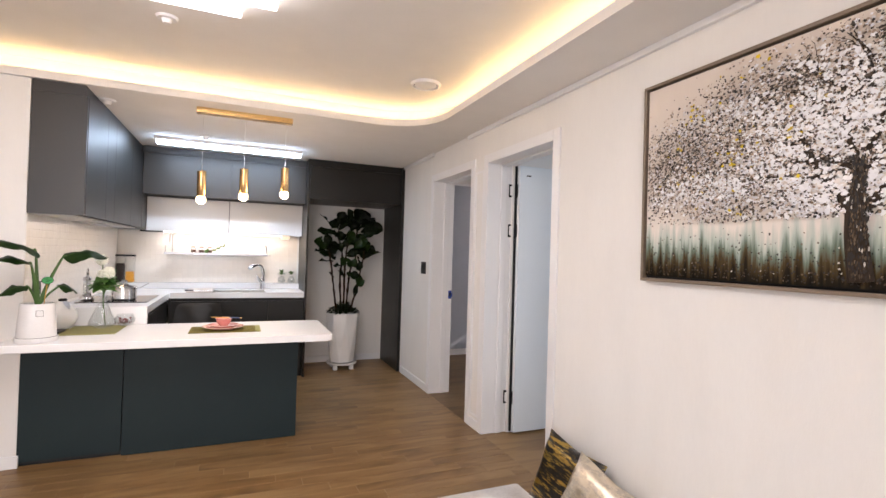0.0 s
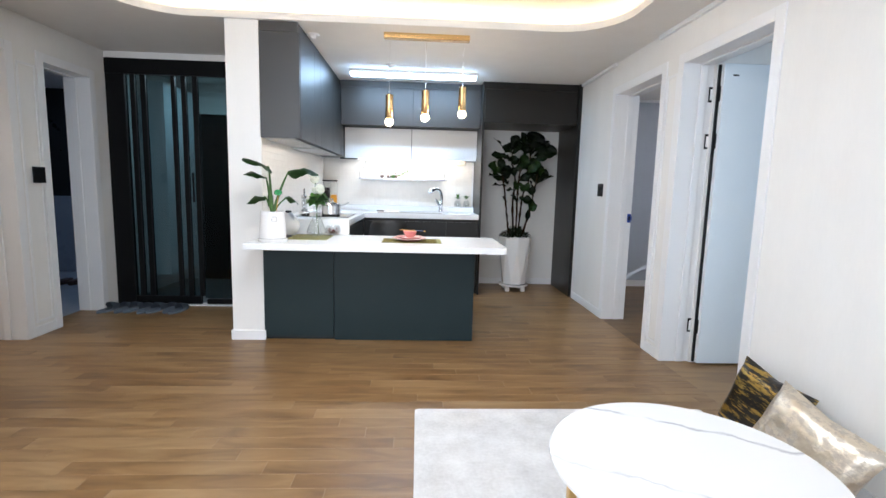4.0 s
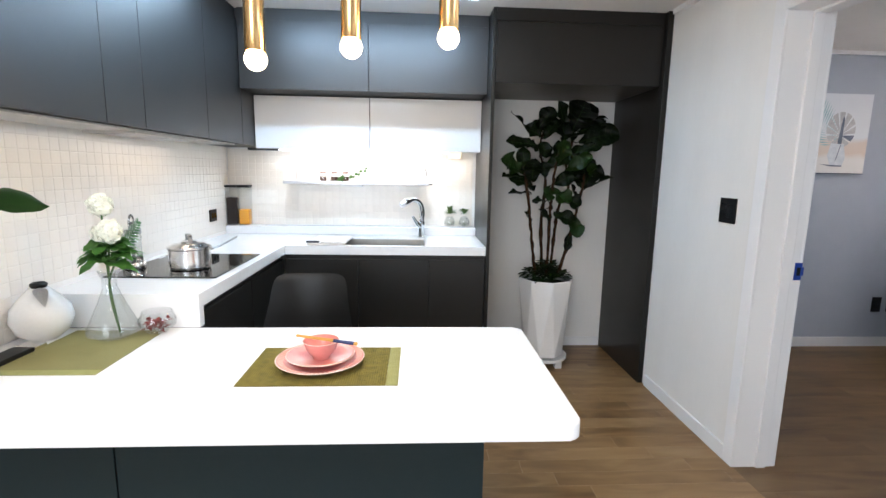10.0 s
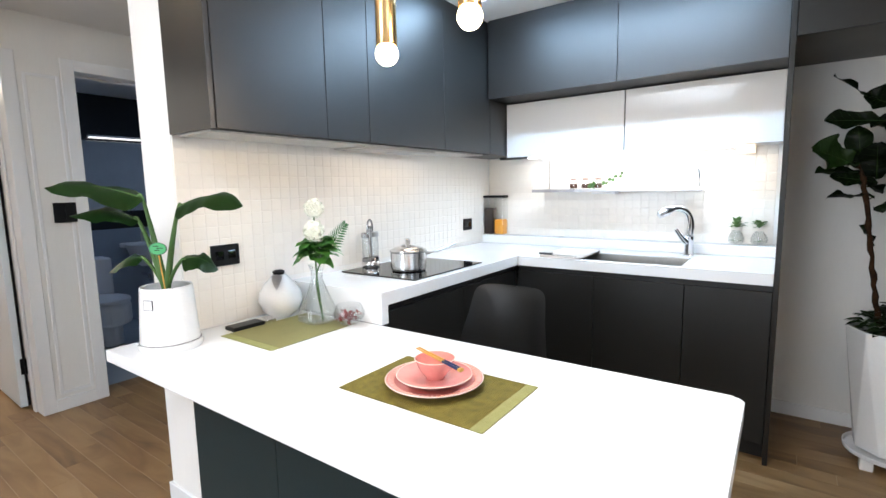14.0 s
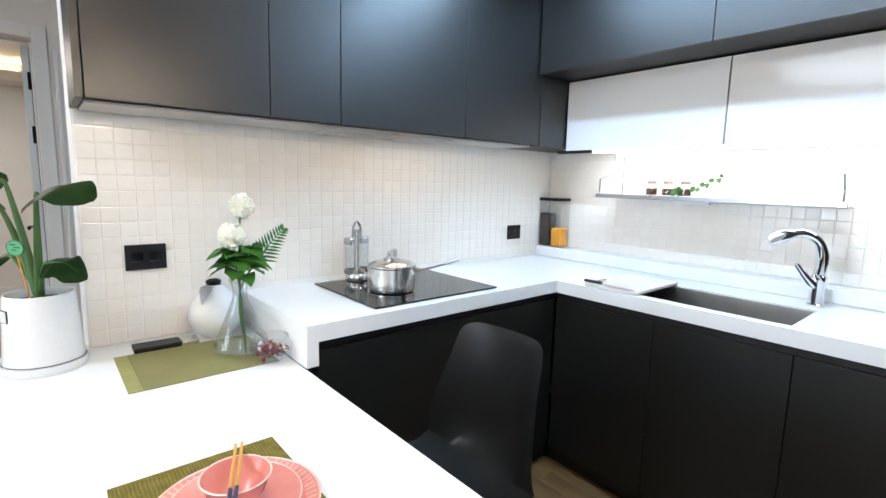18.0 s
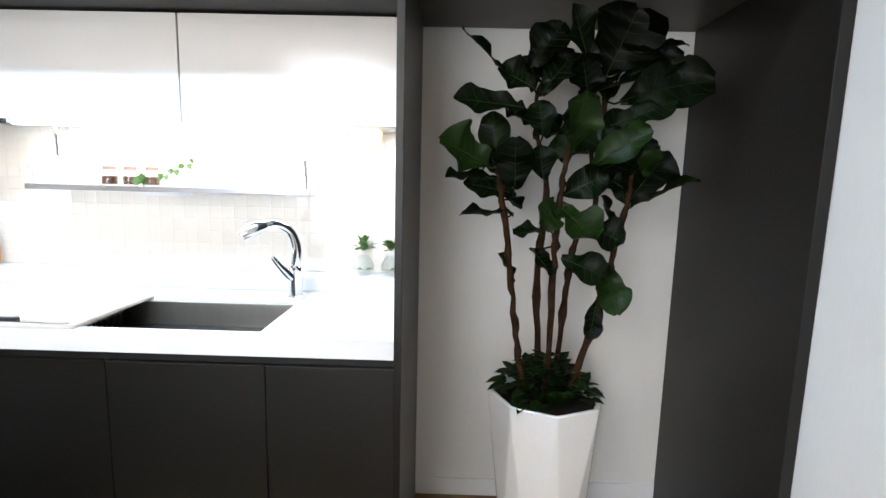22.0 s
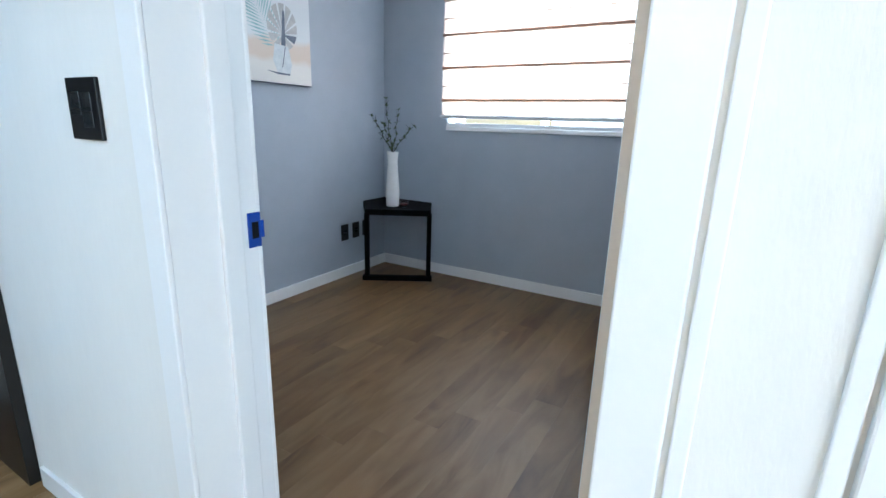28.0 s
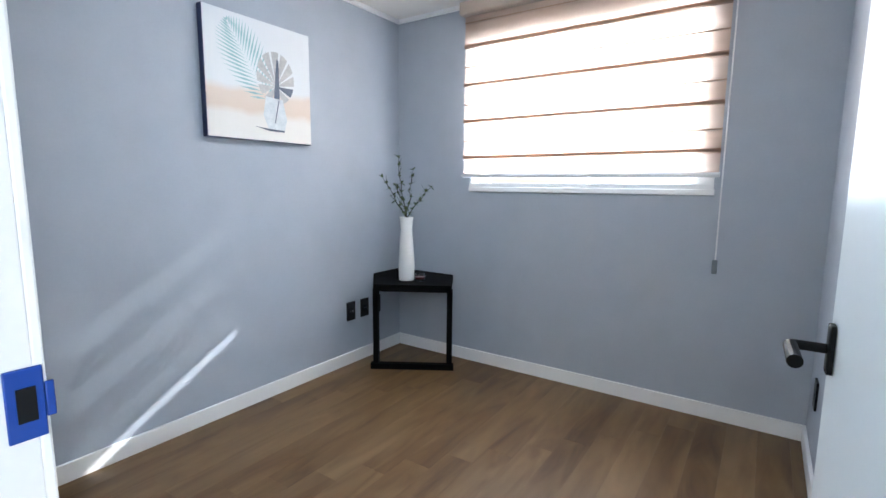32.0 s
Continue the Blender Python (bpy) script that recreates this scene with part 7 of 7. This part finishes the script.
for line, leaves in fig_stems:
    pts = curved([(FX + x, FY + y, z) for x, y, z in line], 8)
    bent = [q + Vector((rr.uniform(-0.0035, 0.0035), rr.uniform(-0.0035, 0.0035), 0)) for q in pts]
    part("trunk", tube(bent, [0.0112 * (1 - 0.40 * k / (len(pts) - 1)) + (0.0040 if k % 4 == 2 else 0.0) + rr.uniform(-0.0022, 0.0022) for k in range(len(pts))], 9), FIGBARK, fig, "", True)
    for x0, z0, x1, z1, wide, fwd in leaves:
        foot, tip = Vector((FX + x0, FY - 0.02 - fwd * 0.3, z0)), Vector((FX + x1, FY - 0.03 - fwd, z1))
        root = min(pts, key=lambda q: (q - foot).length)
        way = tip - foot
        slim = wide < 0.07
        face = Vector((rr.uniform(-0.3, 0.3), -0.25 if slim else -0.9, 1.0 if slim else rr.uniform(0.1, 0.6)))
        lb3, vn3 = fig_leaf(foot, way, face, way.length * 1.12, max(wide * 1.25, 0.065 if slim else 0.0), rr.uniform(-0.05, 0.25), rr)
        tube([root, root.lerp(foot, 0.6) + Vector((0, 0, -0.008)), foot + way * 0.04], 0.0032, 5, lb3)
        lf = part("leaf", lb3, FIGPALE if fwd >= 0.09 else FIGLEAF, fig, "", True)
        part("vein", vn3, FIGVEIN, lf)
    for k in range(4):
        p = pts[int((0.74 + 0.08 * k) * (len(pts) - 1))]
        way = Vector((rr.uniform(-0.9, 0.9), rr.uniform(0.0, 0.7), rr.uniform(-0.2, 0.8))).normalized()
        lb3, vn3 = fig_leaf(p + way * 0.02, way, (rr.uniform(-0.4, 0.4), -0.7, 0.6), rr.uniform(0.10, 0.14), rr.uniform(0.075, 0.10), rr.uniform(0.2, 0.7), rr)
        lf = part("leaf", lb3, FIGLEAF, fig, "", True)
        part("vein", vn3, FIGVEIN, lf)
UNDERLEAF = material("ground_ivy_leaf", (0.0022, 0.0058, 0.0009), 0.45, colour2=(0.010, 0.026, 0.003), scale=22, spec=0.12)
ub = bmesh.new()
for k in range(210):
    a, q = rr.uniform(0, 6.28), abs(rr.gauss(0, 0.085))
    q = min(q, 0.135)
    p = Vector((FX + q * math.cos(a), FY + q * math.sin(a), 0.64 + rr.uniform(0.0, 0.12) * (1.1 - q / 0.19)))
    d = Vector((math.cos(a) + rr.uniform(-0.6, 0.6), math.sin(a) + rr.uniform(-0.6, 0.6), rr.uniform(0.0, 0.8)))
    leaf_blade(ub, p, d, (0, 0, 1), rr.uniform(0.045, 0.075), rr.uniform(0.034, 0.05), 0.6, 0.3, 5, 0.7, 0.1)
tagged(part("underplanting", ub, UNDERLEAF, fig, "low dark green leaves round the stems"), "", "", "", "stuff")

# ---- bedroom things ----
win = thing("window_1", (6.005, (WY0 + WY1) / 2, WZ0), "white framed window behind a banded blind", "window", "", "structure")
for a in ((5.935, WY0 - 0.005, WZ0 - 0.002, 6.045, WY1 + 0.005, WZ0 + 0.028), ):
    part("window_sill", box(*a, 0.003), TRIM, win)
part("casing", box(5.934, WY0, WZ0 + 0.0285, 5.943, WY1, WZ0 + 0.055, 0.002), TRIM, win)
for y0, y1, x in ((WY0 + 0.001, 1.0, 6.055), (0.96, WY1 - 0.001, 6.09)):
    fr = part("window_frame", box(x, y0, WZ0 + 0.029, x + 0.03, y1, WZ0 + 0.05, 0.002, bm=box(x, y0, WZ1 - 0.05, x + 0.03, y1, WZ1 - 0.001, 0.002)), TRIM, win)
    wl, wr = (0.10, 0.035) if y0 < 0.5 else (0.035, 0.062)
    part("stile", box(x, y0, WZ0 + 0.051, x + 0.03, y0 + wl, WZ1 - 0.051, 0.002), TRIM, fr)
    part("stile", box(x, y1 - wr, WZ0 + 0.051, x + 0.03, y1, WZ1 - 0.051, 0.002), TRIM, fr)
    pn = part("pane", box(x + 0.012, y0 + wl + 0.001, WZ0 + 0.051, x + 0.018, y1 - wr - 0.001, WZ1 - 0.051), GLASS, fr)
    pn.visible_shadow = False


for y0, y1 in ((WY0 + 0.0005, 0.388), (1.693, WY1 - 0.0005)):
    part("fixed_frame", box(5.9465, y0, WZ0 + 0.0285, 6.052, y1, WZ1 - 0.0005, 0.002), TRIM, win)
part("fixed_frame", box(5.9465, 0.3885, 2.062, 6.052, 1.6925, WZ1 - 0.0005, 0.002), TRIM, win)


def cloth(name, colour, see, through_w):
    m = bpy.data.materials.new(name)
    m.use_nodes = True
    n, l = m.node_tree.nodes, m.node_tree.links
    out = n["Material Output"]
    n.remove(n["Principled BSDF"])
    df, tr, tp = n.new("ShaderNodeBsdfDiffuse"), n.new("ShaderNodeBsdfTranslucent"), n.new("ShaderNodeBsdfTransparent")
    tc, nz, mx = n.new("ShaderNodeTexCoord"), n.new("ShaderNodeTexNoise"), n.new("ShaderNodeMix")
    nz.inputs["Scale"].default_value = 350
    mx.data_type = "RGBA"
    mx.inputs[6].default_value, mx.inputs[7].default_value = (*colour, 1), (*[c * 0.8 for c in colour], 1)
    l.new(tc.outputs["Object"], nz.inputs["Vector"])
    l.new(nz.outputs["Fac"], mx.inputs[0])
    for q in (df, tr):
        l.new(mx.outputs[2], q.inputs["Color"])
    a, b = n.new("ShaderNodeMixShader"), n.new("ShaderNodeMixShader")
    a.inputs[0].default_value, b.inputs[0].default_value = through_w, see
    l.new(df.outputs[0], a.inputs[1])
    l.new(tr.outputs[0], a.inputs[2])
    l.new(a.outputs[0], b.inputs[1])
    l.new(tp.outputs[0], b.inputs[2])
    l.new(b.outputs[0], out.inputs["Surface"])
    return m


BANDCLOTH = cloth("beige_blind_band", (0.62, 0.47, 0.38), 0.0, 0.55)
SHEERCLOTH = cloth("sheer_blind_band", (0.70, 0.56, 0.47), 0.11, 0.6)
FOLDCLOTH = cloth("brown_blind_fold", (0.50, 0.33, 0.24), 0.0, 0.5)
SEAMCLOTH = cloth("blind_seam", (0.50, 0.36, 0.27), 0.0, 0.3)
blind = thing("roller_blind", (5.905, 1.05, 1.24), "beige banded roller blind lowered over the window", "blind")
part("headbox", box(5.86, 0.25, 2.245, 5.942, 1.757, 2.325, 0.012, 3), material("blind_headbox", (0.42, 0.36, 0.31), 0.5), blind, "taupe blind headbox")
rows2 = (2.244, 2.206, 2.057, 1.94, 1.82, 1.708, 1.595, 1.478, 1.367, 1.27)
for k, (zz, zl) in enumerate(zip(rows2, rows2[1:])):
    h = zz - zl
    full = k % 2 == 1
    fbm = bmesh.new()
    x0 = 5.913
    ys = [0.272 + 1.465 * i / 12 for i in range(13)]
    # each fold swells forward towards its lower seam
    vs = [[fbm.verts.new((x0 + dx + 0.0012 * math.sin(i * 2.1 + k), y, z3)) for i, y in enumerate(ys)] for dx, z3 in ((0, zz), (-0.003, zz - h * 0.35), (-0.009 if full else -0.004, zz - h * 0.8), (-0.010 if full else -0.002, zz - h + 0.002), (-0.001, zz - h - 0.006))]
    for a, b in zip(vs, vs[1:]):
        for i in range(12):
            fbm.faces.new((a[i], a[i + 1], b[i + 1], b[i]))
    part("slat", fbm, BANDCLOTH if full else SHEERCLOTH, blind)
    if full:
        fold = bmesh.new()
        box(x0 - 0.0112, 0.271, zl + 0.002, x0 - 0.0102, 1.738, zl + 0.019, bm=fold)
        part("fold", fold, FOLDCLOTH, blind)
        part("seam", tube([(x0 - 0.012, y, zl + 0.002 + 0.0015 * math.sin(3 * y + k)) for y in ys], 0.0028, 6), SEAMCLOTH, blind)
    else:
        part("seam", tube([(x0 - 0.005, 0.272, zl), (x0 - 0.005, 1.737, zl)], 0.003, 6), SEAMCLOTH, blind)
part("bottom_bar", box(5.905, 0.268, 1.245, 5.923, 1.742, 1.273, 0.004, 2), PADWHITE, blind, "white bottom bar")
part("bottom_bar", box(5.891, 0.266, 1.251, 5.905, 1.745, 1.265, 0.003, 2), PADWHITE, blind, "white bottom bar")
part("cord", tube([(5.9, 0.252, 2.28), (5.898, 0.254, 1.6), (5.9, 0.256, 0.84)], 0.0035, 6), PADWHITE, blind, "white pull cord")
part("cord_weight", box(5.891, 0.245, 0.77, 5.909, 0.269, 0.84, 0.004), GREYPLASTIC, blind)

pic = thing("canvas_picture", (4.8, 2.30, 1.42), "square canvas of pale leaves in a glass jar", "picture")
X0, X1, Z0, Z1 = 4.488, 5.104, 1.42, 2.015
def sky_canvas():
    m = bpy.data.materials.new("pale_canvas")
    m.use_nodes = True
    n, l = m.node_tree.nodes, m.node_tree.links
    tc, sep, nz, add, rmp = n.new("ShaderNodeTexCoord"), n.new("ShaderNodeSeparateXYZ"), n.new("ShaderNodeTexNoise"), n.new("ShaderNodeMath"), n.new("ShaderNodeValToRGB")
    l.new(tc.outputs["Object"], sep.inputs[0])
    l.new(tc.outputs["Object"], nz.inputs["Vector"])
    nz.inputs["Scale"].default_value = 5
    add.operation = "MULTIPLY_ADD"
    add.inputs[1].default_value = 0.10
    l.new(nz.outputs["Fac"], add.inputs[0])
    l.new(sep.outputs["Z"], add.inputs[2])
    stops = ((0.0, (0.72, 0.70, 0.68)), (0.16, (0.72, 0.69, 0.66)), (0.20, (0.66, 0.55, 0.47)), (0.28, (0.68, 0.58, 0.51)), (0.32, (0.70, 0.72, 0.74)), (0.7, (0.66, 0.68, 0.72)))
    while len(rmp.color_ramp.elements) < len(stops):
        rmp.color_ramp.elements.new(0.5)
    for e, (p, c) in zip(rmp.color_ramp.elements, stops):
        e.position, e.color = p, (*c, 1)
    l.new(add.outputs[0], rmp.inputs[0])
    l.new(rmp.outputs[0], n["Principled BSDF"].inputs["Base Color"])
    n["Principled BSDF"].inputs["Roughness"].default_value = 0.7
    return m
part("canvas", box(X0, 2.273, Z0, X1, 2.3095, Z1, 0.001), sky_canvas(), pic)
part("edge", box(X0 - 0.004, 2.276, Z0 - 0.004, X0 - 0.0003, 2.309, Z1, 0), NAVY, pic, "dark canvas edge")
part("edge", box(X0 - 0.004, 2.276, Z0 - 0.0045, X1, 2.309, Z0 - 0.0003, 0), NAVY, pic, "dark canvas edge")
F = 2.2722
def on_canvas(pts, mat, name, dy=0.0):
    b = bmesh.new()
    b.faces.new([b.verts.new((X0 + u * (X1 - X0), F - dy, Z0 + v * (Z1 - Z0))) for u, v in pts])
    part(name, b, mat, pic)
TEALP, GREYP, DARKP = (material(nm, c, 0.6, colour2=c2, scale=20) for nm, c, c2 in (("teal_paint", (0.22, 0.40, 0.42), (0.38, 0.54, 0.56)), ("grey_paint", (0.36, 0.36, 0.38), (0.56, 0.55, 0.54)), ("slate_paint", (0.06, 0.08, 0.13), (0.15, 0.17, 0.22))))
fr2 = bmesh.new()
for k in range(20):
    f = k / 19
    bx, bz = 0.53 - 0.33 * f, 0.36 + 0.56 * f
    for s in (-1, 1):
        a = math.atan2(0.56, -0.33) + s * (1.05 - 0.55 * f)
        ln = 0.27 * math.sin(math.pi * (0.18 + 0.80 * f)) + 0.02
        ex, ez = bx + ln * math.cos(a), bz + ln * math.sin(a)
        px, pz = -math.sin(a) * 0.009, math.cos(a) * 0.009
        q = [(bx, bz), ((bx + ex) / 2 + px, (bz + ez) / 2 + pz), (ex, ez), ((bx + ex) / 2 - px, (bz + ez) / 2 - pz)]
        fr2.faces.new([fr2.verts.new((X0 + u * (X1 - X0), F, Z0 + v * (Z1 - Z0))) for u, v in q])
part("painted_palm", fr2, TEALP, pic)
for k in range(11):
    a0 = radians(-70 + k * 30)
    a1 = a0 + radians(23)
    on_canvas([(0.63, 0.48)] + [(0.63 + 0.19 * math.cos(a), 0.55 + 0.225 * math.sin(a)) for a in (a0, (a0 + a1) / 2, a1)], (GREYP, GREYP, DARKP)[(k * 2) % 3] if k % 4 == 1 else GREYP, "painted_leaf", 0.0006 + 0.0001 * k)
on_canvas([(0.60, 0.36), (0.66, 0.36), (0.66, 0.70), (0.64, 0.72)], DARKP, "painted_stem", 0.0025)
GLP = material("glass_paint", (0.50, 0.54, 0.58), 0.6, colour2=(0.70, 0.72, 0.74), scale=25)
on_canvas([(0.54, 0.10), (0.70, 0.09), (0.73, 0.20), (0.69, 0.37), (0.52, 0.38), (0.49, 0.22)], GLP, "painted_jar", 0.003)
on_canvas([(0.40, 0.115), (0.55, 0.085), (0.70, 0.085), (0.70, 0.10), (0.54, 0.105)], DARKP, "painted_shadow", 0.0035)
on_canvas([(0.60, 0.16), (0.61, 0.16), (0.655, 0.36), (0.645, 0.36)], DARKP, "painted_stalk", 0.004)

# corner stand: straight front, cut to the corner
BLACKWOOD = material("black_stained_wood", (0.004, 0.004, 0.0045), 0.65, colour2=(0.005, 0.0045, 0.0045), bump=0.2, spec=0.04)
stand = thing("corner_table", (5.7, 2.0, 0), "black triangular corner table", "side table")
topo = [(5.375, 2.055), (5.62, 1.635), (5.9435, 1.83), (5.9435, 2.3095), (5.66, 2.3095)]
d = (Vector((5.715, 1.70)) - Vector((5.46, 2.115))).normalized()
nrm = Vector((-d.y, d.x))
part("top", slab(topo, 0.535, 0.58, 0.004), BLACKWOOD, stand)
for P in ((5.455, 2.105), (5.705, 1.70)):
    o = [(P[0] + a * d.x * 0.018 + b * nrm.x * 0.018, P[1] + a * d.y * 0.018 + b * nrm.y * 0.018) for a, b in ((-1, -1), (1, -1), (1, 1), (-1, 1))]
    part("leg", slab(o, 0.0405, 0.5345, 0.002), BLACKWOOD, stand)
def beam(p, q, z0, z1, w, nm):
    p, q = Vector(p), Vector(q)
    dd = (q - p).normalized()
    m = Vector((-dd.y, dd.x)) * w
    part(nm, slab([tuple(p - m), tuple(q - m), tuple(q + m), tuple(p + m)], z0, z1, 0.002), BLACKWOOD, stand)
beam((5.435, 2.135), (5.72, 1.675), 0.0, 0.04, 0.02, "foot_rail")
vz = 0.5805
vs2 = thing("tall_vase", (5.615, 1.98, vz), "tall slim white vase with dry branches", "vase")
VX, VY = 5.615, 1.98
part("vase", lathe([(0, vz), (0.048, vz), (0.05, vz + 0.005), (0.053, vz + 0.10), (0.044, vz + 0.24), (0.037, vz + 0.33), (0.042, vz + 0.39), (0.046, vz + 0.41), (0.042, vz + 0.41), (0.034, vz + 0.33), (0, vz + 0.30)], (VX, VY, 0), 36), CERAMIC, vs2, "", True)
rr = random.Random(12)
TWIG = material("dark_twig", (0.05, 0.05, 0.03), 0.8, colour2=(0.03, 0.025, 0.018), scale=30)
BUD = material("olive_leaf", (0.07, 0.11, 0.03), 0.6, colour2=(0.05, 0.07, 0.03), scale=30)
for e in ((-0.10, 0.10, 0.26), (-0.03, 0.05, 0.39), (0.05, -0.02, 0.31), (0.12, -0.09, 0.20), (-0.02, 0.06, 0.22)):
    p0 = Vector((VX, VY, vz + 0.40))
    pts = [p0 + Vector(e) * (k / 7) + Vector((rr.uniform(-1, 1), rr.uniform(-1, 1), 0)) * 0.012 for k in range(8)]
    pts[0] = p0
    twb = tube(pts, [0.004 - 0.0004 * k for k in range(8)], 6)
    for k in (3, 5, 6):
        tube([pts[k], pts[k] + Vector((rr.uniform(-1, 1), rr.uniform(-1, 1), 1.2)).normalized() * 0.05], [0.002, 0.001], 5, twb)
    br = part("branch", twb, TWIG, vs2)
    lv = bmesh.new()
    for k in range(1, 8):
        for _ in range(5):
            leaf_blade(lv, pts[k], (rr.uniform(-1, 1), rr.uniform(-1, 1), rr.uniform(-0.3, 1)), (0, 0, 1), rr.uniform(0.02, 0.038), 0.017, 0.3, 0.3, 4)
    tagged(part("buds", lv, BUD, br), "", "", "", "stuff")
wg = thing("glass_bowl", (5.62, 1.875, vz), "small round glass with dark red contents", "glass")
part("glass", lathe([(0, vz + 0.001), (0.018, vz + 0.001), (0.036, vz + 0.018), (0.038, vz + 0.035), (0.028, vz + 0.055), (0.026, vz + 0.055), (0.035, vz + 0.035), (0.033, vz + 0.02), (0, vz + 0.006)], (5.62, 1.875, 0), 28), GLASS, wg, "", True)
part("contents", lathe([(0, vz + 0.007), (0.031, vz + 0.02), (0.033, vz + 0.03), (0, vz + 0.033)], (5.62, 1.875, 0), 20), material("dark_red", (0.12, 0.012, 0.012), 0.4), wg)

# ---- tiles ----
def pillow(w, t=0.004):
    """A glazed tile, face along +x, with softly rounded edges."""
    bm = bmesh.new()
    h, i = w / 2, w / 2 - 0.0065
    rings = [[bm.verts.new((x, sy * r, sz * r)) for sy, sz in ((-1, -1), (1, -1), (1, 1), (-1, 1))] for x, r in ((-0.0004, h), (t * 0.45, h - 0.0010), (t * 0.82, h - 0.0026), (t, i))]
    for a, b in zip(rings, rings[1:]):
        for k in range(4):
            bm.faces.new((a[k], a[(k + 1) % 4], b[(k + 1) % 4], b[k]))
    bm.faces.new(rings[-1])
    return bm


def tile_field(name, label, origin, turn, cols, rows, near, skip):
    """A tiled splashback: grout bed, the nearest tiles one by one, the rest joined."""
    pitch = 0.0505
    bed = box(-0.0045, 0, 0, 0, cols * pitch, rows * pitch)
    bmesh.ops.transform(bed, matrix=Matrix.Translation(origin) @ turn, verts=bed.verts)
    ob = structure(name, bed, GROUT, label, "wall tiles")
    src = pillow(0.0505, 0.0009)
    me = bpy.data.meshes.new("tile")
    src.to_mesh(me)
    me.materials.append(TILEWHITE)
    rest = bmesh.new()
    rj = random.Random(4)
    for c in range(cols):
        for r2 in range(rows):
            if skip(c, r2):
                continue
            m = Matrix.Translation(origin) @ turn @ pose(0.0002 + rj.uniform(0, 0.0005), (c + 0.5) * pitch, (r2 + 0.5) * pitch, 0, rj.uniform(-0.8, 0.8), rj.uniform(-0.8, 0.8))
            if near(c, r2):
                t = new("tile", me)
                t.parent, t.matrix_basis = ob, m
            else:
                k = len(rest.verts)
                rest.from_mesh(me)
                rest.verts.ensure_lookup_table()
                bmesh.ops.transform(rest, matrix=m, verts=rest.verts[k:])
    src.free()
    tagged(part("tile_rest", rest, TILEWHITE, ob), "", "", "", "stuff")


TURN_BACK = pose(0, 0, 0, 0, 0, -90)
tile_field("wall_tiles_side", "white glossy square wall tiles beside the hob", (0.2395, 0.004, 0.777), pose(0, 0, 0), 46, 15,
           lambda c, r: c < 24 and r > 2, lambda c, r: r < 3 and c > 8)
tile_field("wall_tiles_back", "white glossy square wall tiles behind the sink", (0.2398, 2.3455, 0.966), TURN_BACK, 36, 11,
           lambda c, r: c > 8, lambda c, r: False)

# ---- floor planks ----
def planks(owner, x0, x1, y0, y1, near, phase, length=0.82, g=0.0008, wid=0.0978, near_mat=OAK):
    """Boards along x in staggered rows; the nearest are pieces of their own, the rest are joined."""
    rp = random.Random(9)
    shared = {}
    rest = bmesh.new()
    row = math.floor((y0 + 1.268) / wid)
    while -1.268 + row * wid < y1:
        ya, yb = max(y0, -1.268 + row * wid), min(y1, -1.268 + (row + 1) * wid)
        start = 0.057 - 0.142 * row + phase
        k = math.floor((x0 - start) / length)
        while start + k * length < x1:
            xa, xb = max(x0, start + k * length), min(x1, start + (k + 1) * length)
            k += 1
            if xb - xa < 0.004 or yb - ya < 0.004:
                continue
            key = (round(xb - xa, 3), round(yb - ya, 3))
            if near((xa + xb) / 2, (ya + yb) / 2):
                if key not in shared:
                    b = slab([(-(xb - xa) / 2 + g, -(yb - ya) / 2 + g), ((xb - xa) / 2 - g, -(yb - ya) / 2 + g), ((xb - xa) / 2 - g, (yb - ya) / 2 - g), (-(xb - xa) / 2 + g, (yb - ya) / 2 - g)], -0.004, 0.0, 0.0007)
                    shared[key] = bpy.data.meshes.new("plank")
                    b.to_mesh(shared[key])
                    b.free()
                    shared[key].materials.append(near_mat)
                p = new("plank", shared[key])
                p.parent, p.location = owner, ((xa + xb) / 2, (ya + yb) / 2, rp.uniform(-0.0002, 0.0002))
            else:
                slab([(xa + g, ya + g), (xb - g, ya + g), (xb - g, yb - g), (xa + g, yb - g)], -0.004, 0.0, 0, rest)
        row += 1
    tagged(part("plank_rest", rest, OAKREST, owner), "", "", "", "stuff")


planks(bpy.data.objects["floor"], -1.67, XR, -5.4, 2.35, lambda x, y: -2.1 < y < 1.0 or (y >= 1.0 and x > 2.1), 0.0)
planks(bpy.data.objects["floor_bedroom"], XR, XE, -0.17, YN, lambda x, y: True, 0.3, 1.18, 0.0003, 0.128, DIMOAK)
